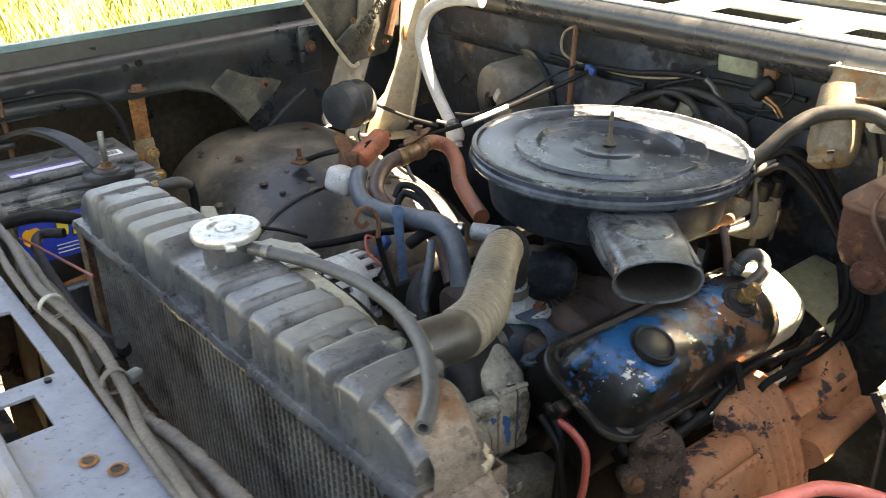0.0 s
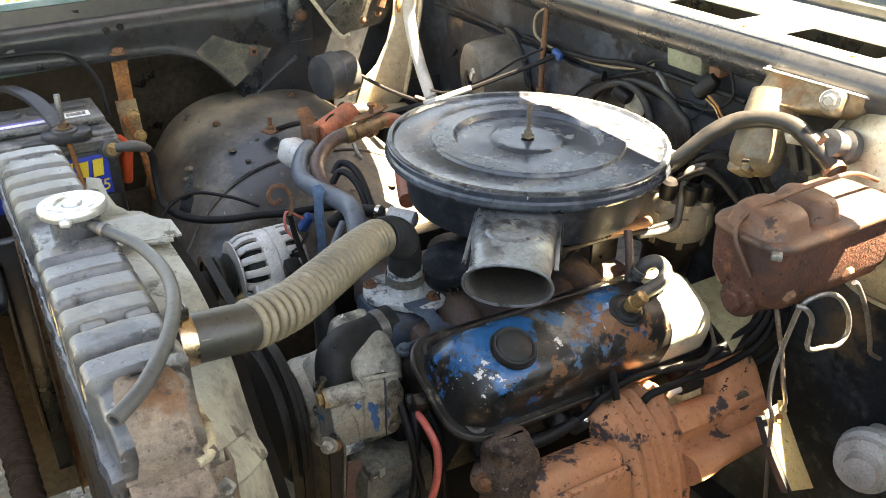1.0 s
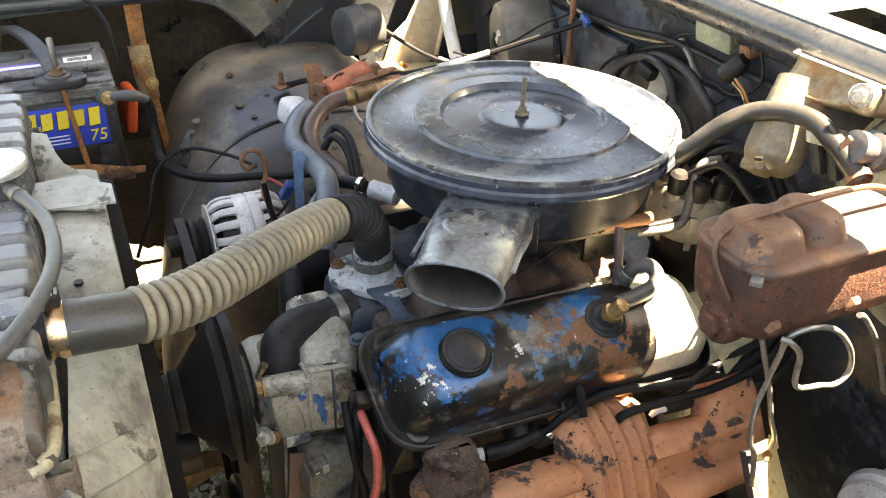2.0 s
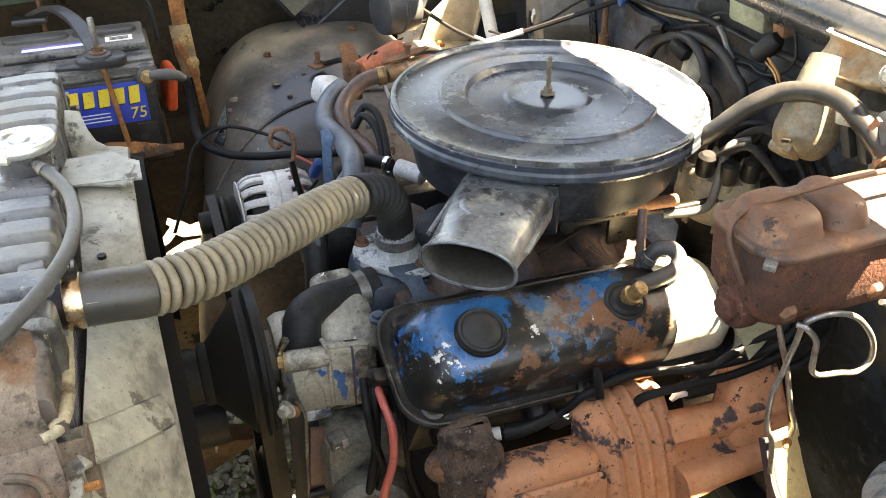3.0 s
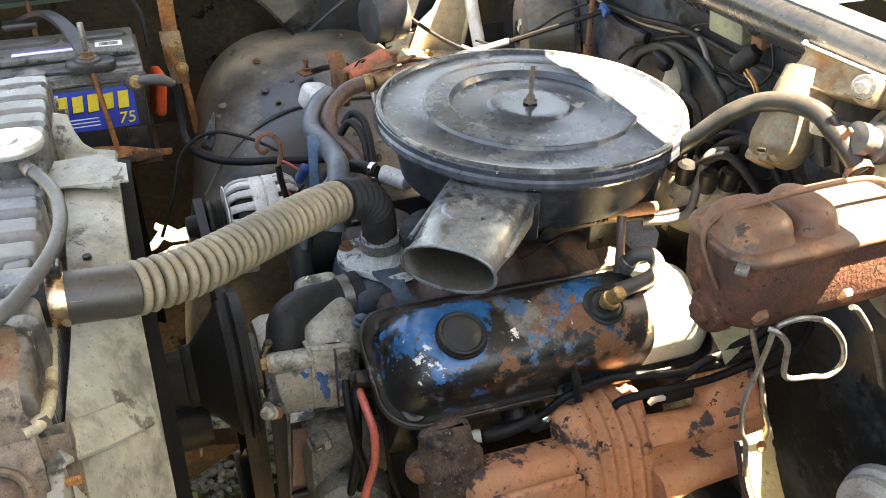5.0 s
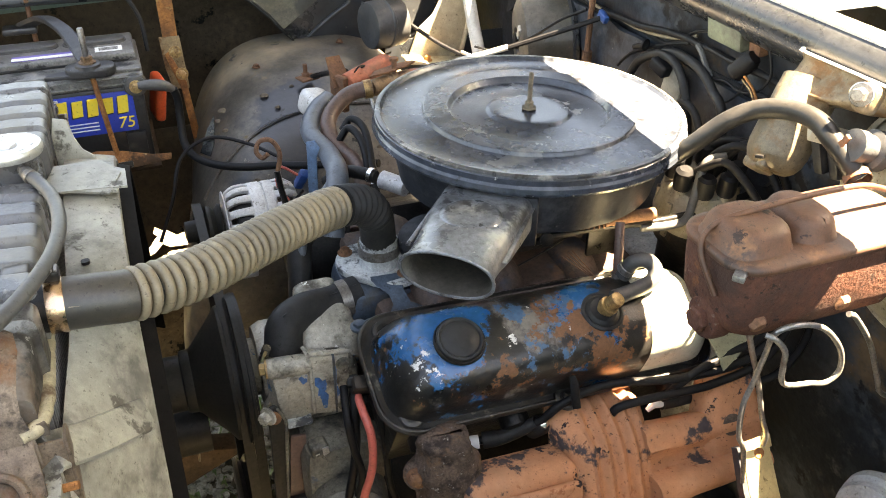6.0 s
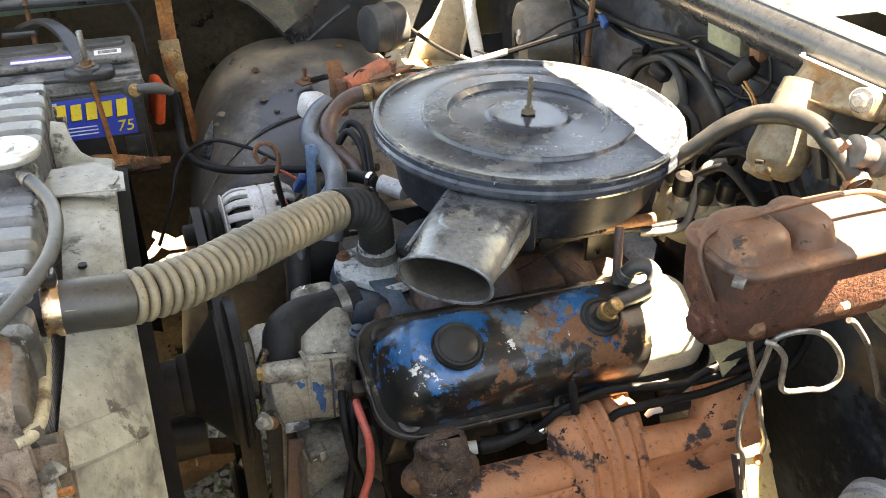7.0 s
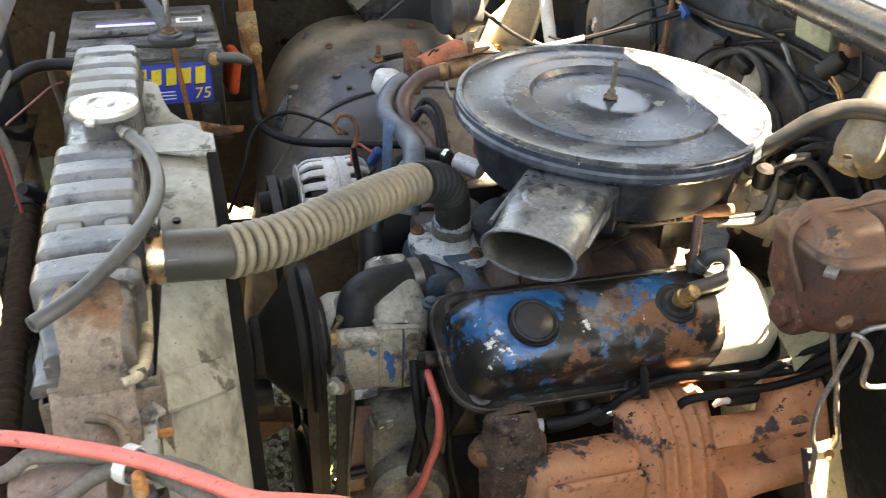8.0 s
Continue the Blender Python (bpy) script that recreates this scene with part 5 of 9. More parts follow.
def build_block():
    b = thing("engine_block", (-0.06, 0, 0.45), "greasy dark cast-iron engine block with flecks of blue", "engine")
    bm = rbox(0.44, 0.26, 0.36, pose(-0.055, 0.0, 0.53), 0.02)
    rbox(0.40, 0.10, 0.30, pose(-0.055, -0.135, 0.56, -28, 0, 0), 0.015, 2, bm)
    rbox(0.40, 0.10, 0.30, pose(-0.055, 0.135, 0.56, 28, 0, 0), 0.015, 2, bm)
    part("block", bm, M["greasy"], b)
    hd = part("cylinder_head", rbox(0.382, 0.135, 0.085, Matrix.Translation(vc(0.004, -0.004, -0.048)) @ pose(0, 0, 0, 25, 2.3, 0), 0.006), M["greasy"], b)
    for x in (-0.155, -0.05, 0.05, 0.15):
        part("plug_boss", lathe([(0.017, -0.01), (0.017, 0.010), (0.013, 0.013)], basis(vc(x, 0.066, -0.036), VL - VU * 0.2), 18), M["greasy"], hd)
    part("far_head", rbox(0.41, 0.135, 0.085, pose(-0.07, 0.172, 0.745, -25, 0, 0), 0.006), M["greasy"], b)
    iv = bmesh.new()
    runners = []
    rbox(0.34, 0.20, 0.06, pose(-0.05, 0.0, 0.775), 0.012, 2, iv)
    for x in (-0.15, -0.06, 0.04):
        for sg in (-1, 1):
            runners.append(tube([(x, 0.02 * sg, 0.80), (x, 0.07 * sg, 0.805), (x - 0.005, 0.13 * sg, 0.77)], 0.024, 14, 6))
    im = part("intake_manifold", iv, M["intake"], b, "rust-brown intake manifold")
    for rb in runners:
        part("runner", rb, M["intake"], im)
    cb = bmesh.new()
    rbox(0.13, 0.11, 0.055, pose(0.0, 0.0, 0.845), 0.01, 2, cb)
    lathe([(0.055, 0.86), (0.058, 0.875), (0.062, 0.905)], None, 32, cb)
    rbox(0.05, 0.05, 0.04, pose(-0.085, 0.01, 0.835), 0.01, 2, cb)
    tube([(0.05, -0.05, 0.86), (0.05, -0.075, 0.865), (0.03, -0.09, 0.86)], 0.006, 8, 5, cb)
    part("carburettor", cb, M["greasy"], b)
    # vacuum canister and small plumbing in front of the carburettor
    part("canister", lathe([(0.001, 0), (0.028, 0.001), (0.034, 0.008), (0.036, 0.03), (0.034, 0.034), (0.001, 0.036)], basis((-0.135, -0.03, 0.83), (-0.3, -0.2, 1)), 28), M["acbody"], b)
    part("spring", tube([(-0.185 + 0.0016 * k + 0.0, -0.072 + 0.0045 * math.cos(k * 1.2) - 0.0002 * k, 0.838 + 0.0045 * math.sin(k * 1.2) + 0.0002 * k) for k in range(34)], 0.0011, 6, 3), M["greasy"], b)
    bell = lathe([(0.12, 0.0), (0.165, 0.03), (0.17, 0.10)], basis((0.16, 0, 0.58), (1, 0, 0)), 40)
    part("bell_housing", bell, M["alu"], b)
    pan = rbox(0.46, 0.2, 0.14, pose(-0.03, 0, 0.30), 0.02)
    part("oil_pan", pan, M["greasy"], b)


M["intake"] = mat("brown_intake_iron", (0.075, 0.048, 0.038), 0.75, 0, 0.4, 22, [((0.035, 0.05, 0.075), 12, 0.52, 0.66, 0.6), ((0.16, 0.085, 0.05), 22, 0.58, 0.7, 0.85)], 0.4)
build_block()


# ---- thermostat housing, pump, pulleys ----
def build_front():
    t = thing("thermostat_housing", (-0.205, -0.02, 0.8), "blue-grey thermostat housing with crusted round flange", "thermostat housing")
    fl = prism([(x * (1.0 if abs(x) < 0.02 else 1.12), y) for x, y in rrect(0.098, 0.078, 0.036, 8)], 0.009, pose(-0.198, -0.020, 0.817, 0, 0, -48), 0.002)
    part("flange", fl, M["crust"], t, "flaking pale grey flange")
    part("neck", lathe([(0.026, 0.822), (0.023, 0.83), (0.0225, 0.86)], pose(-0.198, -0.020, 0), 28), M["crust"], t)
    base = rbox(0.085, 0.10, 0.10, pose(-0.208, -0.020, 0.765), 0.016)
    rbox(0.07, 0.05, 0.06, pose(-0.235, -0.06, 0.745), 0.012, 2, base)
    part("base", base, M["blued"], t)
    for x, y in ((-0.232, 0.012), (-0.178, -0.055)):
        part("bolt", hexbolt(pose(x, y, 0.826), 0.006, 0.008), M["rustdk"], t)
    b = thing("lifting_bracket", (-0.205, -0.1, 0.80), "blue painted steel bracket between housing and valve cover", "bracket")
    part("leg", loft([[Vector(c_) + Vector((-w_, -0.004, 0.002)), Vector(c_) + Vector((w_, -0.004, 0.000)), Vector(c_) + Vector((w_, 0.000, 0.003)), Vector(c_) + Vector((-w_, 0.000, 0.005))] for c_, w_ in (((-0.200, -0.052, 0.824), 0.019), ((-0.200, -0.062, 0.823), 0.016), ((-0.196, -0.076, 0.817), 0.0095), ((-0.193, -0.090, 0.808), 0.010), ((-0.190, -0.100, 0.805), 0.020))]), M["blued"], b)
    part("foot", prism([(-0.260, -0.111), (-0.237, -0.099), (-0.203, -0.096), (-0.160, -0.105), (-0.142, -0.116), (-0.178, -0.124), (-0.227, -0.121), (-0.254, -0.120)], 0.004, pose(0, 0, 0.803), 0.001), M["blued"], b)
    part("ear_bolt", hexbolt(basis((-0.250, -0.111, 0.807), (0, 0, 1)), 0.007, 0.007), M["blued"], b)

    p = thing("water_pump", (-0.30, -0.09, 0.66), "grey cast water pump with scraps of blue paint", "water pump")
    def face(y, gx, gz, slant):
        poly = [(-0.346, 0.748), (-0.343, 0.722), (-0.337, 0.700), (-0.318, 0.692), (-0.290, 0.690), (-0.266, 0.691), (-0.258, 0.700), (-0.255, 0.730), (-0.256, 0.758), (-0.262, 0.770), (-0.285, 0.774), (-0.310, 0.773), (-0.332, 0.768), (-0.343, 0.760)]
        cx_, cz_ = -0.300, 0.732
        return [Vector((cx_ + (x - cx_) * gx, y - slant * (z - cz_), cz_ + (z - cz_) * gz)) for x, z in poly]
    part("casting", loft([face(-0.020, 1.00, 1.25, 0), face(-0.085, 1.00, 1.22, 0), face(-0.108, 1.00, 1.06, 0.1), face(-0.116, 0.98, 1.0, 0.12), face(-0.1205, 0.94, 0.95, 0.12), face(-0.1220, 0.88, 0.88, 0.12)]), M["pump"], p, "", 40)
    part("outlet_boss", loft([[basis((-0.280, y, z), (0, -0.75, -0.35)) @ Vector((a, b_, 0)) for a, b_ in rrect(w_, d_, 0.014, 5)] for y, z, w_, d_ in ((-0.015, 0.800, 0.050, 0.050), (-0.060, 0.785, 0.062, 0.056), (-0.090, 0.768, 0.068, 0.050), (-0.104, 0.755, 0.060, 0.034))]), M["pump"], p, "", 40)
    part("bearing_housing", lathe([(0.055, -0.05), (0.055, 0.0), (0.050, 0.012)], basis((-0.345, -0.015, 0.705), (-1, 0, 0)), 36), M["pump"], p)
    part("gusset", prism([(-0.365, 0.700), (-0.342, 0.742), (-0.338, 0.700), (-0.343, 0.676)], 0.012, Matrix(((1, 0, 0, 0), (0, 0, -1, -0.082), (0, 1, 0, 0), (0, 0, 0, 1))), 0.003), M["pump"], p)
    part("hose_neck", lathe([(0.027, -0.04), (0.0245, 0.006), (0.023, 0.010)], basis((-0.331, -0.090, 0.756), (-0.05, 0.1, 1)), 30), M["pump"], p)
    part("long_boss", lathe([(0.0105, 0), (0.0118, 0.003), (0.0118, 0.036), (0.0100, 0.046)], basis((-0.357, -0.116, 0.781), (1, -0.10, -0.02)), 20), M["pump"], p)
    part("side_bolt", hexbolt(basis((-0.357, -0.116, 0.781), (-1, 0.1, 0.02)), 0.0072, 0.009), M["brass"], p, "stained brass bolt head")
    # upright front of the casting: recessed side, raised pad, main face, step and lip
    front = Matrix(((1, 0, 0, 0), (0, 0, -1, -0.112), (0, 1, 0, 0), (0, 0, 0, 1)))
    part("side_plate", prism([(-0.354, 0.770), (-0.330, 0.768), (-0.3125, 0.776), (-0.3125, 0.710), (-0.328, 0.704), (-0.344, 0.702), (-0.351, 0.734)], 0.0115, front, 0.003), M["pump"], p)
    part("pad", prism([(-0.336, 0.767), (-0.324, 0.772), (-0.3110, 0.780), (-0.3110, 0.710), (-0.3199, 0.712), (-0.3215, 0.7335), (-0.3265, 0.750)], 0.0140, front, 0.0022), M["pump"], p)
    part("face", prism([(-0.3125, 0.7935), (-0.2680, 0.7865), (-0.2690, 0.745), (-0.2716, 0.704), (-0.2860, 0.7045), (-0.3105, 0.711), (-0.3100, 0.750)], 0.0165, front, 0.003), M["pump"], p)
    part("bottom_lip", prism([(-0.345, 0.700), (-0.315, 0.6995), (-0.3145, 0.7065), (-0.343, 0.7095)], 0.0190, front, 0.002), M["crust"], p, "flaking pale bottom lip")
    part("top_step", tube([(-0.3120, -0.1240, 0.7950), (-0.2900, -0.1245, 0.7920), (-0.2675, -0.1240, 0.7880)], 0.0030, 8, 4), M["pump"], p)
    part("neck_web", tube([(-0.3160, -0.114, 0.799), (-0.3140, -0.121, 0.795), (-0.3125, -0.1265, 0.788), (-0.3120, -0.1280, 0.750), (-0.3115, -0.1275, 0.714)], 0.0026, 8, 6), M["pump"], p)
    part("seam", tube([(-0.2870, -0.1225, 0.7935), (-0.2860, -0.1285, 0.784), (-0.2862, -0.1290, 0.740), (-0.2863, -0.1275, 0.706)], 0.0015, 6, 6), M["blued"], p, "dark casting seam")
    for x0, z0 in ((-0.276, 0.776), (-0.2765, 0.716)):
        part("face_bolt", hexbolt(basis((x0, -0.128, z0), (0, -1, 0)), 0.0055, 0.005), M["timing"], p)
    front = front @ pose(0, 0, 0.0166)
    part("paint_patch", prism([(-0.3085, 0.765), (-0.303, 0.763), (-0.300, 0.757), (-0.2965, 0.759), (-0.295, 0.748), (-0.2985, 0.742), (-0.2945, 0.736), (-0.297, 0.716), (-0.3015, 0.719), (-0.3035, 0.733), (-0.3065, 0.738), (-0.3050, 0.748), (-0.3090, 0.754)], 0.0007, front), M["bluepaint"], p, "patch of chipped blue paint")
    part("paint_patch", prism([(-0.2855, 0.783), (-0.2835, 0.770), (-0.2845, 0.752), (-0.2810, 0.735), (-0.2835, 0.718), (-0.2850, 0.730), (-0.2858, 0.755)], 0.0007, front), M["bluepaint"], p, "patch of chipped blue paint")
    part("paint_patch", prism([(-0.3260, 0.766), (-0.3200, 0.772), (-0.3155, 0.770), (-0.3165, 0.760), (-0.3215, 0.757)], 0.0007, front @ pose(0, 0, -0.0026)), M["bluepaint"], p, "patch of chipped blue paint")
    e = thing("bypass_elbow_hose", (-0.30, -0.06, 0.78), "black moulded rubber elbow hose with clamps", "hose")
    pts = [(-0.331, -0.090, 0.772), (-0.332, -0.087, 0.790), (-0.325, -0.077, 0.806), (-0.303, -0.062, 0.808), (-0.274, -0.050, 0.801), (-0.252, -0.046, 0.801), (-0.232, -0.042, 0.803)]
    part("tube", tube(pts, lambda s, f: 0.0222 - 0.0015 * math.sin(f * math.pi), 24, 10), M["rubber"], e)
    part("seam_line", tube([(q[0] - 0.004, q[1] - 0.010, q[2] + 0.0185) for q in pts[2:]], 0.0012, 6, 6), M["rubber"], e)
    for q, dd in (((-0.3312, -0.0893, 0.777), (0, 0.1, 1)), (pts[-2], (1, 0.15, 0.05))):
        part("clamp", lathe([(0.0222, -0.006), (0.0232, -0.006), (0.0232, 0.006), (0.0222, 0.006)], basis(q, dd), 32, None, False), M["brake"], e, "dull worm clamp")
    part("clamp_screw", tube([(-0.358, -0.098, 0.782), (-0.356, -0.102, 0.792), (-0.353, -0.106, 0.802)], 0.005, 8, 3), M["tin"], e)

    f = thing("fan_pulley", (-0.42, 0.0, 0.70), "black fan hub and flared pulley with belts", "pulley")
    ax = basis((0, 0.0, 0.694), (1, 0, 0))
    part("hub", lathe([(0.001, -0.53), (0.033, -0.529), (0.0345, -0.526), (0.0345, -0.446), (0.0375, -0.4450), (0.0385, -0.443), (0.0390, -0.434)], ax, 56), M["belt"], f)
    part("cone", lathe([(0.0390, -0.434), (0.042, -0.430), (0.072, -0.403), (0.079, -0.398), (0.0835, -0.395), (0.0845, -0.391), (0.0820, -0.388), (0.0780, -0.387), (0.0780, -0.385), (0.094, -0.384), (0.0965, -0.382), (0.090, -0.378), (0.0965, -0.374), (0.0965, -0.371), (0.080, -0.369)], ax, 72), M["belt"], f)
    part("spacer", lathe([(0.036, -0.37), (0.036, -0.31)], ax, 32), M["pump"], f)
    cp = thing("crank_pulley", (-0.39, 0.0, 0.43), "black grooved crank pulley below the fan hub", "pulley")
    part("wheel", lathe([(0.02, 0), (0.075, 0.002), (0.080, 0.006), (0.072, 0.012), (0.080, 0.018), (0.080, 0.024), (0.072, 0.030), (0.080, 0.036), (0.02, 0.04)], basis((-0.405, 0, 0.44), (1, 0, 0)), 48), M["belt"], cp)
    part("lower_hub", lathe([(0.034, 0), (0.034, 0.075)], basis((-0.50, 0.02, 0.60), (1, 0, 0)), 28), M["belt"], f)

    def belt(x, w, circles):
        pts = []
        for cy, cz, r in circles:
            for k in range(48):
                a = 2 * math.pi * k / 48
                pts.append((cy + r * math.cos(a), cz + r * math.sin(a)))
        pts.sort()

        def half(ps):
            o = []
            for q in ps:
                while len(o) > 1 and (o[-1][0] - o[-2][0]) * (q[1] - o[-2][1]) - (o[-1][1] - o[-2][1]) * (q[0] - o[-2][0]) <= 0:
                    o.pop()
                o.append(q)
            return o[:-1]
        hull = half(pts) + half(pts[::-1])
        n = len(hull)
        cy = sum(q[0] for q in hull) / n
        cz = sum(q[1] for q in hull) / n
        rings = []
        for (y, z) in hull + hull[:1]:
            o = Vector((0, y - cy, z - cz)).normalized() * 0.008
            c = Vector((0, y, z))
            rings.append([c + Vector((x - w / 2, 0, 0)), c + o + Vector((x - w / 2 * 1.2, 0, 0)), c + o + Vector((x + w / 2 * 1.2, 0, 0)), c + Vector((x + w / 2, 0, 0))])
        return loft(rings, None, False)

    bl = thing("drive_belt", (-0.37, 0.05, 0.6), "worn black rubber drive belt round the pulleys", "belt", "drive belts")
    part("loop", belt(-0.374, 0.010, [(0.0, 0.694, 0.0885), (0.0, 0.44, 0.073)]), M["belt"], bl)
    bl = thing("drive_belt", (-0.385, 0.08, 0.6), "worn black belt running up to the alternator", "belt", "drive belts")
    part("loop", belt(-0.386, 0.010, [(0.0, 0.694, 0.0760), (0.0, 0.44, 0.086), (0.203, 0.783, 0.029)]), M["belt"], bl)

    tm = thing("timing_cover", (-0.29, -0.08, 0.45), "oily grey timing cover with bolted brackets", "timing cover")
    bm = rbox(0.10, 0.24, 0.30, pose(-0.285, -0.045, 0.535), 0.02)
    part("cover", bm, M["timing"], tm)
    part("pump_housing", lathe([(0.045, 0), (0.045, 0.045), (0.036, 0.055), (0.02, 0.057)], basis((-0.285, -0.155, 0.60), (-0.2, -1, 0.1)), 30), M["timing"], tm)
    part("bolt", hexbolt(basis((-0.275, -0.172, 0.628), (-0.3, -1, 0.2)), 0.008, 0.012), M["rustdk"], tm)
    part("bolt", hexbolt(basis((-0.298, -0.172, 0.620), (-0.3, -1, 0.2)), 0.008, 0.014), M["rust"], tm)
    br = thing("accessory_bracket", (-0.34, -0.15, 0.6), "greasy black steel accessory bracket beside the pump", "bracket")
    up_ = Matrix(((1, 0, 0, 0), (0, 0, -1, -0.134), (0, 1, 0, 0), (0, 0, 0, 1)))
    part("plate", prism([(-0.3660, 0.738), (-0.3625, 0.745), (-0.3565, 0.7465), (-0.3510, 0.740), (-0.3464, 0.7166), (-0.3503, 0.6606), (-0.3547, 0.584), (-0.3555, 0.54), (-0.3750, 0.54), (-0.3690, 0.590), (-0.3656, 0.7018)], 0.006, up_, 0.002), M["belt"], br)
    part("edge", tube([(-0.3545, -0.1405, 0.744), (-0.3490, -0.1405, 0.730), (-0.3468, -0.1405, 0.7166), (-0.3506, -0.1405, 0.6606), (-0.3550, -0.1405, 0.584), (-0.3558, -0.1405, 0.545)], 0.0018, 6, 6), M["timing"], br, "worn bright edge")
    part("washer", lathe([(0.0085, 0), (0.0085, 0.002), (0.006, 0.003)], basis((-0.3590, -0.1400, 0.7320), (-0.4, -0.9, 0.1)), 18), M["rustdk"], br)
    part("bolt", hexbolt(basis((-0.3635, -0.1380, 0.7345), (-0.8, -0.6, 0.1)), 0.0070, 0.012), M["pump"], br)
    part("inner_strip", prism([(-0.3432, 0.6965), (-0.3261, 0.6930), (-0.3310, 0.5600), (-0.3560, 0.5600)], 0.004, up_ @ pose(0, 0, 0.001), 0.001), M["rusthose"], br, "brown faded strip")
    part("cross_rod", tube([(-0.354, -0.142, 0.5955), (-0.322, -0.143, 0.5965), (-0.296, -0.144, 0.5975)], 0.0080, 14, 4), M["greasy"], br)
    part("rod_washer", lathe([(0.0125, 0), (0.0125, 0.004), (0.009, 0.005)], basis((-0.2975, -0.144, 0.5975), (1, -0.05, 0.05)), 20), M["timing"], br)
    part("rod_nut", hexbolt(basis((-0.2930, -0.144, 0.598), (1, -0.05, 0.05)), 0.0100, 0.008), M["rustdk"], br)
    part("rod_end", lathe([(0.0055, 0), (0.0055, 0.012), (0.004, 0.013)], basis((-0.2850, -0.144, 0.598), (1, -0.05, 0.05)), 12), M["rust"], br)
    part("hanger", rbox(0.004, 0.016, 0.045, pose(-0.2985, -0.140, 0.620, 0, 12, 0), 0.001), M["timing"], br)
    cd = thing("ignition_condenser", (-0.315, -0.15, 0.665), "small dark metal box with worn printed plate", "condenser")
    q = pose(-0.3145, -0.148, 0.664, 6, -5, 6)
    box = part("box", rbox(0.0215, 0.020, 0.054, q, 0.005, 3), M["timing"], cd)
    part("plate", rbox(0.0075, 0.0018, 0.040, q @ pose(0.0058, -0.0104, 0.006), 0.0007), M["alu"], cd, "worn bare plate")
    for k in range(5):
        part("print_bar", rbox(0.0045 - 0.0008 * (k % 2), 0.0006, 0.0018, q @ pose(-0.0042, -0.0102, 0.018 - 0.0085 * k), 0), M["altal"], box)


M["bluepaint"] = mat("scraped_blue_paint", (0.02, 0.11, 0.29), 0.35, 0, 0.3, 30, [((0.40, 0.39, 0.35), 70, 0.54, 0.57, 0.6)], 0.1)
M["crust"] = mat("crusted_flange", (0.40, 0.42, 0.42), 0.65, 0.1, 0.3, 30, [((0.07, 0.078, 0.088), 26, 0.53, 0.58, 0.7), ((0.05, 0.13, 0.22), 22, 0.62, 0.66, 0.6)], 0.5, 200)
M["belt"] = mat("matt_black_rubber", (0.019, 0.018, 0.0165), 0.5, 0, 0.3, 20, [((0.035, 0.032, 0.028), 12, 0.58, 0.78, 0.7)], 0.06, spec=0.18)
M["timing"] = mat("oily_grey_casting", (0.165, 0.155, 0.128), 0.55, 0.2, 0.35, 25, [((0.03, 0.03, 0.03), 20, 0.5, 0.64, 0.5), ((0.03, 0.07, 0.12), 15, 0.63, 0.7, 0.5), ((0.18, 0.15, 0.11), 25, 0.62, 0.72, 0.8)], 0.4, spec=0.25)
build_front()


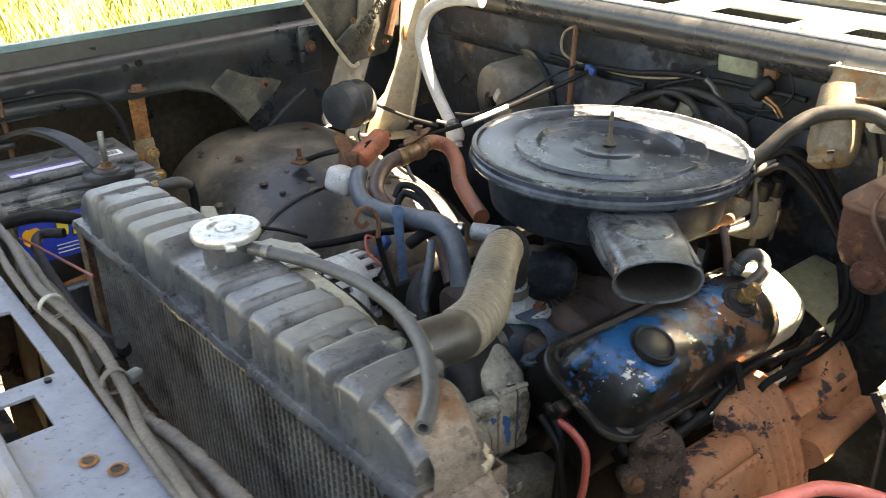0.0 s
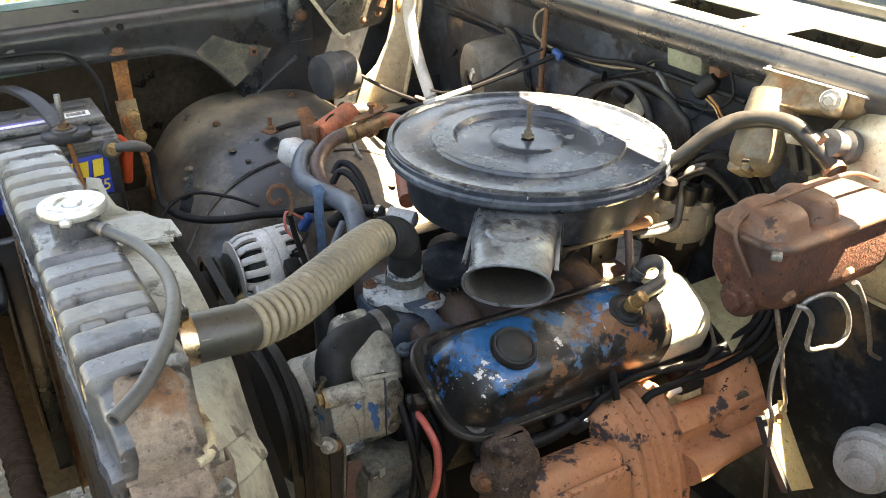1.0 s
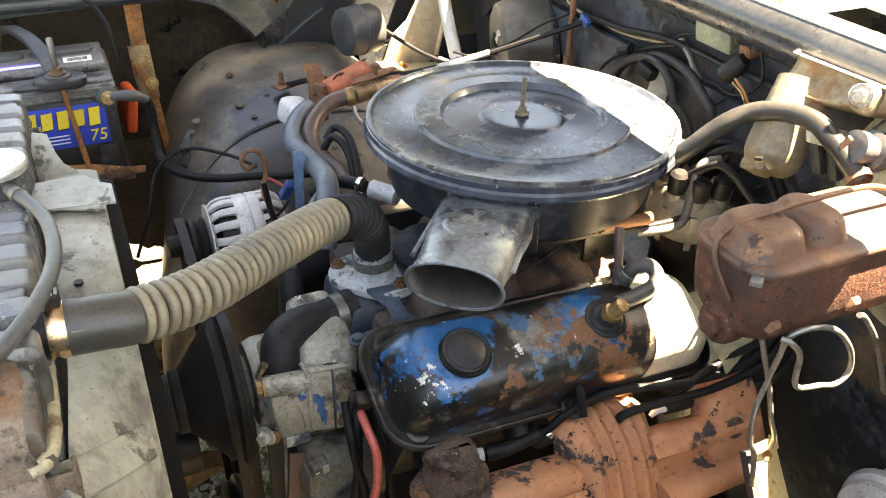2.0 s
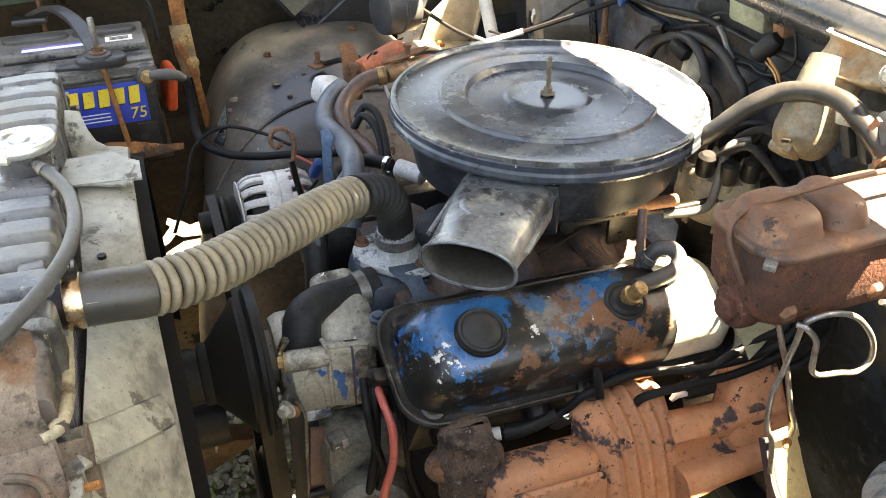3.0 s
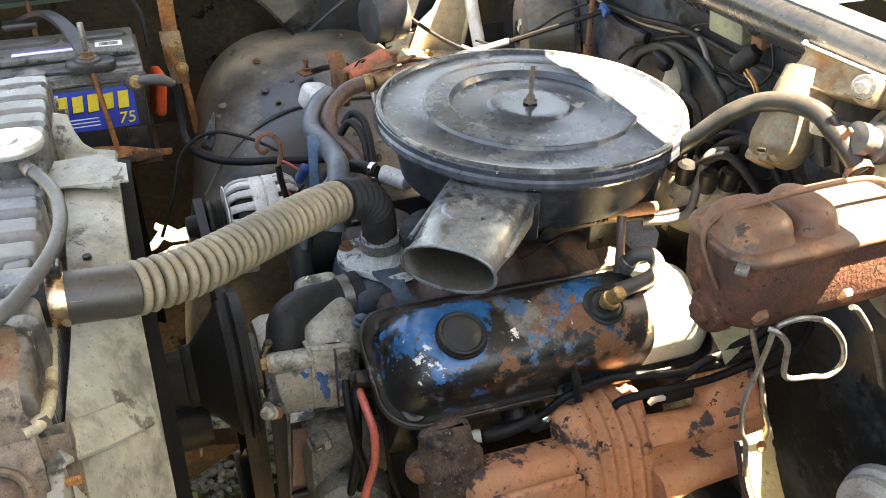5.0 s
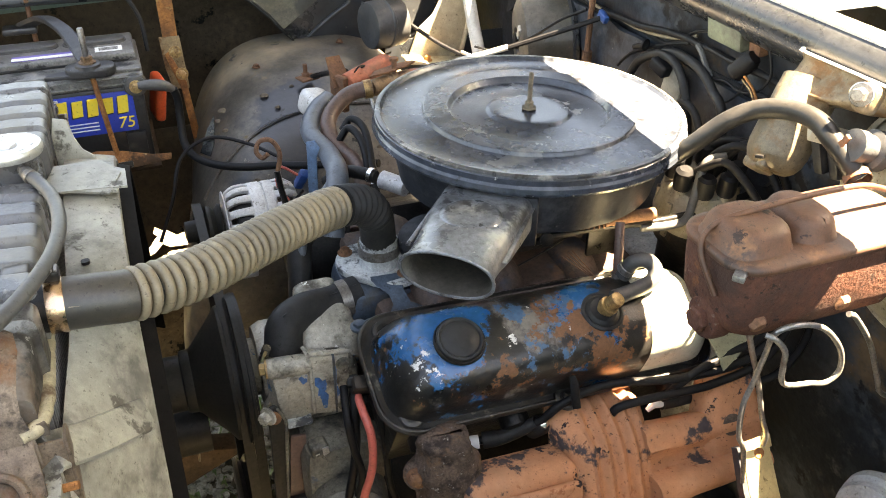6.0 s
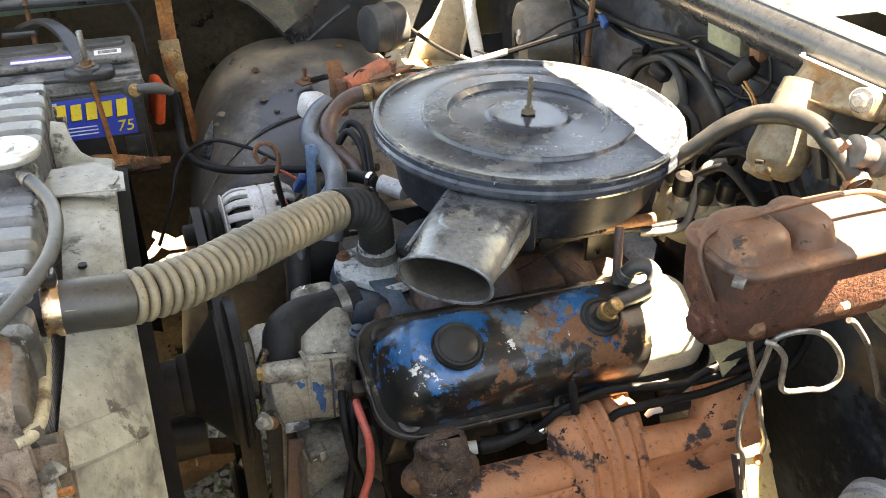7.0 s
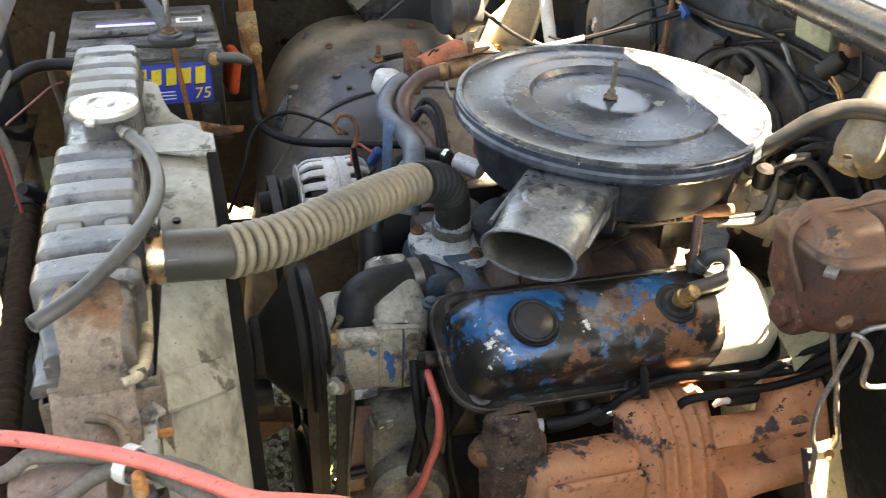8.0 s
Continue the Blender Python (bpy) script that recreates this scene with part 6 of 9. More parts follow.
def build_alternator():
    a = thing("alternator", (-0.31, 0.2, 0.72), "chalky aluminium alternator with slotted end frames", "alternator")
    o = Vector((-0.340, 0.203, 0.783))
    m = basis(o, (1, 0, 0)) @ Matrix.Diagonal((0.85, 0.85, 0.88, 1))
    part("stator", lathe([(0.03, -0.003), (0.050, 0.002), (0.0535, 0.010), (0.0535, 0.084), (0.045, 0.090), (0.03, 0.092)], m, 40), M["greasy"], a, "dark windings inside")
    part("centre_band", lathe([(0.0590, 0.027), (0.0620, 0.028), (0.0630, 0.030), (0.0630, 0.046), (0.0615, 0.0468), (0.0600, 0.0472), (0.0600, 0.0488), (0.0615, 0.0492), (0.0628, 0.050), (0.0628, 0.064), (0.0615, 0.066), (0.0590, 0.067)], m, 72), M["altal"], a)
    # end frames: a hub ring, a rim ring and broad cast spokes with slots between them
    for x0, x1, nm in ((0.030, -0.012, "front_frame"), (0.064, 0.102, "rear_frame")):
        s_ = 1 if x1 < x0 else -1
        fr = part(nm, lathe([(0.012, x1 - 0.002 * s_), (0.026, x1 - 0.003 * s_), (0.030, x1 - 0.001 * s_), (0.040, x1), (0.045, x1 + 0.002 * s_), (0.046, x1 + 0.005 * s_), (0.040, x1 + 0.006 * s_)], m, 48), M["altal"], a)
        for k in range(16):
            q = Matrix.Rotation(2 * math.pi * k / 16, 4, "Z")
            rows_ = ((0.0600, x0, 0.0075), (0.0612, x0 - 0.010 * s_, 0.0066), (0.0605, x0 - 0.022 * s_, 0.0062), (0.0575, x1 + 0.012 * s_, 0.0062), (0.0520, x1 + 0.004 * s_, 0.0064), (0.0440, x1 + 0.001 * s_, 0.0070))
            rings = [[m @ q @ Vector((r_ + dr, dw * w_, h_)) for dr, dw in ((-0.006, -0.85), (0.0, -1.0), (0.0018, -0.6), (0.0018, 0.6), (0.0, 1.0), (-0.006, 0.85))] for r_, h_, w_ in rows_]
            part("fin", loft(rings), M["altal"], fr)
    for ang in (205, 330):
        q = m @ Matrix.Rotation(radians(ang), 4, "Z")
        part("through_boss", lathe([(0.008, -0.012), (0.008, 0.10)], q @ pose(0.0600, 0, 0), 14), M["altal"], a)
        part("through_bolt", lathe([(0.0055, -0.018), (0.0055, -0.012)], q @ pose(0.0600, 0, 0), 6), M["brake"], a)
    part("lug", rbox(0.036, 0.030, 0.030, pose(-0.325, 0.146, 0.770, 20, 0, 0), 0.007, 3), M["altal"], a)
    part("lug_ear", lathe([(0.015, -0.012), (0.016, -0.010), (0.016, 0.010), (0.015, 0.012)], basis((-0.335, 0.150, 0.745), (1, 0, 0)), 24), M["altal"], a)
    part("terminal_block", rbox(0.022, 0.024, 0.026, pose(-0.285, 0.146, 0.800, 30, 0, 0), 0.004), M["greasy"], a)
    part("pulley", lathe([(0.012, -0.015), (0.036, -0.017), (0.038, -0.021), (0.030, -0.028), (0.037, -0.035), (0.037, -0.040), (0.030, -0.044), (0.036, -0.050), (0.030, -0.054), (0.018, -0.056), (0.017, -0.074), (0.010, -0.076)], m, 40), M["belt"], a)
    fan = bmesh.new()
    lathe([(0.02, -0.011), (0.056, -0.011), (0.056, -0.013), (0.02, -0.013)], m, 40, fan)
    part("cooling_fan", fan, M["altal"], a)


build_alternator()


# ---- exhaust manifold ----
def build_manifold():
    e = thing("exhaust_manifold", (-0.03, -0.3, 0.66), "flaking orange cast exhaust manifold with rusted outlet", "exhaust manifold")
    tl = -16
    # flat-faced logs either side of the collector
    for nm, cx, w, ly, lz in (("front_log", -0.135, 0.130, -0.297, 0.667),):
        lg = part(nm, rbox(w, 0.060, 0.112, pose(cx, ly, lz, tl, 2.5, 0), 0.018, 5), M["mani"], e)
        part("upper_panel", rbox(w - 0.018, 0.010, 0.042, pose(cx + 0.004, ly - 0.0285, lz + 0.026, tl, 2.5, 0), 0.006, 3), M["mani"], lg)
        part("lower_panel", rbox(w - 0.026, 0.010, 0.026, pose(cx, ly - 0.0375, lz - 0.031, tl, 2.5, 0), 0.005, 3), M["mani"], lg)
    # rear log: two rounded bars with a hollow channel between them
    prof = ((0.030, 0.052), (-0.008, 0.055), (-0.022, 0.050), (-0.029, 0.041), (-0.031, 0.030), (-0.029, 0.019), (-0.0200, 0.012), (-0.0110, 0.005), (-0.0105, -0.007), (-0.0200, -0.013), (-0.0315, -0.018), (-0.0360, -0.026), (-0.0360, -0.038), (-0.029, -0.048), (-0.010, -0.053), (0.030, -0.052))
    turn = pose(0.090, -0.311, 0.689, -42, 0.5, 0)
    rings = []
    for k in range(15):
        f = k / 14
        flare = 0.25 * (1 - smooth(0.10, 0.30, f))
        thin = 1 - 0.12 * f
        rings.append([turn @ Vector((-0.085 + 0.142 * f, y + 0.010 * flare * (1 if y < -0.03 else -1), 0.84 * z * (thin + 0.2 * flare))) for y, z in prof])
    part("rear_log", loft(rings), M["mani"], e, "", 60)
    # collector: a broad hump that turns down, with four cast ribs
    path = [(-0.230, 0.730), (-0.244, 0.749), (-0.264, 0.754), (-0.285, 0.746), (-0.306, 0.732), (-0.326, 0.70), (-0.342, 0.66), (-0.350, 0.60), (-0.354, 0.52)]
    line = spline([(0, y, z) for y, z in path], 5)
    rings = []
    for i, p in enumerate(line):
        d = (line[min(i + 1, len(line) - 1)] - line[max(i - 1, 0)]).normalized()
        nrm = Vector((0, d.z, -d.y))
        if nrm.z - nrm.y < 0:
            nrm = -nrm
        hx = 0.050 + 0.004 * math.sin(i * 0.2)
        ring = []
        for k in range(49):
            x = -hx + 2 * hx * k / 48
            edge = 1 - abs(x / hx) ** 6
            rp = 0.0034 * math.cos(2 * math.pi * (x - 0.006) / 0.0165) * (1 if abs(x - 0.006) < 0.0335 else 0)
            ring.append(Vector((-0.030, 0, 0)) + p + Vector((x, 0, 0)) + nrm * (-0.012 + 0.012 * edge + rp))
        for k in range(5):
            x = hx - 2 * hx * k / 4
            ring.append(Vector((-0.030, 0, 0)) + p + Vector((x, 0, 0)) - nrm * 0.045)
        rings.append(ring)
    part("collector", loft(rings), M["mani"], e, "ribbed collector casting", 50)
    up = Vector((0.10, 0.42, 0.90))
    rings = [[basis(c, up, (1, 0, 0)) @ Vector((x, y, 0)) for x, y in rrect(w, d, 0.015, 6)] for c, w, d in (((0.122, -0.318, 0.650), 0.078, 0.050), ((0.120, -0.306, 0.690), 0.080, 0.052), ((0.121, -0.294, 0.718), 0.074, 0.050), ((0.124, -0.282, 0.742), 0.066, 0.046), ((0.126, -0.274, 0.757), 0.060, 0.038), ((0.127, -0.270, 0.764), 0.046, 0.024))]
    port = part("rear_port", loft(rings), M["mani"], e, "", 60)
    # dark scaly disc stands in for the depth of a hole
    part("hole_disc", lathe([(0.0125, -0.004), (0.0125, 0.0002), (0.011, 0.0008), (0.001, 0.0010)], basis((0.112, -0.3185, 0.724), (0, -0.90, 0.43)), 20), M["manid"], port, "dark disc drawn for the hole in the port")
    # outlet: one lumpy casting with thick scale, its bolt ear towards the pump
    fl = loft([[basis((-0.200, -0.268, 0.0), (0, 0, 1)) @ Vector((x + sx, y, z)) for x, y in rrect(w, d, 0.018, 8)] for w, d, z, sx in ((0.060, 0.040, 0.560, 0.0), (0.074, 0.050, 0.60, 0.004), (0.080, 0.056, 0.66, 0.006), (0.070, 0.054, 0.69, 0.0), (0.064, 0.052, 0.725, -0.004), (0.058, 0.050, 0.755, -0.008), (0.052, 0.044, 0.768, -0.008), (0.036, 0.030, 0.774, -0.008))])
    bmesh.ops.subdivide_edges(fl, edges=fl.edges[:], cuts=2, use_grid_fill=True)
    for v in fl.verts:
        v.co += Vector((1, 1, 0.6)) * (0.007 * noise.noise(v.co * 34) + 0.0025 * noise.noise(v.co * 120))
    fo = part("outlet_flange", fl, M["manid"], e, "scaled purple-brown rusted casting", 70)
    lump = rbox(0.100, 0.040, 0.050, pose(-0.150, -0.312, 0.650, -16, 10, 0), 0.018, 5)
    bmesh.ops.subdivide_edges(lump, edges=lump.edges[:], cuts=3, use_grid_fill=True)
    for v in lump.verts:
        v.co += Vector((1, 1, 1)) * (0.006 * noise.noise(v.co * 40) + 0.002 * noise.noise(v.co * 130))
    part("rust_skin", lump, M["manid"], fo, "", 70)
    part("bolt_ear", lathe([(0.015, -0.030), (0.017, -0.006), (0.016, 0.0), (0.012, 0.002)], basis((-0.237, -0.266, 0.722), (-0.55, -0.75, 0.35)), 20), M["manid"], fo)
    part("bolt", hexbolt(basis((-0.238, -0.268, 0.7225), (-0.55, -0.75, 0.35)), 0.0075, 0.008), M["rustdk"], fo)
    s = thing("heat_shield", (0.16, -0.25, 0.77), "pale yellow-green curved metal shield behind the valve cover", "heat shield")
    rows = [[(0.105 + 0.016 * k, -0.195 - 0.112 * math.sin(j / 11.5 * 1.6 * (1 - 0.092 * k)), 0.822 - 0.064 * (j / 11.5 * (1 - 0.092 * k)) ** 1.5) for k in range(9)] for j in range(9)]
    part("shell", thick(sheet(rows), 0.002), M["shield"], s)
    tr = thing("steering_column", (0.3, -0.36, 0.6), "stained cast steering coupling below the booster", "steering column")
    ax = basis((0.222, -0.428, 0.648), (0.62, 0.20, -0.10))
    part("coupler", lathe([(0.010, -0.02), (0.020, -0.018), (0.022, 0.0), (0.036, 0.002), (0.038, 0.010), (0.036, 0.014), (0.030, 0.018), (0.040, 0.022), (0.041, 0.034), (0.030, 0.038), (0.022, 0.06), (0.022, 0.20)], ax, 32), M["altal"], tr)
    part("bolt", hexbolt(basis((0.237, -0.465, 0.663), (0, -1, 0.4)), 0.008, 0.008), M["brake"], tr)


build_manifold()


# ---- battery corner ----
M["rusttray"] = mat("flaking_rusty_tray", (0.24, 0.105, 0.042), 0.8, 0, 0.35, 25, [((0.06, 0.035, 0.022), 16, 0.53, 0.60, 0.9), ((0.40, 0.29, 0.17), 30, 0.60, 0.66, 0.8)], 0.4, spec=0.25)
M["rustpale"] = mat("pale_rusted_zinc", (0.27, 0.19, 0.11), 0.7, 0.2, 0.3, 25, [((0.16, 0.075, 0.035), 20, 0.52, 0.62, 0.9), ((0.07, 0.045, 0.03), 30, 0.58, 0.64, 0.9)], 0.35, spec=0.3)
M["holdown"] = mat("worn_black_plastic", (0.030, 0.030, 0.032), 0.42, 0, 0.3, 20, [((0.10, 0.095, 0.085), 14, 0.55, 0.70, 0.6)], 0.08)


def build_battery():
    b = thing("battery", (-0.535, 0.615, 0.712), "black car battery with a blue printed label, dusty top", "battery")
    part("case", rbox(0.228, 0.172, 0.133, pose(-0.535, 0.615, 0.8115), 0.006), M["batt"], b)
    for x in (-0.628, -0.445):
        part("corner_step", rbox(0.030, 0.006, 0.05, pose(x, 0.5275, 0.775), 0.002), M["batt"], b)
    lid = part("lid", rbox(0.236, 0.180, 0.020, pose(-0.535, 0.615, 0.888), 0.004), M["batlid"], b, "dusty grey moulded lid")
    part("raised_deck", rbox(0.226, 0.110, 0.016, pose(-0.535, 0.640, 0.9055), 0.004), M["batlid"], lid)
    for x in (-0.588, -0.482):
        part("cell_cap", prism(rrect(0.095, 0.030, 0.014, 6), 0.006, pose(x, 0.655, 0.913), 0.0015), M["rubdust"], lid)
    for x in (-0.588, -0.482):
        part("cap_rim", loft([[Vector((x + px * g, 0.655 + py * g, zz)) for px, py in rrect(0.101, 0.036, 0.017, 6)] for g, zz in ((1.0, 0.9130), (0.985, 0.9155), (0.955, 0.9155), (0.94, 0.9135))], None, False), M["rubdust"], lid, "worn grey rim round the cell cap")
    for yy, zz in ((0.5245, 0.8940), (0.5240, 0.8840)):
        part("lid_ridge", rbox(0.232, 0.004, 0.0035, pose(-0.535, yy, zz), 0.0012), M["batlid"], lid)
    part("front_ledge", rbox(0.232, 0.040, 0.006, pose(-0.535, 0.556, 0.9005), 0.002), M["batlid"], lid)
    part("ledge_gap", rbox(0.200, 0.003, 0.003, pose(-0.535, 0.5815, 0.9035), 0), M["batt"], lid)
    part("top_label", rbox(0.105, 0.022, 0.0012, pose(-0.555, 0.606, 0.9142), 0), M["lilac"], lid, "faded lilac strip label")
    part("top_label_band", rbox(0.104, 0.010, 0.0012, pose(-0.555, 0.600, 0.9152), 0), M["white"], lid)
    part("side_label", rbox(0.042, 0.022, 0.0012, pose(-0.462, 0.612, 0.9142), 0), M["white"], lid, "small white printed sticker")
    bars = bmesh.new()
    for k in range(3):
        rbox(0.030, 0.0016, 0.0008, pose(-0.462, 0.606 + 0.005 * k, 0.9152), 0, 1, bars)
    part("print", bars, M["batlid"], lid)
    y = 0.5285
    lab = part("front_label", rbox(0.190, 0.0016, 0.068, pose(-0.534, y, 0.837), 0.0006), M["label"], b, "blue label with yellow block print")
    for k in range(6):
        x = -0.570 + 0.0228 * k
        poly = [(-0.0095, -0.0135), (0.0065, -0.0125), (0.0095, 0.0135), (-0.0065, 0.0125)]
        put = Matrix(((1, 0, 0, x), (0, 0, -1, y - 0.0008), (0, 1, 0, 0.850), (0, 0, 0, 1)))
        part("word_bar", prism([(px, pz * (1.1 if k % 2 else 1.0)) for px, pz in poly], 0.0012, put), M["yellow"], lab)
        part("bar_shadow", prism([(px - 0.0018, pz * (1.1 if k % 2 else 1.0) - 0.0022) for px, pz in poly], 0.0006, put), M["batt"], lab)
    emb = prism([(-0.013, -0.006), (-0.008, -0.013), (0.008, -0.013), (0.013, -0.006), (0.013, 0.008), (0.008, 0.013), (-0.008, 0.013), (-0.013, 0.008)], 0.001, Matrix(((1, 0, 0, -0.612), (0, 0, -1, y - 0.0008), (0, 1, 0, 0.846), (0, 0, 0, 1))))
    part("emblem", emb, M["orange"], lab, "orange emblem shape")
    lines = bmesh.new()
    for k in range(3):
        rbox(0.085, 0.0008, 0.0016, pose(-0.540, y - 0.0012, 0.824 - 0.006 * k), 0, 1, lines)
    rbox(0.020, 0.0008, 0.004, pose(-0.560, y - 0.0012, 0.8665), 0, 1, lines)
    part("small_print", lines, M["white"], lab)
    cu = bpy.data.curves.new("number", "FONT")
    cu.body, cu.size, cu.align_x, cu.extrude, cu.shear = "75", 0.027, "CENTER", 0.0005, 0.15
    cu.materials.append(M["yellow"])
    ob = new("number", cu)
    ob.parent = lab
    ob.matrix_basis = Matrix.Translation(-BASE[lab.name]) @ pose(-0.456, y - 0.0016, 0.810, 90, 0, 0)
    # side terminal with its cable end
    t = part("terminal", lathe([(0.016, -0.006), (0.019, 0.0), (0.019, 0.004), (0.0155, 0.006), (0.0165, 0.010), (0.0155, 0.014), (0.011, 0.0155)], basis((-0.432, 0.528, 0.880), (0.05, -1, 0.1)), 28), M["rubdust"], b, "round side terminal with rubber boot")
    part("terminal_bolt", hexbolt(basis((-0.4315, 0.512, 0.8815), (0.05, -1, 0.1)), 0.007, 0.008), M["brass"], t)
    part("far_post", lathe([(0.012, 0), (0.011, 0.02)], basis((-0.64, 0.530, 0.875), (-0.2, -1, 0)), 16), M["brass"], b)

    h = thing("battery_hold_down", (-0.50, 0.6, 0.72), "grey plastic strap and rusty rods over the battery", "hold-down")
    band = spline([(-0.588, 0.716, 0.934), (-0.572, 0.700, 0.944), (-0.548, 0.665, 0.957), (-0.522, 0.610, 0.953), (-0.506, 0.565, 0.938), (-0.496, 0.532, 0.922)], 6)
    part("strap", loft([[c + Vector((-0.012, 0.004, -0.004)), c + Vector((-0.012, 0.004, 0.003)), c + Vector((-0.009, 0.003, 0.005)), c + Vector((0.009, -0.003, 0.005)), c + Vector((0.012, -0.004, 0.003)), c + Vector((0.012, -0.004, -0.004))] for c in band]), M["holdown"], h, "bent flat black plastic strap")
    ft = part("foot", prism(rrect(0.074, 0.040, 0.018, 8), 0.016, pose(-0.492, 0.524, 0.9045, 0, 0, -6), 0.004, None, 3), M["holdown"], h, "thick rounded plastic clamp foot")
    part("foot_boss", lathe([(0.020, 0.918), (0.019, 0.924), (0.015, 0.926)], pose(-0.4945, 0.522, 0), 24), M["holdown"], ft)
    part("foot_wing", prism([(-0.070, -0.010), (-0.030, -0.014), (-0.030, 0.012), (-0.064, 0.006)], 0.007, pose(-0.490, 0.524, 0.905), 0.002), M["holdown"], ft)
    part("far_foot", rbox(0.055, 0.03, 0.012, pose(-0.595, 0.718, 0.928), 0.004), M["holdown"], h)
    part("rod", tube([(-0.495, 0.520, 0.976), (-0.494, 0.520, 0.93), (-0.487, 0.514, 0.85), (-0.479, 0.508, 0.765)], 0.0042, 10, 4), M["rust"], h, "orange rusty threaded rod")
    part("nut", hexbolt(pose(-0.4945, 0.520, 0.925), 0.0085, 0.012), M["brassdk"], h)
    part("stud_top", lathe([(0.0048, 0), (0.0048, 0.046), (0.004, 0.048)], pose(-0.4948, 0.520, 0.932), 12), M["brake"], h)
    part("far_rod", tube([(-0.575, 0.715, 1.00), (-0.575, 0.715, 0.93), (-0.575, 0.716, 0.72)], 0.0042, 10, 3), M["rustdk"], h)

    t = thing("battery_tray", (-0.53, 0.6, 0.73), "rusty orange steel battery tray with turned-up edge", "battery tray")
    # pan and legs use a darker brown: tray shade and dirt in one colour
    part("pan", rbox(0.245, 0.20, 0.005, pose(-0.537, 0.605, 0.7420), 0.001), M["armsteel"], t)
    part("front_edge", prism([(-0.125, 0.004), (-0.02, 0.0), (0.102, 0.010), (0.104, 0.020), (0.075, 0.022), (0.03, 0.034), (-0.01, 0.039), (-0.05, 0.034), (-0.125, 0.026)], 0.004, basis((-0.500, 0.494, 0.747), (0.0, -0.8, 0.5), (1, 0, 0)), 0.001), M["rusttray"], t)
    part("slot", rbox(0.024, 0.006, 0.010, pose(-0.470, 0.484, 0.764, -30, 0, 0), 0.001), M["greasy"], t)
    for x in (-0.62, -0.50):
        part("leg", rbox(0.03, 0.12, 0.30, pose(x, 0.66, 0.585, 20, 0, 0), 0.004), M["armsteel"], t)
    s = thing("battery_brace", (-0.36, 0.735, 0.72), "rusty flat brace bolted from fender down to the tray", "brace")
    part("upper_bar", prism([(-0.0125, 0.10), (0.0125, 0.10), (0.014, 0.235), (-0.014, 0.235)], 0.004, basis((-0.357, 0.735, 0.738), (-0.1, -1, 0.05), (1, -0.1, 0)), 0.001), M["rust"], s)
    hang = basis((-0.352, 0.728, 0.758), (-0.1, -1, 0.1), (1, -0.1, 0.06))
    low = part("bolted_plate", prism([(-0.012, 0.030), (0.017, 0.028), (0.018, 0.125), (-0.018, 0.127), (-0.018, 0.070)], 0.004, hang, 0.001), M["rustpale"], s, "pale rusty bolted plate")
    part("lower_bar", prism([(0.004, -0.07), (0.018, -0.07), (0.014, 0.040), (-0.006, 0.100), (-0.014, 0.095), (0.002, 0.030)], 0.004, hang @ pose(0, 0, 0.004), 0.001), M["rust"], s)
    for x, z in ((-0.353, 0.862), (-0.347, 0.820)):
        part("bolt", hexbolt(basis((x, 0.715, z), (-0.1, -1, 0.1)), 0.0075, 0.008), M["brass"], low)
    part("top_bolt", hexbolt(pose(-0.358, 0.728, 0.972), 0.010, 0.010), M["rustdk"], s)
    r = thing("red_cover", (-0.385, 0.60, 0.80), "red plastic cover tucked beside the battery", "cover")
    part("shell", rbox(0.018, 0.06, 0.075, pose(-0.398, 0.640, 0.812, 0, 10, 8), 0.007, 3), M["redpl"], r)
    c = thing("battery_cable", (-0.36, 0.55, 0.7), "heavy black battery cable with grey crimped end", "cable")
    part("lug", tube([(-0.428, 0.508, 0.884), (-0.412, 0.506, 0.884), (-0.392, 0.508, 0.880), (-0.376, 0.512, 0.870)], lambda s_, f: 0.0060 + 0.003 * math.sin(math.pi * f), 14, 8), M["rubdust"], c)
    part("core", tube([(-0.376, 0.512, 0.870), (-0.372, 0.515, 0.852), (-0.373, 0.510, 0.82), (-0.374, 0.490, 0.785), (-0.362, 0.458, 0.772), (-0.332, 0.425, 0.768), (-0.29, 0.402, 0.768), (-0.25, 0.385, 0.772), (-0.204, 0.362, 0.775), (-0.15, 0.34, 0.78), (-0.10, 0.30, 0.79)], 0.0065, 12, 8), M["blkwire"], c)
    wire("thin_wire", [(-0.44, 0.40, 0.66), (-0.41, 0.42, 0.72), (-0.385, 0.455, 0.775), (-0.335, 0.462, 0.800), (-0.28, 0.435, 0.793), (-0.24, 0.40, 0.780)], 0.003, M["blkwire"], "thin dark wire draped over the wheel house")
    wire("vent_tube", [(-0.70, 0.72, 0.93), (-0.62, 0.715, 0.985), (-0.52, 0.718, 0.995), (-0.44, 0.715, 0.985), (-0.405, 0.70, 0.94), (-0.40, 0.68, 0.88)], 0.004, M["blkwire"], "thin black tube looped over the battery", "tube")


build_battery()


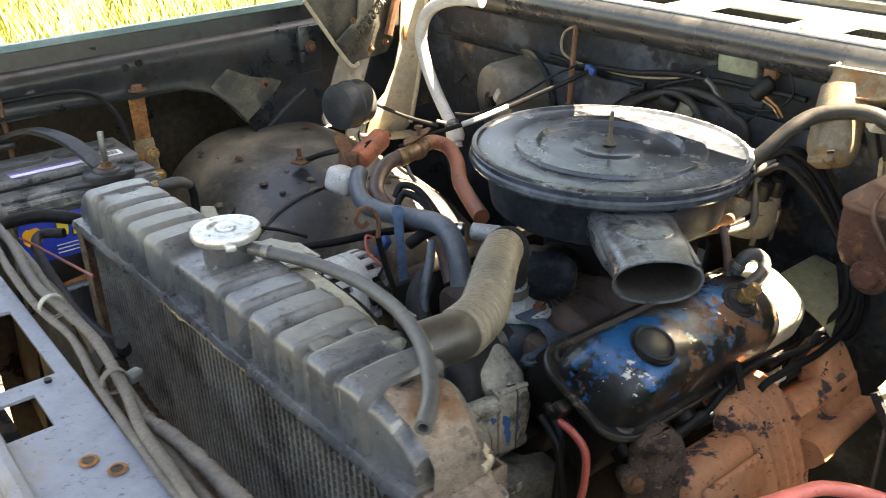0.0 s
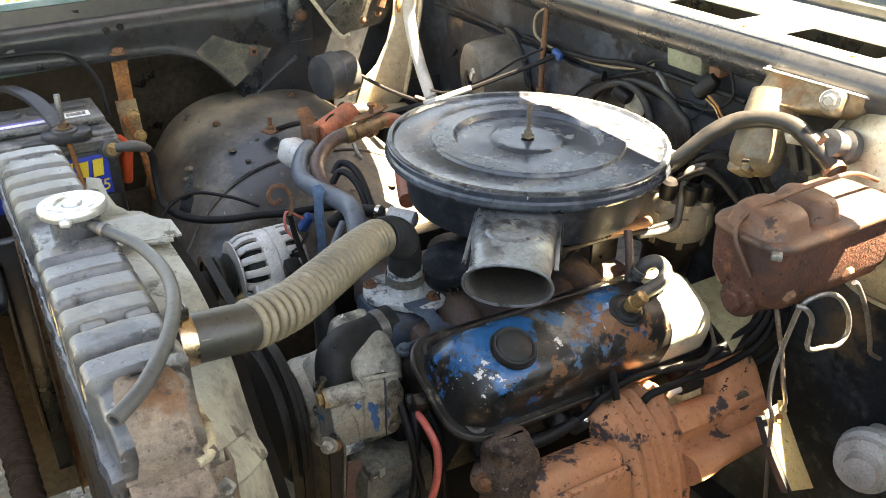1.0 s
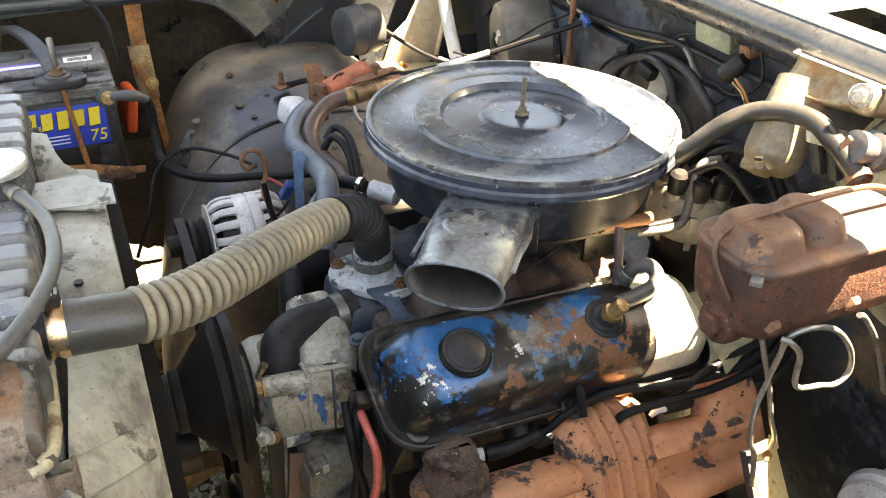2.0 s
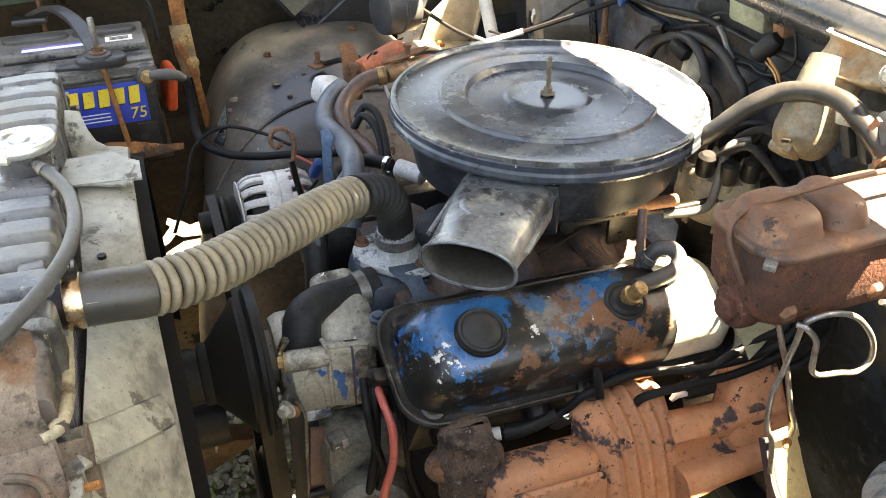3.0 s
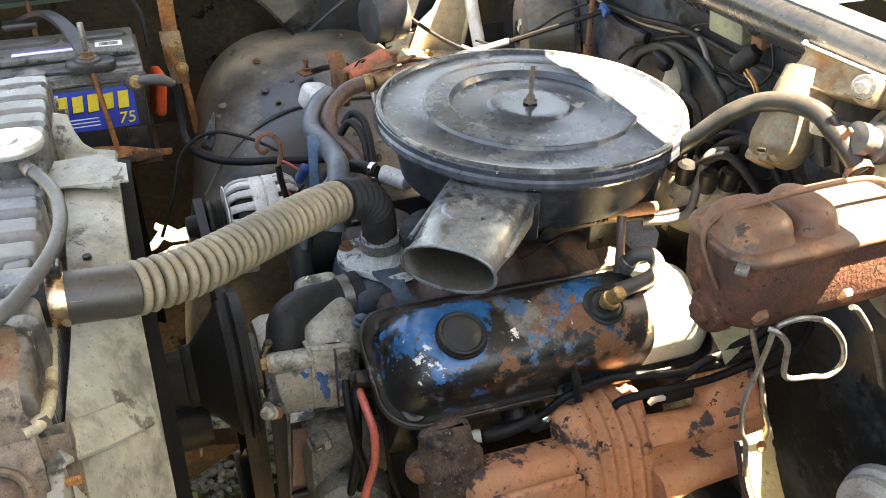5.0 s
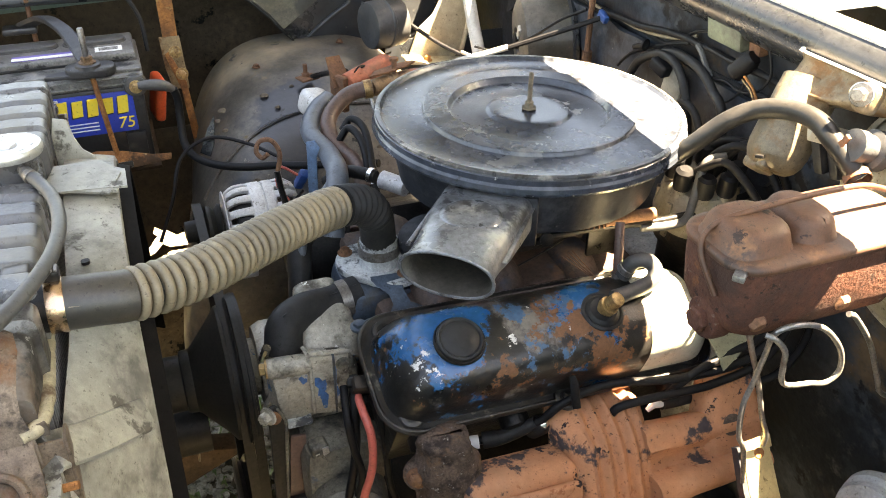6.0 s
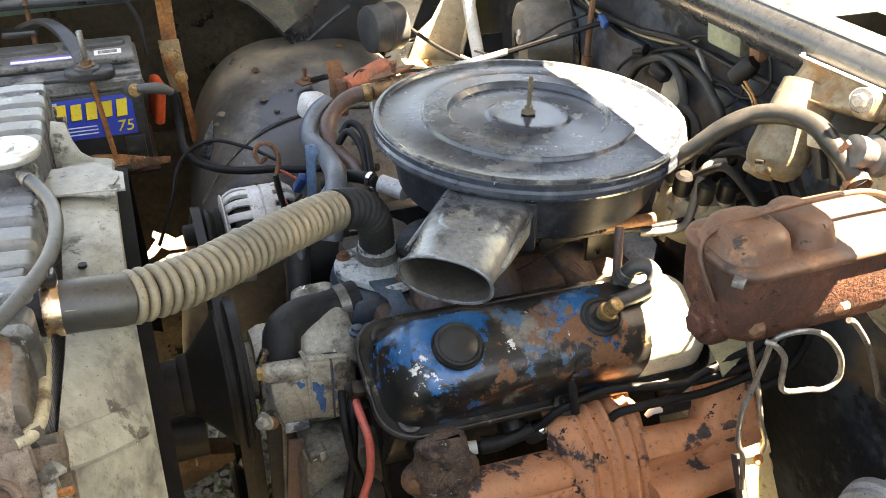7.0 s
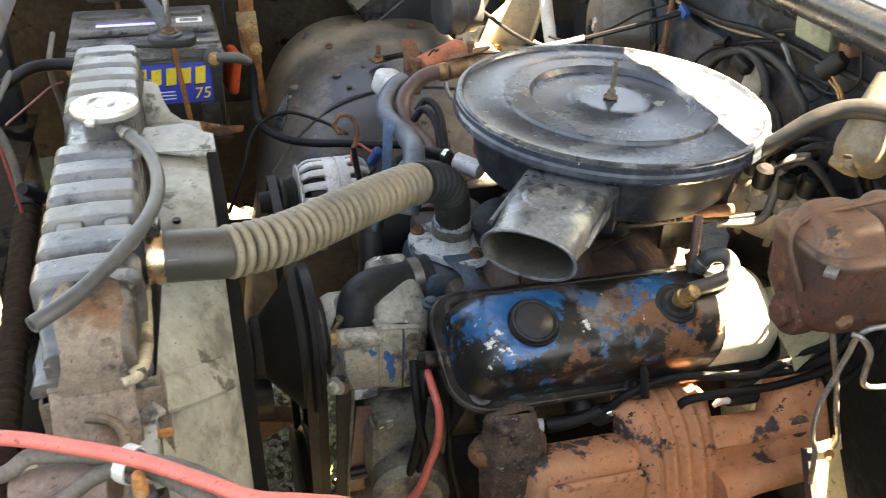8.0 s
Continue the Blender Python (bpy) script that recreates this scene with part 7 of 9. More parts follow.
# ---- passenger side fittings ----
def build_far_side():
    h = thing("horn", (0.03, 0.68, 0.82), "round dark grey horn with a dished face", "horn")
    m = basis((0.058, 0.672, 0.888), (-0.95, -0.22, 0.02))
    part("shell", lathe([(0.027, -0.004), (0.041, -0.002), (0.044, 0.004), (0.044, 0.028), (0.0465, 0.030), (0.0465, 0.034), (0.044, 0.036), (0.044, 0.060), (0.042, 0.066), (0.039, 0.067)], m, 56), M["horn"], h)
    f = part("face", lathe([(0.040, 0.064), (0.038, 0.0655), (0.020, 0.063), (0.014, 0.060), (0.001, 0.0595)], m, 44), M["horn"], h)
    part("sound_hole", lathe([(0.0135, 0), (0.0135, 0.0015)], m @ pose(-0.004, -0.012, 0.0625), 20), M["greasy"], f)
    part("bracket", rbox(0.004, 0.09, 0.016, pose(0.015, 0.725, 0.895), 0.001), M["bayblk"], h)
    g = thing("hinge_assembly", (0.08, 0.71, 0.95), "grimy grey hood hinge plate bolted above the wheel house", "hinge")
    poly = [(-0.03, 1.09), (0.055, 0.960), (0.072, 0.945), (0.085, 0.953), (0.160, 0.962), (0.190, 1.00), (0.195, 1.12), (-0.04, 1.12)]
    part("plate", prism(poly, 0.004, Matrix(((1, 0, 0, 0), (0, 0, -1, 0.722), (0, 1, 0, 0), (0, 0, 0, 1))), 0.001), M["hinge"], g)
    part("edge", tube([(-0.028, 0.716, 1.085), (0.03, 0.714, 0.998), (0.066, 0.713, 0.950), (0.085, 0.713, 0.951)], 0.004, 8, 5), M["cream"], g)
    part("arm", prism([(0.03, 1.00), (0.055, 0.99), (0.12, 1.025), (0.125, 1.09), (0.09, 1.095), (0.085, 1.04)], 0.006, Matrix(((1, 0, 0, 0), (0, 0, -1, 0.712), (0, 1, 0, 0), (0, 0, 0, 1))), 0.001), M["bare"], g)
    part("spring", tube([(0.07 + 0.002 * k, 0.700 + 0.010 * math.cos(k * 1.3), 1.005 + 0.010 * math.sin(k * 1.3) + 0.0018 * k) for k in range(44)], 0.0022, 6, 3), M["hinge"], g)
    for x, z in ((0.075, 1.035), (0.15, 0.985), (0.115, 0.975)):
        part("pivot", hexbolt(basis((x, 0.7115, z), (0, -1, 0)), 0.005, 0.006), M["rustdk"], g)
    p = thing("hinge_panel", (0.17, 0.70, 0.82), "sunlit dusty cream sheet-metal panel at the fender corner", "panel", kind="structure")
    poly = [(0.186, 1.12), (0.248, 1.12), (0.240, 1.00), (0.222, 0.915), (0.196, 0.805), (0.176, 0.792), (0.085, 0.806), (0.105, 0.86), (0.135, 0.885), (0.160, 0.93), (0.176, 0.985)]
    part("sheet", prism(poly, 0.004, Matrix(((1, 0, 0, 0), (0.0, 0, -1, 0.700), (0, 1, 0, 0), (0, 0, 0, 1))), 0.001), M["cream"], p)
    part("fold", tube([(0.246, 0.693, 1.10), (0.238, 0.692, 1.0), (0.220, 0.692, 0.912), (0.197, 0.694, 0.81)], 0.005, 8, 6), M["cream"], p)
    part("foot", rbox(0.13, 0.05, 0.004, pose(0.135, 0.675, 0.800, 0, 8, 0), 0.001), M["cream"], p)
    part("rust_slot", rbox(0.008, 0.003, 0.030, pose(0.188, 0.695, 1.0), 0.001), M["rust"], p)
    part("bolt", hexbolt(pose(0.115, 0.668, 0.804), 0.006, 0.010), M["rust"], p)
    w = thing("drain_hose", (0.16, 0.5, 0.85), "silver-white hose curving down beside the cowl", "hose")
    part("tube", tube([(0.180, 0.455, 1.094), (0.172, 0.505, 1.092), (0.168, 0.560, 1.078), (0.168, 0.600, 1.050), (0.170, 0.620, 1.005), (0.170, 0.605, 0.957), (0.167, 0.573, 0.912), (0.162, 0.535, 0.875), (0.157, 0.505, 0.850), (0.15, 0.49, 0.82)], 0.0118, 18, 10), M["whitehose"], w)
    part("clamp", lathe([(0.0122, -0.004), (0.0142, -0.004), (0.0142, 0.004), (0.0122, 0.004)], basis((0.1585, 0.513, 0.858), (0.15, 0.75, 0.7)), 24, None, False), M["brake"], w, "wire hose clamp")
    part("clamp_tail", tube([(0.150, 0.50, 0.862), (0.132, 0.508, 0.868), (0.122, 0.515, 0.872)], 0.003, 8, 4), M["brake"], w)
    part("wrap", lathe([(0.015, 0), (0.018, 0.01), (0.016, 0.03)], basis((0.152, 0.492, 0.83), (0.1, 0.35, 0.8)), 18), M["whitehose"], w)
    b = thing("blower_motor", (0.24, 0.44, 0.85), "dusty grey round heater blower motor on the firewall", "blower motor")
    m = basis((0.285, 0.425, 0.912), (-0.92, 0.25, -0.08))
    part("can", lathe([(0.078, 0), (0.076, 0.02), (0.074, 0.07), (0.070, 0.082), (0.058, 0.088), (0.024, 0.090), (0.022, 0.084), (0.001, 0.084)], m, 56), M["dome"], b)
    part("tab", rbox(0.03, 0.012, 0.006, m @ pose(-0.035, -0.015, 0.090, 0, 0, 30), 0.002), M["alu"], b)
    part("shaft_cover", lathe([(0.014, 0.084), (0.014, 0.094), (0.001, 0.096)], m, 20), M["greasy"], b)
    part("mount_ring", lathe([(0.088, 0), (0.088, 0.006), (0.078, 0.008)], m, 48), M["bayblk"], b)
    r = thing("upright_rod", (0.25, 0.297, 0.87), "thin rusty brown rod standing before the firewall", "rod")
    part("bar", tube([(0.250, 0.297, 0.86), (0.250, 0.297, 0.98), (0.249, 0.290, 1.11)], 0.0050, 8, 4), M["rustdk"], r)
    part("bush", lathe([(0.008, 0), (0.008, 0.03)], pose(0.250, 0.297, 0.90), 12), M["rustdk"], r)
    k = thing("control_cable", (0.12, 0.32, 0.94), "black control cable running to a blue clip", "cable")
    part("sheath", tube([(-0.045, 0.41, 0.885), (0.01, 0.385, 0.903), (0.08, 0.345, 0.925), (0.15, 0.305, 0.955), (0.203, 0.266, 0.983), (0.240, 0.252, 0.997)], 0.0042, 8, 8), M["blkwire"], k)
    # white length paints the sunlit stretch of the black sheath
    part("sunlit_sleeve", tube([(0.052, 0.361, 0.916), (0.085, 0.342, 0.928), (0.122, 0.322, 0.943)], 0.0052, 8, 6), M["whitehose"], k)
    part("clip", rbox(0.010, 0.022, 0.013, pose(0.243, 0.249, 1.0, 20, 0, 0), 0.003), M["bluecon"], k, "blue plastic clip")
    wire("thin_wire", [(0.13, 0.47, 0.895), (0.15, 0.43, 0.90), (0.18, 0.36, 0.94), (0.20, 0.30, 0.985), (0.22, 0.26, 1.01)], 0.0022, M["blkwire"], "thin black wire crossing before the blower")
    wire("horn_wire", [(0.075, 0.655, 0.885), (0.095, 0.62, 0.872), (0.115, 0.58, 0.862), (0.14, 0.53, 0.855)], 0.0038, M["blkwire"], "black wire leading away from the horn")
    wire("horn_lead", [(0.03, 0.64, 0.84), (0.0, 0.60, 0.848), (-0.02, 0.56, 0.842)], 0.0018, M["blkwire"], "fine wire hanging below the horn")


M["horn"] = mat("dull_grey_horn_paint", (0.042, 0.044, 0.047), 0.5, 0.1, 0.25, 18, [((0.10, 0.095, 0.085), 12, 0.54, 0.70, 0.7)], 0.1)
M["hinge"] = mat("grimy_hinge_steel", (0.075, 0.07, 0.058), 0.55, 0.2, 0.35, 18, [((0.02, 0.018, 0.016), 15, 0.48, 0.60, 0.6), ((0.18, 0.165, 0.12), 20, 0.6, 0.70, 0.6)], 0.25)
build_far_side()


# ---- heater hoses and valve ----
def build_heater():
    a = thing("heater_hose", (-0.20, 0.2, 0.86), "bluish grey heater hose bending down behind the alternator", "hose", "heater hoses")
    part("tube", tube([(-0.160, 0.362, 0.880), (-0.182, 0.336, 0.879), (-0.203, 0.300, 0.872), (-0.209, 0.268, 0.868), (-0.205, 0.225, 0.870), (-0.205, 0.187, 0.877), (-0.212, 0.135, 0.892), (-0.217, 0.090, 0.900), (-0.226, 0.055, 0.893), (-0.236, 0.032, 0.874), (-0.243, 0.020, 0.848)], 0.0138, 18, 10), M["bluehose"], a)
    b = thing("heater_hose", (-0.16, 0.2, 0.88), "brown stained heater hose with worm clamp", "hose", "heater hoses")
    part("tube", tube([(-0.100, 0.318, 0.907), (-0.125, 0.322, 0.904), (-0.150, 0.315, 0.896), (-0.175, 0.296, 0.879), (-0.181, 0.268, 0.862), (-0.172, 0.238, 0.850), (-0.163, 0.20, 0.846), (-0.168, 0.15, 0.836), (-0.19, 0.10, 0.80)], 0.0118, 18, 10), M["rusthose"], b)
    part("clamp", lathe([(0.0125, -0.006), (0.0140, -0.006), (0.0140, 0.006), (0.0125, 0.006)], basis((-0.108, 0.319, 0.9065), (1, -0.1, 0.1)), 24, None, False), M["brass"], b, "stained worm clamp")
    part("clamp_tail", tube([(-0.106, 0.310, 0.894), (-0.104, 0.302, 0.880), (-0.098, 0.298, 0.870)], 0.0035, 8, 4), M["brake"], b)
    v = thing("heater_valve", (-0.08, 0.33, 0.88), "corroded brass heater valve with lever and link", "valve")
    part("barrel", lathe([(0.010, 0), (0.013, 0.004), (0.013, 0.03), (0.017, 0.034), (0.017, 0.046), (0.012, 0.050), (0.012, 0.075)], basis((-0.102, 0.318, 0.907), (1, 0.45, -0.03)), 20), M["brassdk"], v)
    part("lever", prism([(-0.045, -0.004), (-0.015, -0.010), (0.025, -0.008), (0.050, -0.003), (0.050, 0.004), (0.02, 0.010), (-0.025, 0.008)], 0.003, pose(-0.066, 0.338, 0.924, 0, 0, 24), 0.0006), M["rustdk"], v)
    part("spindle", lathe([(0.004, 0), (0.004, 0.022), (0.007, 0.023), (0.007, 0.027)], pose(-0.060, 0.337, 0.916), 12), M["rustdk"], v)
    part("outlet", tube([(-0.034, 0.349, 0.905), (-0.014, 0.352, 0.902), (0.0, 0.334, 0.894), (-0.02, 0.29, 0.886), (-0.06, 0.235, 0.878), (-0.09, 0.175, 0.872), (-0.11, 0.13, 0.868)], 0.0122, 16, 8), M["orangehose"], v, "orange-red outlet hose")
    c = thing("vacuum_canister", (-0.05, 0.48, 0.83), "rust-red round canister with a bracket arm", "canister")
    part("can", lathe([(0.010, -0.004), (0.019, 0), (0.020, 0.006), (0.020, 0.090), (0.016, 0.098), (0.006, 0.10)], basis((-0.105, 0.452, 0.862), (0.86, 0.46, 0.12)), 28), M["valve"], c)
    part("cradle", rbox(0.012, 0.036, 0.060, pose(-0.118, 0.455, 0.850, 0, 0, 25), 0.003), M["rustdk"], c)
    part("arm", prism([(-0.020, -0.030), (0.016, -0.030), (0.014, 0.020), (-0.012, 0.022)], 0.004, pose(-0.118, 0.470, 0.886, 55, 0, 20), 0.001), M["rustdk"], c)
    part("pad", rbox(0.034, 0.026, 0.004, pose(-0.148, 0.560, 0.842, 0, 0, 20), 0.001), M["rustdk"], c)
    part("strut", tube([(-0.14, 0.555, 0.845), (-0.12, 0.52, 0.862), (-0.10, 0.475, 0.878)], 0.005, 8, 4), M["greasy"], c)
    part("stud", lathe([(0.007, 0), (0.007, 0.006), (0.004, 0.007), (0.004, 0.022)], pose(-0.150, 0.565, 0.843), 12), M["rustdk"], c)
    part("loop_wire", tube([(-0.095, 0.44, 0.888), (-0.09, 0.43, 0.90), (-0.075, 0.45, 0.893), (-0.08, 0.47, 0.88)], 0.0015, 6, 6), M["greasy"], c)
    e = thing("hose_end_fitting", (-0.18, 0.385, 0.85), "dented silver end fitting under the canister", "fitting")
    part("box", rbox(0.045, 0.05, 0.042, pose(-0.172, 0.392, 0.862, 10, 12, 20), 0.012, 3), M["altal"], e)
    part("neck", lathe([(0.013, 0), (0.013, 0.03)], basis((-0.16, 0.372, 0.875), (-0.3, -0.7, 0.1)), 18), M["altal"], e)
    st = thing("blue_stay", (-0.235, 0.16, 0.8), "flat blue painted steel stay behind the hoses", "stay")
    part("bar", prism([(-0.006, -0.13), (0.006, -0.13), (0.006, 0.045), (0.010, 0.056), (0.004, 0.066), (-0.008, 0.064), (-0.007, 0.045)], 0.004, basis((-0.234, 0.158, 0.842), (-0.35, -0.9, 0.25), (1, -0.4, 0)), 0.001), M["bluestay"], st)
    part("lower_hose", tube([(-0.25, 0.08, 0.845), (-0.275, 0.07, 0.815), (-0.285, 0.04, 0.77), (-0.295, 0.01, 0.70)], 0.0155, 16, 8), M["rubber"], st)
    d = thing("dipstick", (-0.29, 0.14, 0.8), "rusty looped dipstick handle standing in its tube", "dipstick")
    part("loop", tube([(-0.283, 0.142, 0.880), (-0.276, 0.150, 0.905), (-0.284, 0.158, 0.921), (-0.298, 0.162, 0.920), (-0.304, 0.160, 0.908), (-0.298, 0.155, 0.900), (-0.291, 0.151, 0.906)], 0.0032, 8, 8), M["rustdk"], d)
    part("tube", tube([(-0.283, 0.142, 0.885), (-0.280, 0.136, 0.855), (-0.272, 0.125, 0.81), (-0.262, 0.11, 0.74)], 0.0042, 8, 6), M["greasy"], d)
    f = thing("fuel_line", (-0.15, 0.08, 0.86), "black fuel hose with bright clamp on a metal filter", "fuel line")
    part("hose", tube([(-0.215, 0.165, 0.845), (-0.195, 0.145, 0.866), (-0.178, 0.125, 0.872), (-0.162, 0.106, 0.872)], 0.0085, 12, 8), M["rubber"], f)
    part("filter", lathe([(0.006, 0), (0.012, 0.003), (0.012, 0.040), (0.006, 0.044)], basis((-0.158, 0.100, 0.872), (0.6, -0.75, -0.05)), 18), M["altal"], f)
    part("clamp", lathe([(0.0095, -0.003), (0.0110, -0.003), (0.0110, 0.003), (0.0095, 0.003)], basis((-0.166, 0.111, 0.872), (0.6, -0.75, 0)), 18, None, False), M["tin"], f)
    for k, (q0, q1, q2, q3) in enumerate((((-0.165, 0.262, 0.872), (-0.150, 0.262, 0.888), (-0.140, 0.225, 0.880), (-0.155, 0.13, 0.835)), ((-0.175, 0.25, 0.86), (-0.158, 0.245, 0.882), (-0.150, 0.20, 0.868), (-0.165, 0.12, 0.82)))):
        wire("vacuum_hose", [q0, q1, q2, q3], 0.0055, M["blkwire"], "thin black vacuum hose arching under the lid", "hose", 10, "vacuum hoses")
    wire("vacuum_hose", [(-0.225, 0.10, 0.875), (-0.25, 0.075, 0.862), (-0.272, 0.06, 0.83), (-0.28, 0.05, 0.79)], 0.006, M["bluehose"], "thin blue-grey vacuum hose by the big hose", "hose", 10, "vacuum hoses")
    cn = thing("wire_connector", (-0.25, 0.19, 0.85), "blue plastic wire connector with red lead", "connector")
    part("body", rbox(0.012, 0.014, 0.030, pose(-0.245, 0.185, 0.845, 25, 20, 0), 0.003), M["bluecon"], cn)
    part("lead", tube([(-0.250, 0.18, 0.855), (-0.272, 0.185, 0.868), (-0.280, 0.17, 0.850), (-0.27, 0.15, 0.835)], 0.002, 6, 6), M["redwire"], cn)
    part("lead", tube([(-0.245, 0.18, 0.83), (-0.265, 0.16, 0.825), (-0.285, 0.14, 0.83)], 0.002, 6, 6), M["blkwire"], cn)


M["bluestay"] = mat("scraped_blue_bar", (0.06, 0.12, 0.20), 0.5, 0, 0.3, 20, [((0.05, 0.045, 0.04), 20, 0.56, 0.68, 0.6)], 0.15)
build_heater()


# ---- brake parts ----
def build_brakes():
    m = thing("master_cylinder", (0.09, -0.37, 0.92), "rusty brake master cylinder with two-domed lid", "master cylinder")
    cx, cy = 0.092, -0.362

    def rr(w, d, z, r, ox=0.0, oy=0.0):
        return [Vector((cx + ox + x, cy + oy + y, z)) for x, y in rrect(w, d, r, 6)]
    part("reservoir", loft([rr(0.150, 0.060, 0.928, 0.020), rr(0.176, 0.084, 0.936, 0.022), rr(0.186, 0.091, 0.950, 0.020), rr(0.191, 0.092, 0.980, 0.018), rr(0.194, 0.091, 1.003, 0.018)]), M["mcyl"], m, "", 50)
    lid = part("lid", loft([rr(0.200, 0.092, 1.001, 0.026), rr(0.206, 0.098, 1.003, 0.030), rr(0.207, 0.099, 1.007, 0.030), rr(0.205, 0.097, 1.0095, 0.030), rr(0.196, 0.088, 1.0110, 0.026), rr(0.186, 0.080, 1.0120, 0.022)]), M["mclid"], m, "pressed rusty lid", 50)
    for ox, w, oy in ((-0.066, 0.062, -0.002), (-0.010, 0.046, 0.0)):
        part("dome", loft([rr(w + 0.004, 0.072, 1.0105, 0.020, ox, oy), rr(w, 0.068, 1.0135, 0.020, ox, oy), rr(w - 0.004, 0.064, 1.022, 0.019, ox, oy), rr(w - 0.008, 0.060, 1.0275, 0.018, ox, oy), rr(w - 0.015, 0.053, 1.0315, 0.016, ox, oy), rr(w - 0.025, 0.043, 1.0330, min(0.012, 0.4 * (w - 0.025)), ox, oy), rr((w - 0.025) * 0.5, 0.024, 1.0335, 0.2 * (w - 0.025), ox, oy)]), M["mclid"], lid, "", 60)
    part("bail", tube([(-0.006, -0.378, 0.968), (-0.011, -0.370, 0.985), (-0.014, -0.360, 1.003), (-0.010, -0.356, 1.018), (0.006, -0.358, 1.030), (0.05, -0.364, 1.039), (0.10, -0.366, 1.042), (0.15, -0.364, 1.038), (0.20, -0.362, 1.018)], 0.0027, 10, 8), M["mclid"], m, "rusty wire bail over the lid")
    part("bore", lathe([(0.012, -0.006), (0.019, -0.005), (0.021, 0.0), (0.021, 0.012), (0.018, 0.016), (0.023, 0.03), (0.024, 0.21)], basis((0.004, -0.362, 0.932), (1, 0, 0)), 24), M["mcyl"], m)
    part("nose", lathe([(0.010, -0.012), (0.0125, -0.010), (0.0125, 0.0)], basis((0.002, -0.362, 0.932), (1, 0, 0)), 6), M["mcyl"], m)
    for x, mt in ((0.020, "rustdk"), (0.110, "rustdk")):
        f = part("fitting", lathe([(0.013, -0.02), (0.012, 0.0), (0.009, 0.002), (0.009, 0.006)], basis((x, -0.397, 0.955), (0.0, -0.9, -0.35)), 20), M["mcyl"], m)
        part("nut", lathe([(0.0085, 0.004), (0.0085, 0.012), (0.006, 0.015)], basis((x, -0.397, 0.955), (0.0, -0.9, -0.35)), 6), M[mt], f)
    part("clip", rbox(0.016, 0.010, 0.006, pose(-0.006, -0.402, 1.004, 0, 0, 40), 0.001), M["brake"], lid)
    b = thing("brake_booster", (0.24, -0.36, 0.9), "stained gold-plated round vacuum brake booster", "booster")
    ax = basis((0.282, -0.372, 0.975), (-1, 0, 0.05))
    part("shell", lathe([(0.115, 0), (0.122, 0.010), (0.124, 0.022), (0.120, 0.028), (0.116, 0.030), (0.113, 0.042), (0.098, 0.056), (0.075, 0.062), (0.050, 0.064), (0.036, 0.074), (0.030, 0.082)], ax, 72), M["booster"], b)
    part("clamp_ring", lathe([(0.121, 0.022), (0.127, 0.023), (0.127, 0.030), (0.121, 0.031)], ax, 72, None, False), M["booster"], b)
    part("check_valve", lathe([(0.020, 0.0), (0.020, 0.012), (0.014, 0.014), (0.013, 0.022), (0.016, 0.024), (0.016, 0.034), (0.007, 0.036)], basis((0.222, -0.305, 1.032), (-0.9, 0.1, 0.3)), 24), M["horn"], b)
    h = thing("booster_hose", (0.15, -0.2, 1.0), "thick grey rubber vacuum hose arching to the booster", "hose")
    pts = [(0.095, -0.09, 0.925), (0.108, -0.12, 0.950), (0.125, -0.150, 0.985), (0.148, -0.170, 1.018), (0.170, -0.188, 1.036), (0.184, -0.218, 1.046), (0.188, -0.252, 1.048), (0.186, -0.280, 1.040), (0.190, -0.300, 1.026), (0.196, -0.312, 1.012)]
    part("tube", tube(pts, 0.0104, 18, 10), M["boosthose"], h)
    part("clamp", lathe([(0.0120, -0.004), (0.0130, -0.004), (0.0130, 0.004), (0.0120, 0.004)], basis(pts[-1], (-0.2, -0.8, -0.4)), 20, None, False), M["rustdk"], h)
    part("clamp_ears", rbox(0.004, 0.006, 0.014, pose(0.180, -0.300, 1.048, 30, 0, 0), 0.001), M["rustdk"], h)
    wire("brake_line", [(0.024, -0.415, 0.944), (0.030, -0.422, 0.942), (0.041, -0.424, 0.928), (0.046, -0.422, 0.908), (0.051, -0.42, 0.890), (0.061, -0.42, 0.881), (0.085, -0.42, 0.876), (0.105, -0.42, 0.871), (0.118, -0.42, 0.882), (0.110, -0.42, 0.909), (0.084, -0.42, 0.938), (0.055, -0.42, 0.950), (0.034, -0.415, 0.943), (0.040, -0.405, 0.911), (0.040, -0.40, 0.874), (0.035, -0.40, 0.848), (0.040, -0.40, 0.807), (0.051, -0.40, 0.783), (0.072, -0.396, 0.70), (0.10, -0.39, 0.60)], 0.0027, M["brake"], "bent steel brake line with a wide loop", "brake line", 10, "brake lines", 6)
    wire("brake_line", [(0.112, -0.416, 0.944), (0.125, -0.414, 0.935), (0.159, -0.41, 0.894), (0.185, -0.41, 0.845), (0.205, -0.405, 0.815), (0.24, -0.40, 0.79)], 0.0027, M["brake"], "bent steel brake line leaving the rear fitting", "brake line", 10, "brake lines", 6)
    wire("brake_line", [(0.028, -0.385, 0.935), (0.032, -0.39, 0.922), (0.041, -0.39, 0.899), (0.057, -0.39, 0.861), (0.073, -0.39, 0.813), (0.085, -0.39, 0.785), (0.087, -0.388, 0.768)], 0.0027, M["brake"], "steel brake line hanging down to the yellow bracket", "brake line", 10, "brake lines", 6)
    y = thing("line_bracket", (0.10, -0.38, 0.6), "yellow zinc-plated strip bracket holding the brake lines", "bracket")
    lean = basis((0.09, -0.380, 0.757), (0, -0.78, 0.62), (1, 0, 0))
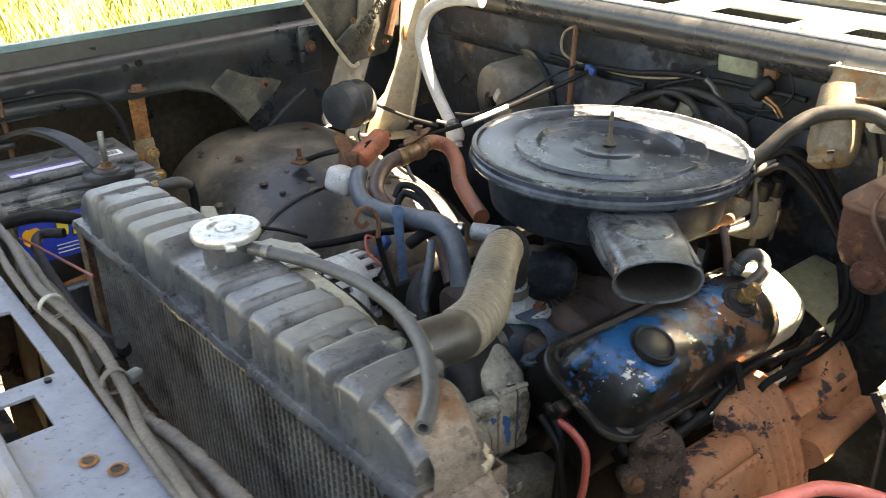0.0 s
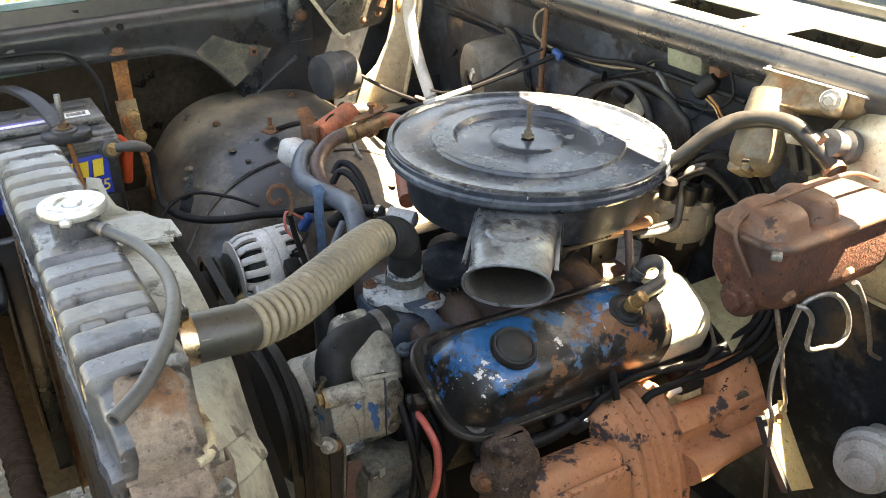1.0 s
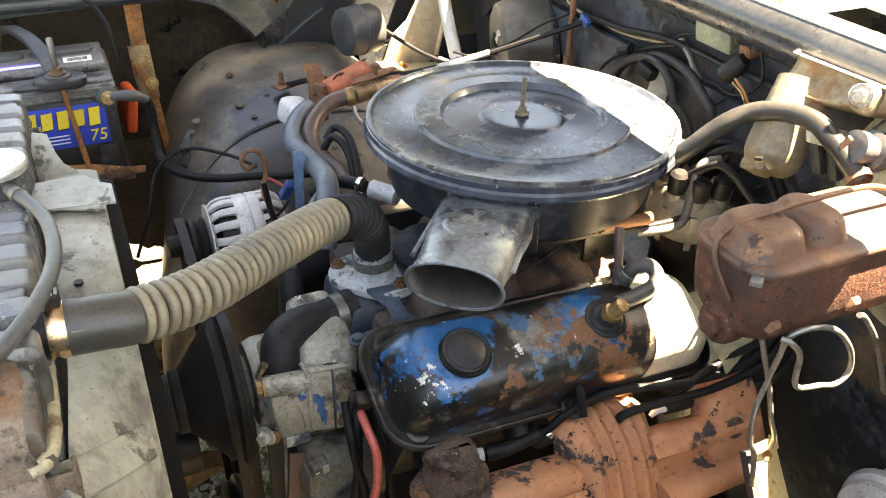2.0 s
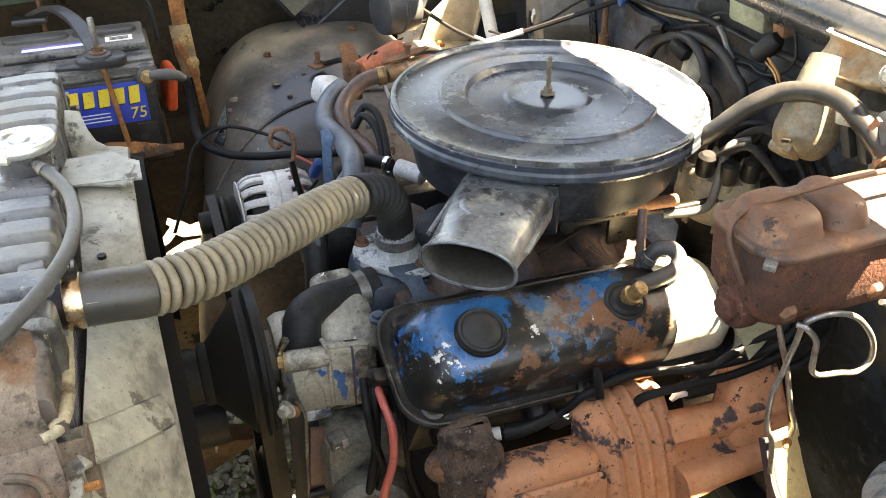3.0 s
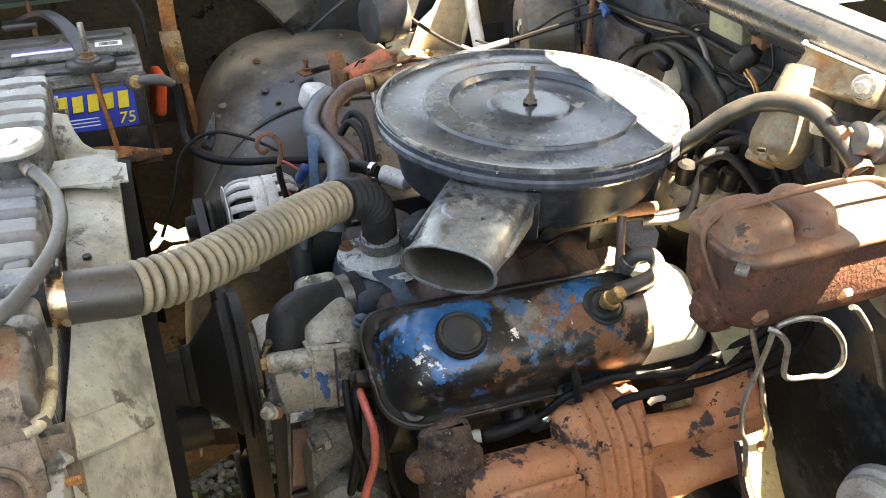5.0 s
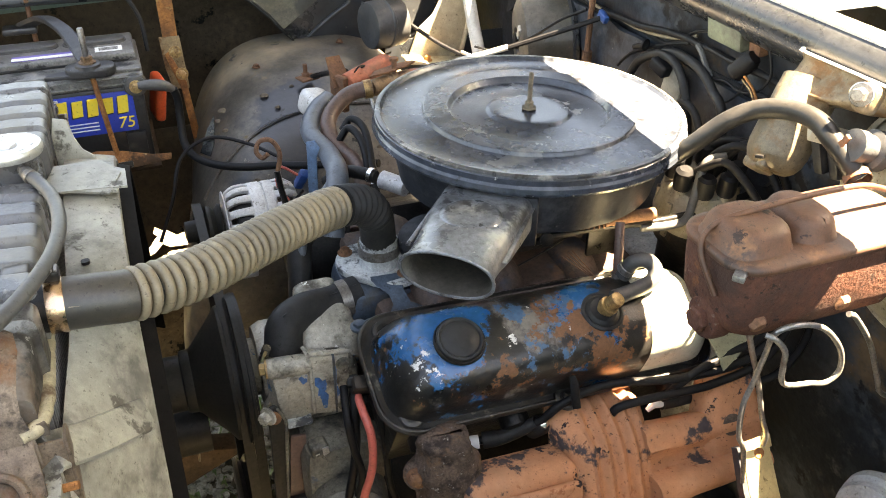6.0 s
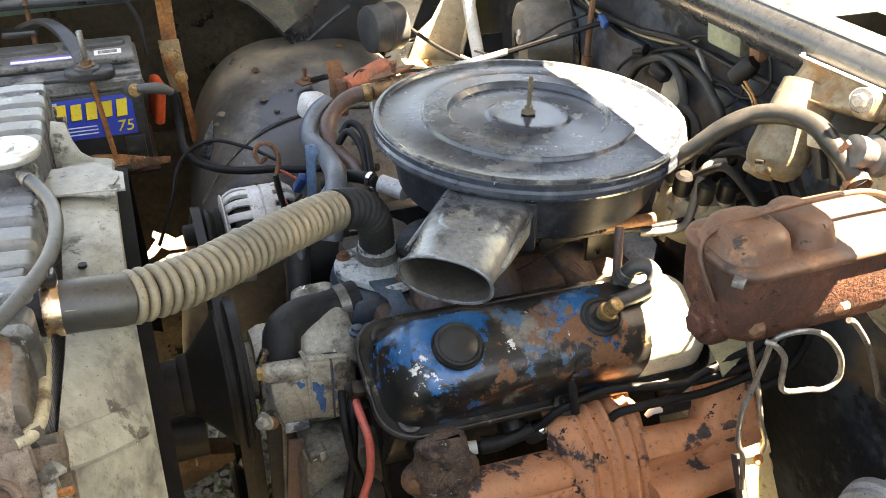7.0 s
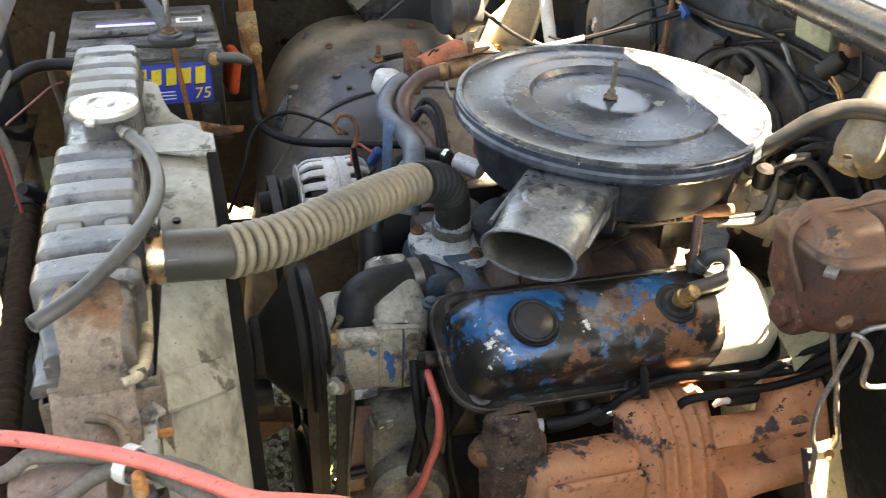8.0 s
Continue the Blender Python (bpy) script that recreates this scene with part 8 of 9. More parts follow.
    part("strip", prism([(-0.0193, 0.0047), (-0.0182, 0.0085), (0.0065, 0.0097), (0.0081, 0.0128), (0.0156, 0.0097), (0.0147, -0.0028), (0.0116, -0.0037), (0.0101, -0.049), (0.0108, -0.0937), (-0.0212, -0.0846), (-0.0239, -0.0397)], 0.003, lean, 0.0006), M["yellowplate"], y)
    part("fold", prism([(-0.0193, 0.0047), (-0.0239, -0.0397), (-0.0212, -0.0846), (-0.0272, -0.0846), (-0.0299, -0.0397), (-0.0253, 0.0047)], 0.010, lean @ pose(0, 0, -0.008)), M["bayblk"], y)
    part("hole", lathe([(0.0055, 0), (0.0055, 0.0015), (0.003, 0.0016)], lean @ pose(-0.0028, -0.0053, 0.003), 14), M["rust"], y)


build_brakes()


def build_wiper():
    w = thing("wiper_motor", (0.24, -0.2, 0.97), "stained yellow wiper motor with flanged gear housing", "wiper motor")
    o = Vector((0.183, -0.212, 0.983))
    m = basis(o, (0.55, 0.22, 0.83), (1, 0, 0))
    part("can", lathe([(0.010, -0.008), (0.020, -0.007), (0.026, -0.002), (0.030, 0.006), (0.032, 0.016), (0.0315, 0.078), (0.0312, 0.084), (0.0312, 0.092)], m, 48), M["wiper"], w)
    tail = rbox(0.030, 0.024, 0.014, m @ pose(-0.004, 0.010, -0.006), 0.005, 4)
    rbox(0.014, 0.012, 0.010, m @ pose(-0.014, -0.008, -0.006), 0.003, 3, tail)
    part("tail", tail, M["wiper"], w)
    part("brush_hole", rbox(0.009, 0.004, 0.006, basis(o + Vector((-0.028, -0.012, 0.018)), (-0.85, -0.4, 0.1)), 0.001), M["greasy"], w)
    top = basis(m @ Vector((0.004, 0, 0.086)), (0.34, 0.02, 0.94), (1, 0, 0))

    def oval(sx, sy, rad, h, ox, oy):
        return [top @ Vector((x + ox, y + oy, h)) for x, y in rrect(sx, sy, rad, 10)]
    gh = part("gear_housing", loft([oval(0.058, 0.060, 0.028, -0.006, 0.0, 0.0), oval(0.064, 0.070, 0.031, -0.004, 0.002, -0.003), oval(0.066, 0.100, 0.032, 0.000, 0.006, -0.018), oval(0.066, 0.128, 0.032, 0.008, 0.009, -0.032), oval(0.062, 0.140, 0.030, 0.016, 0.011, -0.039), oval(0.062, 0.146, 0.030, 0.026, 0.013, -0.042), oval(0.070, 0.154, 0.034, 0.032, 0.014, -0.042)]), M["wiper"], w, "", 50)
    part("cover_plate", loft([oval(0.074, 0.160, 0.036, 0.032, 0.014, -0.042), oval(0.078, 0.164, 0.038, 0.0330, 0.014, -0.042), oval(0.076, 0.162, 0.037, 0.0350, 0.014, -0.042)]), M["alu"], gh, "thin bright cover plate")
    part("plate_nib", lathe([(0.003, 0), (0.003, 0.003), (0.002, 0.004)], top @ pose(-0.026, 0.012, 0.034), 10), M["tin"], gh)
    ear = top @ pose(-0.024, -0.088, 0.018)
    part("bolt_ear", rbox(0.022, 0.020, 0.030, ear, 0.007, 3), M["wiper"], gh)
    part("bolt", hexbolt(basis(ear @ Vector((-0.011, 0, 0.002)), (-0.9, -0.35, 0.2)), 0.0075, 0.012), M["brake"], gh)
    part("washer", lathe([(0.012, 0), (0.012, 0.002), (0.009, 0.003)], basis(ear @ Vector((-0.011, 0, 0.002)), (-0.9, -0.35, 0.2)), 20), M["tin"], gh)
    cn = thing("wiper_plug", (0.22, -0.25, 1.02), "cream plastic wiring plug with dark moulded tail", "connector")
    part("plug", rbox(0.040, 0.018, 0.014, pose(0.200, -0.262, 1.034, 20, 10, -35), 0.003), M["shroud"], cn)
    part("tail", rbox(0.014, 0.014, 0.045, pose(0.206, -0.252, 1.010, -15, -10, 0), 0.004), M["rubber"], cn)
    part("tail", rbox(0.014, 0.014, 0.045, pose(0.214, -0.266, 1.008, -15, -10, 0), 0.004), M["rubber"], cn)
    r = thing("voltage_regulator", (0.26, -0.03, 1.04), "greenish painted metal regulator box on the firewall", "regulator")
    q = pose(0.262, -0.022, 1.062, 0, -10, 0)
    part("box", rbox(0.034, 0.066, 0.034, q, 0.004), M["green"], r)
    part("base_plate", rbox(0.004, 0.095, 0.046, q @ pose(0.018, -0.008, -0.002), 0.001), M["green"], r)
    part("corroded_end", rbox(0.024, 0.022, 0.034, q @ pose(0.004, -0.046, -0.002), 0.006), M["rustdk"], r, "corroded end terminal")
    part("plug", lathe([(0.008, 0), (0.012, 0.004), (0.012, 0.03), (0.009, 0.036)], basis((0.243, -0.056, 1.018), (0.35, -0.75, 1)), 18), M["blkwire"], r, "black moulded plug")


build_wiper()


def build_distributor():
    d = thing("distributor", (0.19, -0.06, 0.80), "tan moulded distributor cap with black towers", "distributor")
    m = basis((0.190, -0.098, 0.864), (-0.05, -0.15, 1))
    part("cap", lathe([(0.050, -0.010), (0.052, 0.0), (0.050, 0.012), (0.046, 0.036), (0.040, 0.044), (0.02, 0.046)], m, 40), M["dist"], d)
    for k in range(8):
        a = 2 * math.pi * k / 8 + 0.2
        q = m @ pose(0.036 * math.cos(a), 0.036 * math.sin(a), 0.036)
        t = part("tower", lathe([(0.010, 0), (0.009, 0.018), (0.007, 0.019)], q, 14), M["dist"], d)
        part("boot", lathe([(0.0105, 0.012), (0.0115, 0.016), (0.011, 0.036), (0.007, 0.040)], q, 14), M["blkwire"], t)
        part("rib", rbox(0.004, 0.008, 0.05, m @ Matrix.Rotation(a, 4, "Z") @ pose(0.049, 0, 0.004), 0.001), M["dist"], d)
    part("coil_tower", lathe([(0.012, 0.044), (0.010, 0.066), (0.006, 0.07)], m, 16), M["rubber"], d)
    part("shaft", lathe([(0.034, -0.14), (0.036, -0.05), (0.047, -0.035), (0.048, -0.0102)], m, 28), M["greasy"], d)
    lead = "dusty black spark plug lead"
    runs = [
        [(0.175, -0.10, 0.905), (0.185, -0.125, 0.955), (0.205, -0.150, 0.968), (0.222, -0.19, 0.935), (0.215, -0.24, 0.87), (0.19, -0.275, 0.815), (0.14, -0.288, 0.785), (0.06, -0.283, 0.778), (-0.02, -0.266, 0.780), (-0.070, -0.262, 0.766), (-0.095, -0.256, 0.742), (-0.125, -0.245, 0.722), (-0.155, -0.235, 0.715)],
        [(0.19, -0.11, 0.905), (0.21, -0.135, 0.965), (0.235, -0.165, 0.955), (0.24, -0.21, 0.90), (0.225, -0.26, 0.84), (0.17, -0.290, 0.785), (0.10, -0.292, 0.766), (0.03, -0.287, 0.764), (-0.01, -0.280, 0.757), (-0.02, -0.275, 0.742)],
        [(0.16, -0.09, 0.90), (0.165, -0.135, 0.945), (0.178, -0.16, 0.955), (0.2, -0.205, 0.91), (0.2, -0.25, 0.85), (0.17, -0.276, 0.805), (0.12, -0.280, 0.792), (0.08, -0.285, 0.785), (0.06, -0.282, 0.768), (0.05, -0.272, 0.742)],
        [(0.205, -0.06, 0.905), (0.215, -0.10, 0.955), (0.245, -0.14, 0.945), (0.255, -0.20, 0.88), (0.24, -0.27, 0.80), (0.19, -0.295, 0.762), (0.15, -0.290, 0.745)],
        [(0.15, -0.05, 0.90), (0.12, -0.06, 0.918), (0.07, -0.085, 0.888), (0.02, -0.10, 0.872), (-0.02, -0.08, 0.85)],
    ]
    for pts in runs:
        wire("plug_lead", pts, 0.0048, M["blkwire"], lead, "lead", 10, "spark plug leads", 8)
    bt = thing("plug_boot", (-0.15, -0.25, 0.72), "black plug boot with exposed white porcelain tip", "plug boot")
    part("boot", tube([(-0.152, -0.237, 0.716), (-0.135, -0.242, 0.719), (-0.115, -0.248, 0.728), (-0.098, -0.254, 0.740)], lambda s, f: 0.0095 - 0.003 * f, 14, 6), M["rubber"], bt)
    part("porcelain", lathe([(0.004, -0.004), (0.0055, 0.0), (0.0075, 0.008), (0.0075, 0.022)], basis((-0.177, -0.231, 0.713), (0.9, -0.25, 0.12)), 14), M["white"], bt, "white porcelain tip")
    bt2 = thing("plug_boot", (-0.085, -0.262, 0.735), "black plug boot on the second spark plug", "plug boot")
    part("boot", lathe([(0.011, -0.01), (0.0115, 0.012), (0.007, 0.02)], basis((-0.092, -0.246, 0.724), (0.1, -0.6, 0.8)), 16), M["rubber"], bt2)
    part("metal_tip", lathe([(0.006, 0.012), (0.006, 0.022), (0.003, 0.024)], basis((-0.092, -0.246, 0.724), (0.1, -0.6, 0.8)), 10), M["tin"], bt2)
    bt3 = thing("plug_boot", (0.0347, -0.268, 0.726), "black plug boot with a pale porcelain tip showing", "plug boot")
    part("porcelain", tube([(0.0347, -0.268, 0.726), (0.0426, -0.268, 0.732), (0.0519, -0.268, 0.7332)], lambda s, f: 0.0028 + 0.0032 * f, 12, 4), M["white"], bt3, "pale porcelain tip")
    part("boot", tube([(0.0519, -0.268, 0.7332), (0.0726, -0.268, 0.7301), (0.0956, -0.268, 0.7279), (0.1315, -0.268, 0.7219)], lambda s, f: 0.0088 - 0.003 * f, 14, 5), M["rubber"], bt3)
    lo = thing("lead_clip", (-0.064, -0.27, 0.78), "black steel clip holding the plug leads", "clip")
    part("strap", prism([(-0.0045, -0.020), (0.0045, -0.020), (0.005, 0.010), (0.002, 0.018), (-0.004, 0.018)], 0.0035, basis((-0.064, -0.270, 0.788), (-0.4, -1, 0.3), (1, -0.3, 0.15)), 0.001), M["blkwire"], lo)
    # accelerator linkage and spring under the air cleaner
    ln = thing("throttle_linkage", (0.08, -0.12, 0.86), "rusty throttle rod with spring under the air cleaner", "linkage")
    part("rod", tube([(-0.02, -0.105, 0.872), (0.05, -0.118, 0.880), (0.11, -0.130, 0.880), (0.18, -0.135, 0.886), (0.24, -0.14, 0.90)], 0.005, 10, 6), M["greasy"], ln)
    part("sleeve", tube([(0.045, -0.121, 0.889), (0.075, -0.127, 0.892), (0.105, -0.132, 0.893)], 0.0075, 12, 4), M["rustdk"], ln, "rust-brown sleeve")
    part("spring", tube([(0.0 + 0.0013 * k, -0.108 + 0.0055 * math.cos(k * 1.4) - 0.0003 * k, 0.884 + 0.0055 * math.sin(k * 1.4)) for k in range(36)], 0.0012, 6, 3), M["rustdk"], ln)
    part("eye", lathe([(0.004, 0), (0.008, 0.001), (0.008, 0.004), (0.004, 0.005)], basis((-0.022, -0.108, 0.872), (-0.3, -1, 0.2)), 16), M["greasy"], ln)
    part("bracket", rbox(0.045, 0.006, 0.05, pose(0.06, -0.10, 0.855), 0.002), M["greasy"], ln)
    wire("thin_rod", [(-0.07, -0.135, 0.862), (-0.03, -0.125, 0.868), (0.0, -0.112, 0.870)], 0.0012, M["greasy"], "thin bent wire rod under the air cleaner", "rod")
    for k in range(4):
        wire("loose_strand", [(-0.015 + 0.004 * k, -0.135, 0.862 + 0.002 * k), (0.004 + 0.003 * k, -0.150 - 0.002 * k, 0.848), (0.02 + 0.002 * k, -0.163, 0.835)], 0.0006, M["rustdk"], "fine stray brown strand beside the intake", "strand", 6, "loose strands")
    hu = thing("rear_stub_hose", (0.03, -0.18, 0.84), "short rubber stub hose with a ridged clamp", "hose")
    part("tube", tube([(0.03, -0.185, 0.83), (0.03, -0.182, 0.86), (0.034, -0.172, 0.89), (0.04, -0.16, 0.91)], 0.0052, 14, 6), M["rusthose"], hu)
    part("clamp", lathe([(0.0055, -0.005), (0.0068, -0.005), (0.0068, 0.005), (0.0055, 0.005)], basis((0.03, -0.183, 0.855), (0, 0.1, 1)), 18, None, False), M["brake"], hu)


build_distributor()


# ---- wiring ----
M["sleeve"] = mat("brown_taped_sleeve", (0.13, 0.09, 0.07), 0.7, 0, 0.25, 25, [((0.2, 0.17, 0.14), 20, 0.55, 0.7, 0.8)], 0.1)
def build_wiring():
    wire("ground_lead", [(0.19, -0.135, 0.955), (0.168, -0.128, 0.945), (0.155, -0.135, 0.905), (0.14, -0.145, 0.885), (0.118, -0.14, 0.878), (0.09, -0.13, 0.876)], 0.0052, M["rubdust"], "grey rubber lead looping under the air cleaner", "lead", 10)
    wire("wiring_loom", [(0.258, 0.360, 1.003), (0.258, 0.327, 1.002), (0.258, 0.285, 0.999), (0.258, 0.226, 1.004), (0.258, 0.170, 1.008), (0.258, 0.114, 1.018), (0.258, 0.061, 1.024), (0.258, 0.033, 1.024), (0.258, -0.004, 1.026), (0.258, -0.046, 1.025), (0.258, -0.088, 1.028), (0.258, -0.129, 1.027)], lambda s, f: 0.0046 + 0.0007 * noise.noise((s * 80, 0, 0)), M["blkwire"], "dusty taped wiring bundle along the firewall", "wire", 10, "")
    wire("harness_wire", [(0.256, 0.214, 0.935), (0.256, 0.202, 0.948), (0.256, 0.178, 0.967), (0.256, 0.136, 0.988), (0.256, 0.090, 1.008), (0.256, 0.052, 1.021)], 0.0026, M["blkwire"], "dark wiring strand fixed along the firewall", "wire", 8, "firewall wiring")
    wire("harness_wire", [(0.262, 0.067, 1.025), (0.262, 0.048, 1.037), (0.262, 0.023, 1.045), (0.262, -0.002, 1.051)], 0.002, M["blkwire"], "dark wiring strand fixed along the firewall", "wire", 8, "firewall wiring")
    wire("harness_wire", [(0.252, 0.030, 1.026), (0.252, 0.019, 1.019), (0.252, 0.007, 1.007), (0.252, -0.008, 0.996)], 0.0038, M["rubdust"], "dark wiring strand fixed along the firewall", "wire", 8, "firewall wiring")
    wire("harness_wire", [(0.252, 0.009, 1.029), (0.252, -0.017, 1.028), (0.252, -0.043, 1.028), (0.252, -0.057, 1.030)], 0.003, M["blkwire"], "dark wiring strand fixed along the firewall", "wire", 8, "firewall wiring")
    wire("thin_wire", [(0.250, -0.011, 0.997), (0.250, -0.021, 0.981), (0.250, -0.041, 0.975), (0.250, -0.063, 0.994), (0.250, -0.071, 1.013), (0.250, -0.059, 1.023)], 0.0015, M["blkwire"], "thin black wire looping below the regulator plug", "wire", 8, "")
    wire("thin_wire", [(0.250, -0.014, 0.996), (0.250, -0.038, 1.002), (0.250, -0.059, 0.999), (0.250, -0.082, 1.003), (0.250, -0.102, 1.016), (0.250, -0.112, 1.034), (0.250, -0.107, 1.052), (0.250, -0.101, 1.062)], 0.0018, M["blkwire"], "thin black wire looping up to the regulator", "wire", 8, "")
    wire("thin_wire", [(0.246, -0.063, 1.028), (0.246, -0.078, 1.020), (0.246, -0.093, 1.012), (0.246, -0.105, 0.999)], 0.0017, M["rust"], "thin orange wire hanging from the regulator plug", "wire", 8, "")
    wire("thin_wire", [(0.247, -0.060, 1.028), (0.247, -0.071, 1.016), (0.247, -0.087, 1.009), (0.247, -0.099, 0.996)], 0.0013, M["brass"], "thin tan wire hanging from the regulator plug", "wire", 8, "")
    wire("firewall_hose", [(0.25, 0.169, 0.94), (0.248, 0.151, 0.963), (0.246, 0.124, 0.981), (0.244, 0.091, 0.994), (0.241, 0.06, 0.995), (0.239, 0.036, 0.984), (0.237, 0.018, 0.962), (0.235, 0.008, 0.943), (0.24, -0.002, 0.893), (0.255, -0.002, 0.803)], 0.0062, M["rubber"], "dusty black rubber hose looping before the firewall", "hose", 12, "firewall hoses")
    wire("firewall_hose", [(0.255, 0.103, 0.992), (0.251, 0.069, 1.002), (0.247, 0.029, 1.004), (0.243, -0.007, 0.998), (0.239, -0.033, 0.986), (0.235, -0.056, 0.976), (0.24, -0.066, 0.926), (0.255, -0.066, 0.836)], 0.0062, M["rubber"], "dusty black rubber hose looping before the firewall", "hose", 12, "firewall hoses")
    wire("firewall_hose", [(0.235, 0.021, 0.956), (0.232, -0.008, 0.954), (0.228, -0.028, 0.943), (0.225, -0.043, 0.926), (0.23, -0.053, 0.876), (0.245, -0.053, 0.786)], 0.0055, M["rubber"], "dusty black rubber hose looping before the firewall", "hose", 12, "firewall hoses")
    fs = thing("firewall_fitting", (0.248, 0.1647, 0.9805), "small black threaded fitting on the firewall", "fitting")
    part("stem", tube([(0.248, 0.1647, 0.9805), (0.248, 0.137, 0.9917)], 0.0042, 12, 3), M["blkwire"], fs)
    part("flange", lathe([(0.0085, 0), (0.0085, 0.003), (0.005, 0.004)], basis((0.248, 0.137, 0.9917), (-0.3, 0.9, 0)), 18), M["blkwire"], fs)
    rl = thing("relay", (0.25, 0.0651, 0.9607), "small black relay plug above a pale metal tag", "relay")
    part("body", rbox(0.022, 0.030, 0.018, pose(*(0.24, 0.0829, 0.98), 20, 0, 15), 0.004, 3), M["blkwire"], rl)
    part("tag", rbox(0.003, 0.036, 0.042, pose(*(0.25, 0.0651, 0.9607), 12, 0, 8), 0.001), M["shroud"], rl, "pale dusty metal tag")
    wire("loop_wire", [(0.255, 0.255, 1.068), (0.25, 0.285, 1.068), (0.25, 0.320, 1.050), (0.25, 0.322, 1.018), (0.255, 0.29, 1.003), (0.262, 0.24, 1.0), (0.262, 0.18, 1.0), (0.262, 0.10, 1.012), (0.265, 0.05, 1.03)], 0.0023, M["hosetan"], "tan wire curling before the firewall")
    # loom along the support bar
    loom = [
        ([(-0.700, 0.30, 0.985), (-0.703, 0.187, 0.990), (-0.711, 0.083, 0.990), (-0.708, 0.013, 0.992), (-0.703, -0.052, 0.990), (-0.711, -0.137, 0.990), (-0.720, -0.191, 0.990), (-0.722, -0.243, 0.990), (-0.722, -0.30, 0.988), (-0.70, -0.40, 0.98), (-0.66, -0.46, 0.985)], 0.0044),
        ([(-0.715, 0.32, 0.99), (-0.716, 0.22, 0.995), (-0.722, 0.12, 0.992), (-0.722, 0.04, 0.988), (-0.715, -0.03, 0.985), (-0.722, -0.11, 0.984), (-0.726, -0.2, 0.985), (-0.728, -0.30, 0.985)], 0.0036),
        ([(-0.69, 0.28, 0.965), (-0.692, 0.17, 0.970), (-0.698, 0.08, 0.975), (-0.695, 0.0, 0.972), (-0.70, -0.08, 0.972), (-0.708, -0.2, 0.975), (-0.71, -0.30, 0.974)], 0.0038),
    ]
    for pts, r in loom:
        wire("loom_strand", pts, (lambda s, f, r=r: r * (1 + 0.16 * noise.noise((s * 60, r * 900, 0)) + 0.10 * noise.noise((s * 210, r * 900, 5)))), M["wire"], "dusty taped wiring loom strand along the support bar", "wire", 10, "front loom", 20)
    tp = thing("loom_tie", (-0.71, 0.03, 0.99), "pale plastic tie round the front wiring loom", "tie", "loom ties")
    part("band", lathe([(0.0105, -0.003), (0.0115, -0.003), (0.0115, 0.003), (0.0105, 0.003)], basis((-0.712, 0.028, 0.989), (0.05, -1, 0)), 20, None, False), M["shroud"], tp)
    tp = thing("loom_tie", (-0.71, -0.12, 0.99), "pale plastic tie with a stub round the loom", "tie", "loom ties")
    part("band", lathe([(0.0095, -0.003), (0.0105, -0.003), (0.0105, 0.003), (0.0095, 0.003)], basis((-0.712, -0.118, 0.988), (0.1, -1, 0)), 20, None, False), M["wire"], tp)
    part("stub", rbox(0.014, 0.011, 0.009, pose(-0.697, -0.118, 0.986, 0, 0, 20), 0.003, 3), M["rubdust"], tp)
    cl = thing("loom_cloth", (-0.70, -0.25, 0.98), "crumpled pale tape wrapped over the loom end", "wrap")
    part("wrap", tube([(-0.712, -0.175, 0.987), (-0.704, -0.21, 0.985), (-0.700, -0.25, 0.984), (-0.696, -0.30, 0.982), (-0.68, -0.36, 0.98)], lambda s, f: 0.0050 + 0.0012 * math.sin(f * 3.0) + 0.0016 * noise.noise((s * 120, f * 6, 0)) + 0.0008 * noise.noise((s * 330, 0, 4)), 14, 26), M["wire"], cl)
    wire("loom_branch", [(-0.708, 0.14, 0.985), (-0.685, 0.12, 0.95), (-0.672, 0.08, 0.90), (-0.675, 0.02, 0.83)], 0.005, M["wire"], "dusty wire branching down beside the core")
    # leads in front of the radiator
    wire("front_lead", [(-0.714, 0.325, 0.930), (-0.678, 0.379, 0.934), (-0.627, 0.384, 0.932), (-0.590, 0.36, 0.925), (-0.575, 0.40, 0.90)], 0.0085, M["blkwire"], "thick black lead ahead of the radiator", "lead", 10)
    wire("front_lead", [(-0.60, 0.40, 0.895), (-0.625, 0.42, 0.892), (-0.640, 0.38, 0.885), (-0.640, 0.28, 0.86), (-0.640, 0.17, 0.865), (-0.645, 0.08, 0.89), (-0.66, 0.03, 0.93)], 0.0065, M["rubber"], "grey lead hanging ahead of the radiator", "lead", 10)
    wire("front_lead", [(-0.66, 0.50, 0.94), (-0.66, 0.40, 0.925), (-0.658, 0.42, 0.86), (-0.655, 0.44, 0.78)], 0.004, M["wire"], "thin grey lead hanging ahead of the radiator", "lead", 8)
    wire("front_lead", [(-0.665, 0.06, 0.99), (-0.66, 0.20, 0.955), (-0.655, 0.34, 0.92), (-0.65, 0.42, 0.895)], 0.0014, M["redthin"], "thin red lead ahead of the radiator", "lead", 8)
    wire("front_lead", [(-0.70, 0.15, 0.97), (-0.685, 0.10, 0.94), (-0.668, 0.04, 0.90), (-0.655, 0.0, 0.86)], 0.0016, M["redthin"], "thin red lead dropping beside the core", "lead", 8)
    ribbed = lambda s_, f_: 0.0125 + 0.0014 * math.sin(s_ * 520)
    wh = thing("wrapped_hose", (-0.664, -0.12, 0.84), "brown ribbed hose hanging ahead of the core", "hose")
    part("tube", tube([(-0.664, 0.075, 0.893), (-0.667, -0.013, 0.876), (-0.664, -0.122, 0.868), (-0.662, -0.25, 0.858), (-0.66, -0.36, 0.84)], ribbed, 14, 30), M["armsteel"], wh)
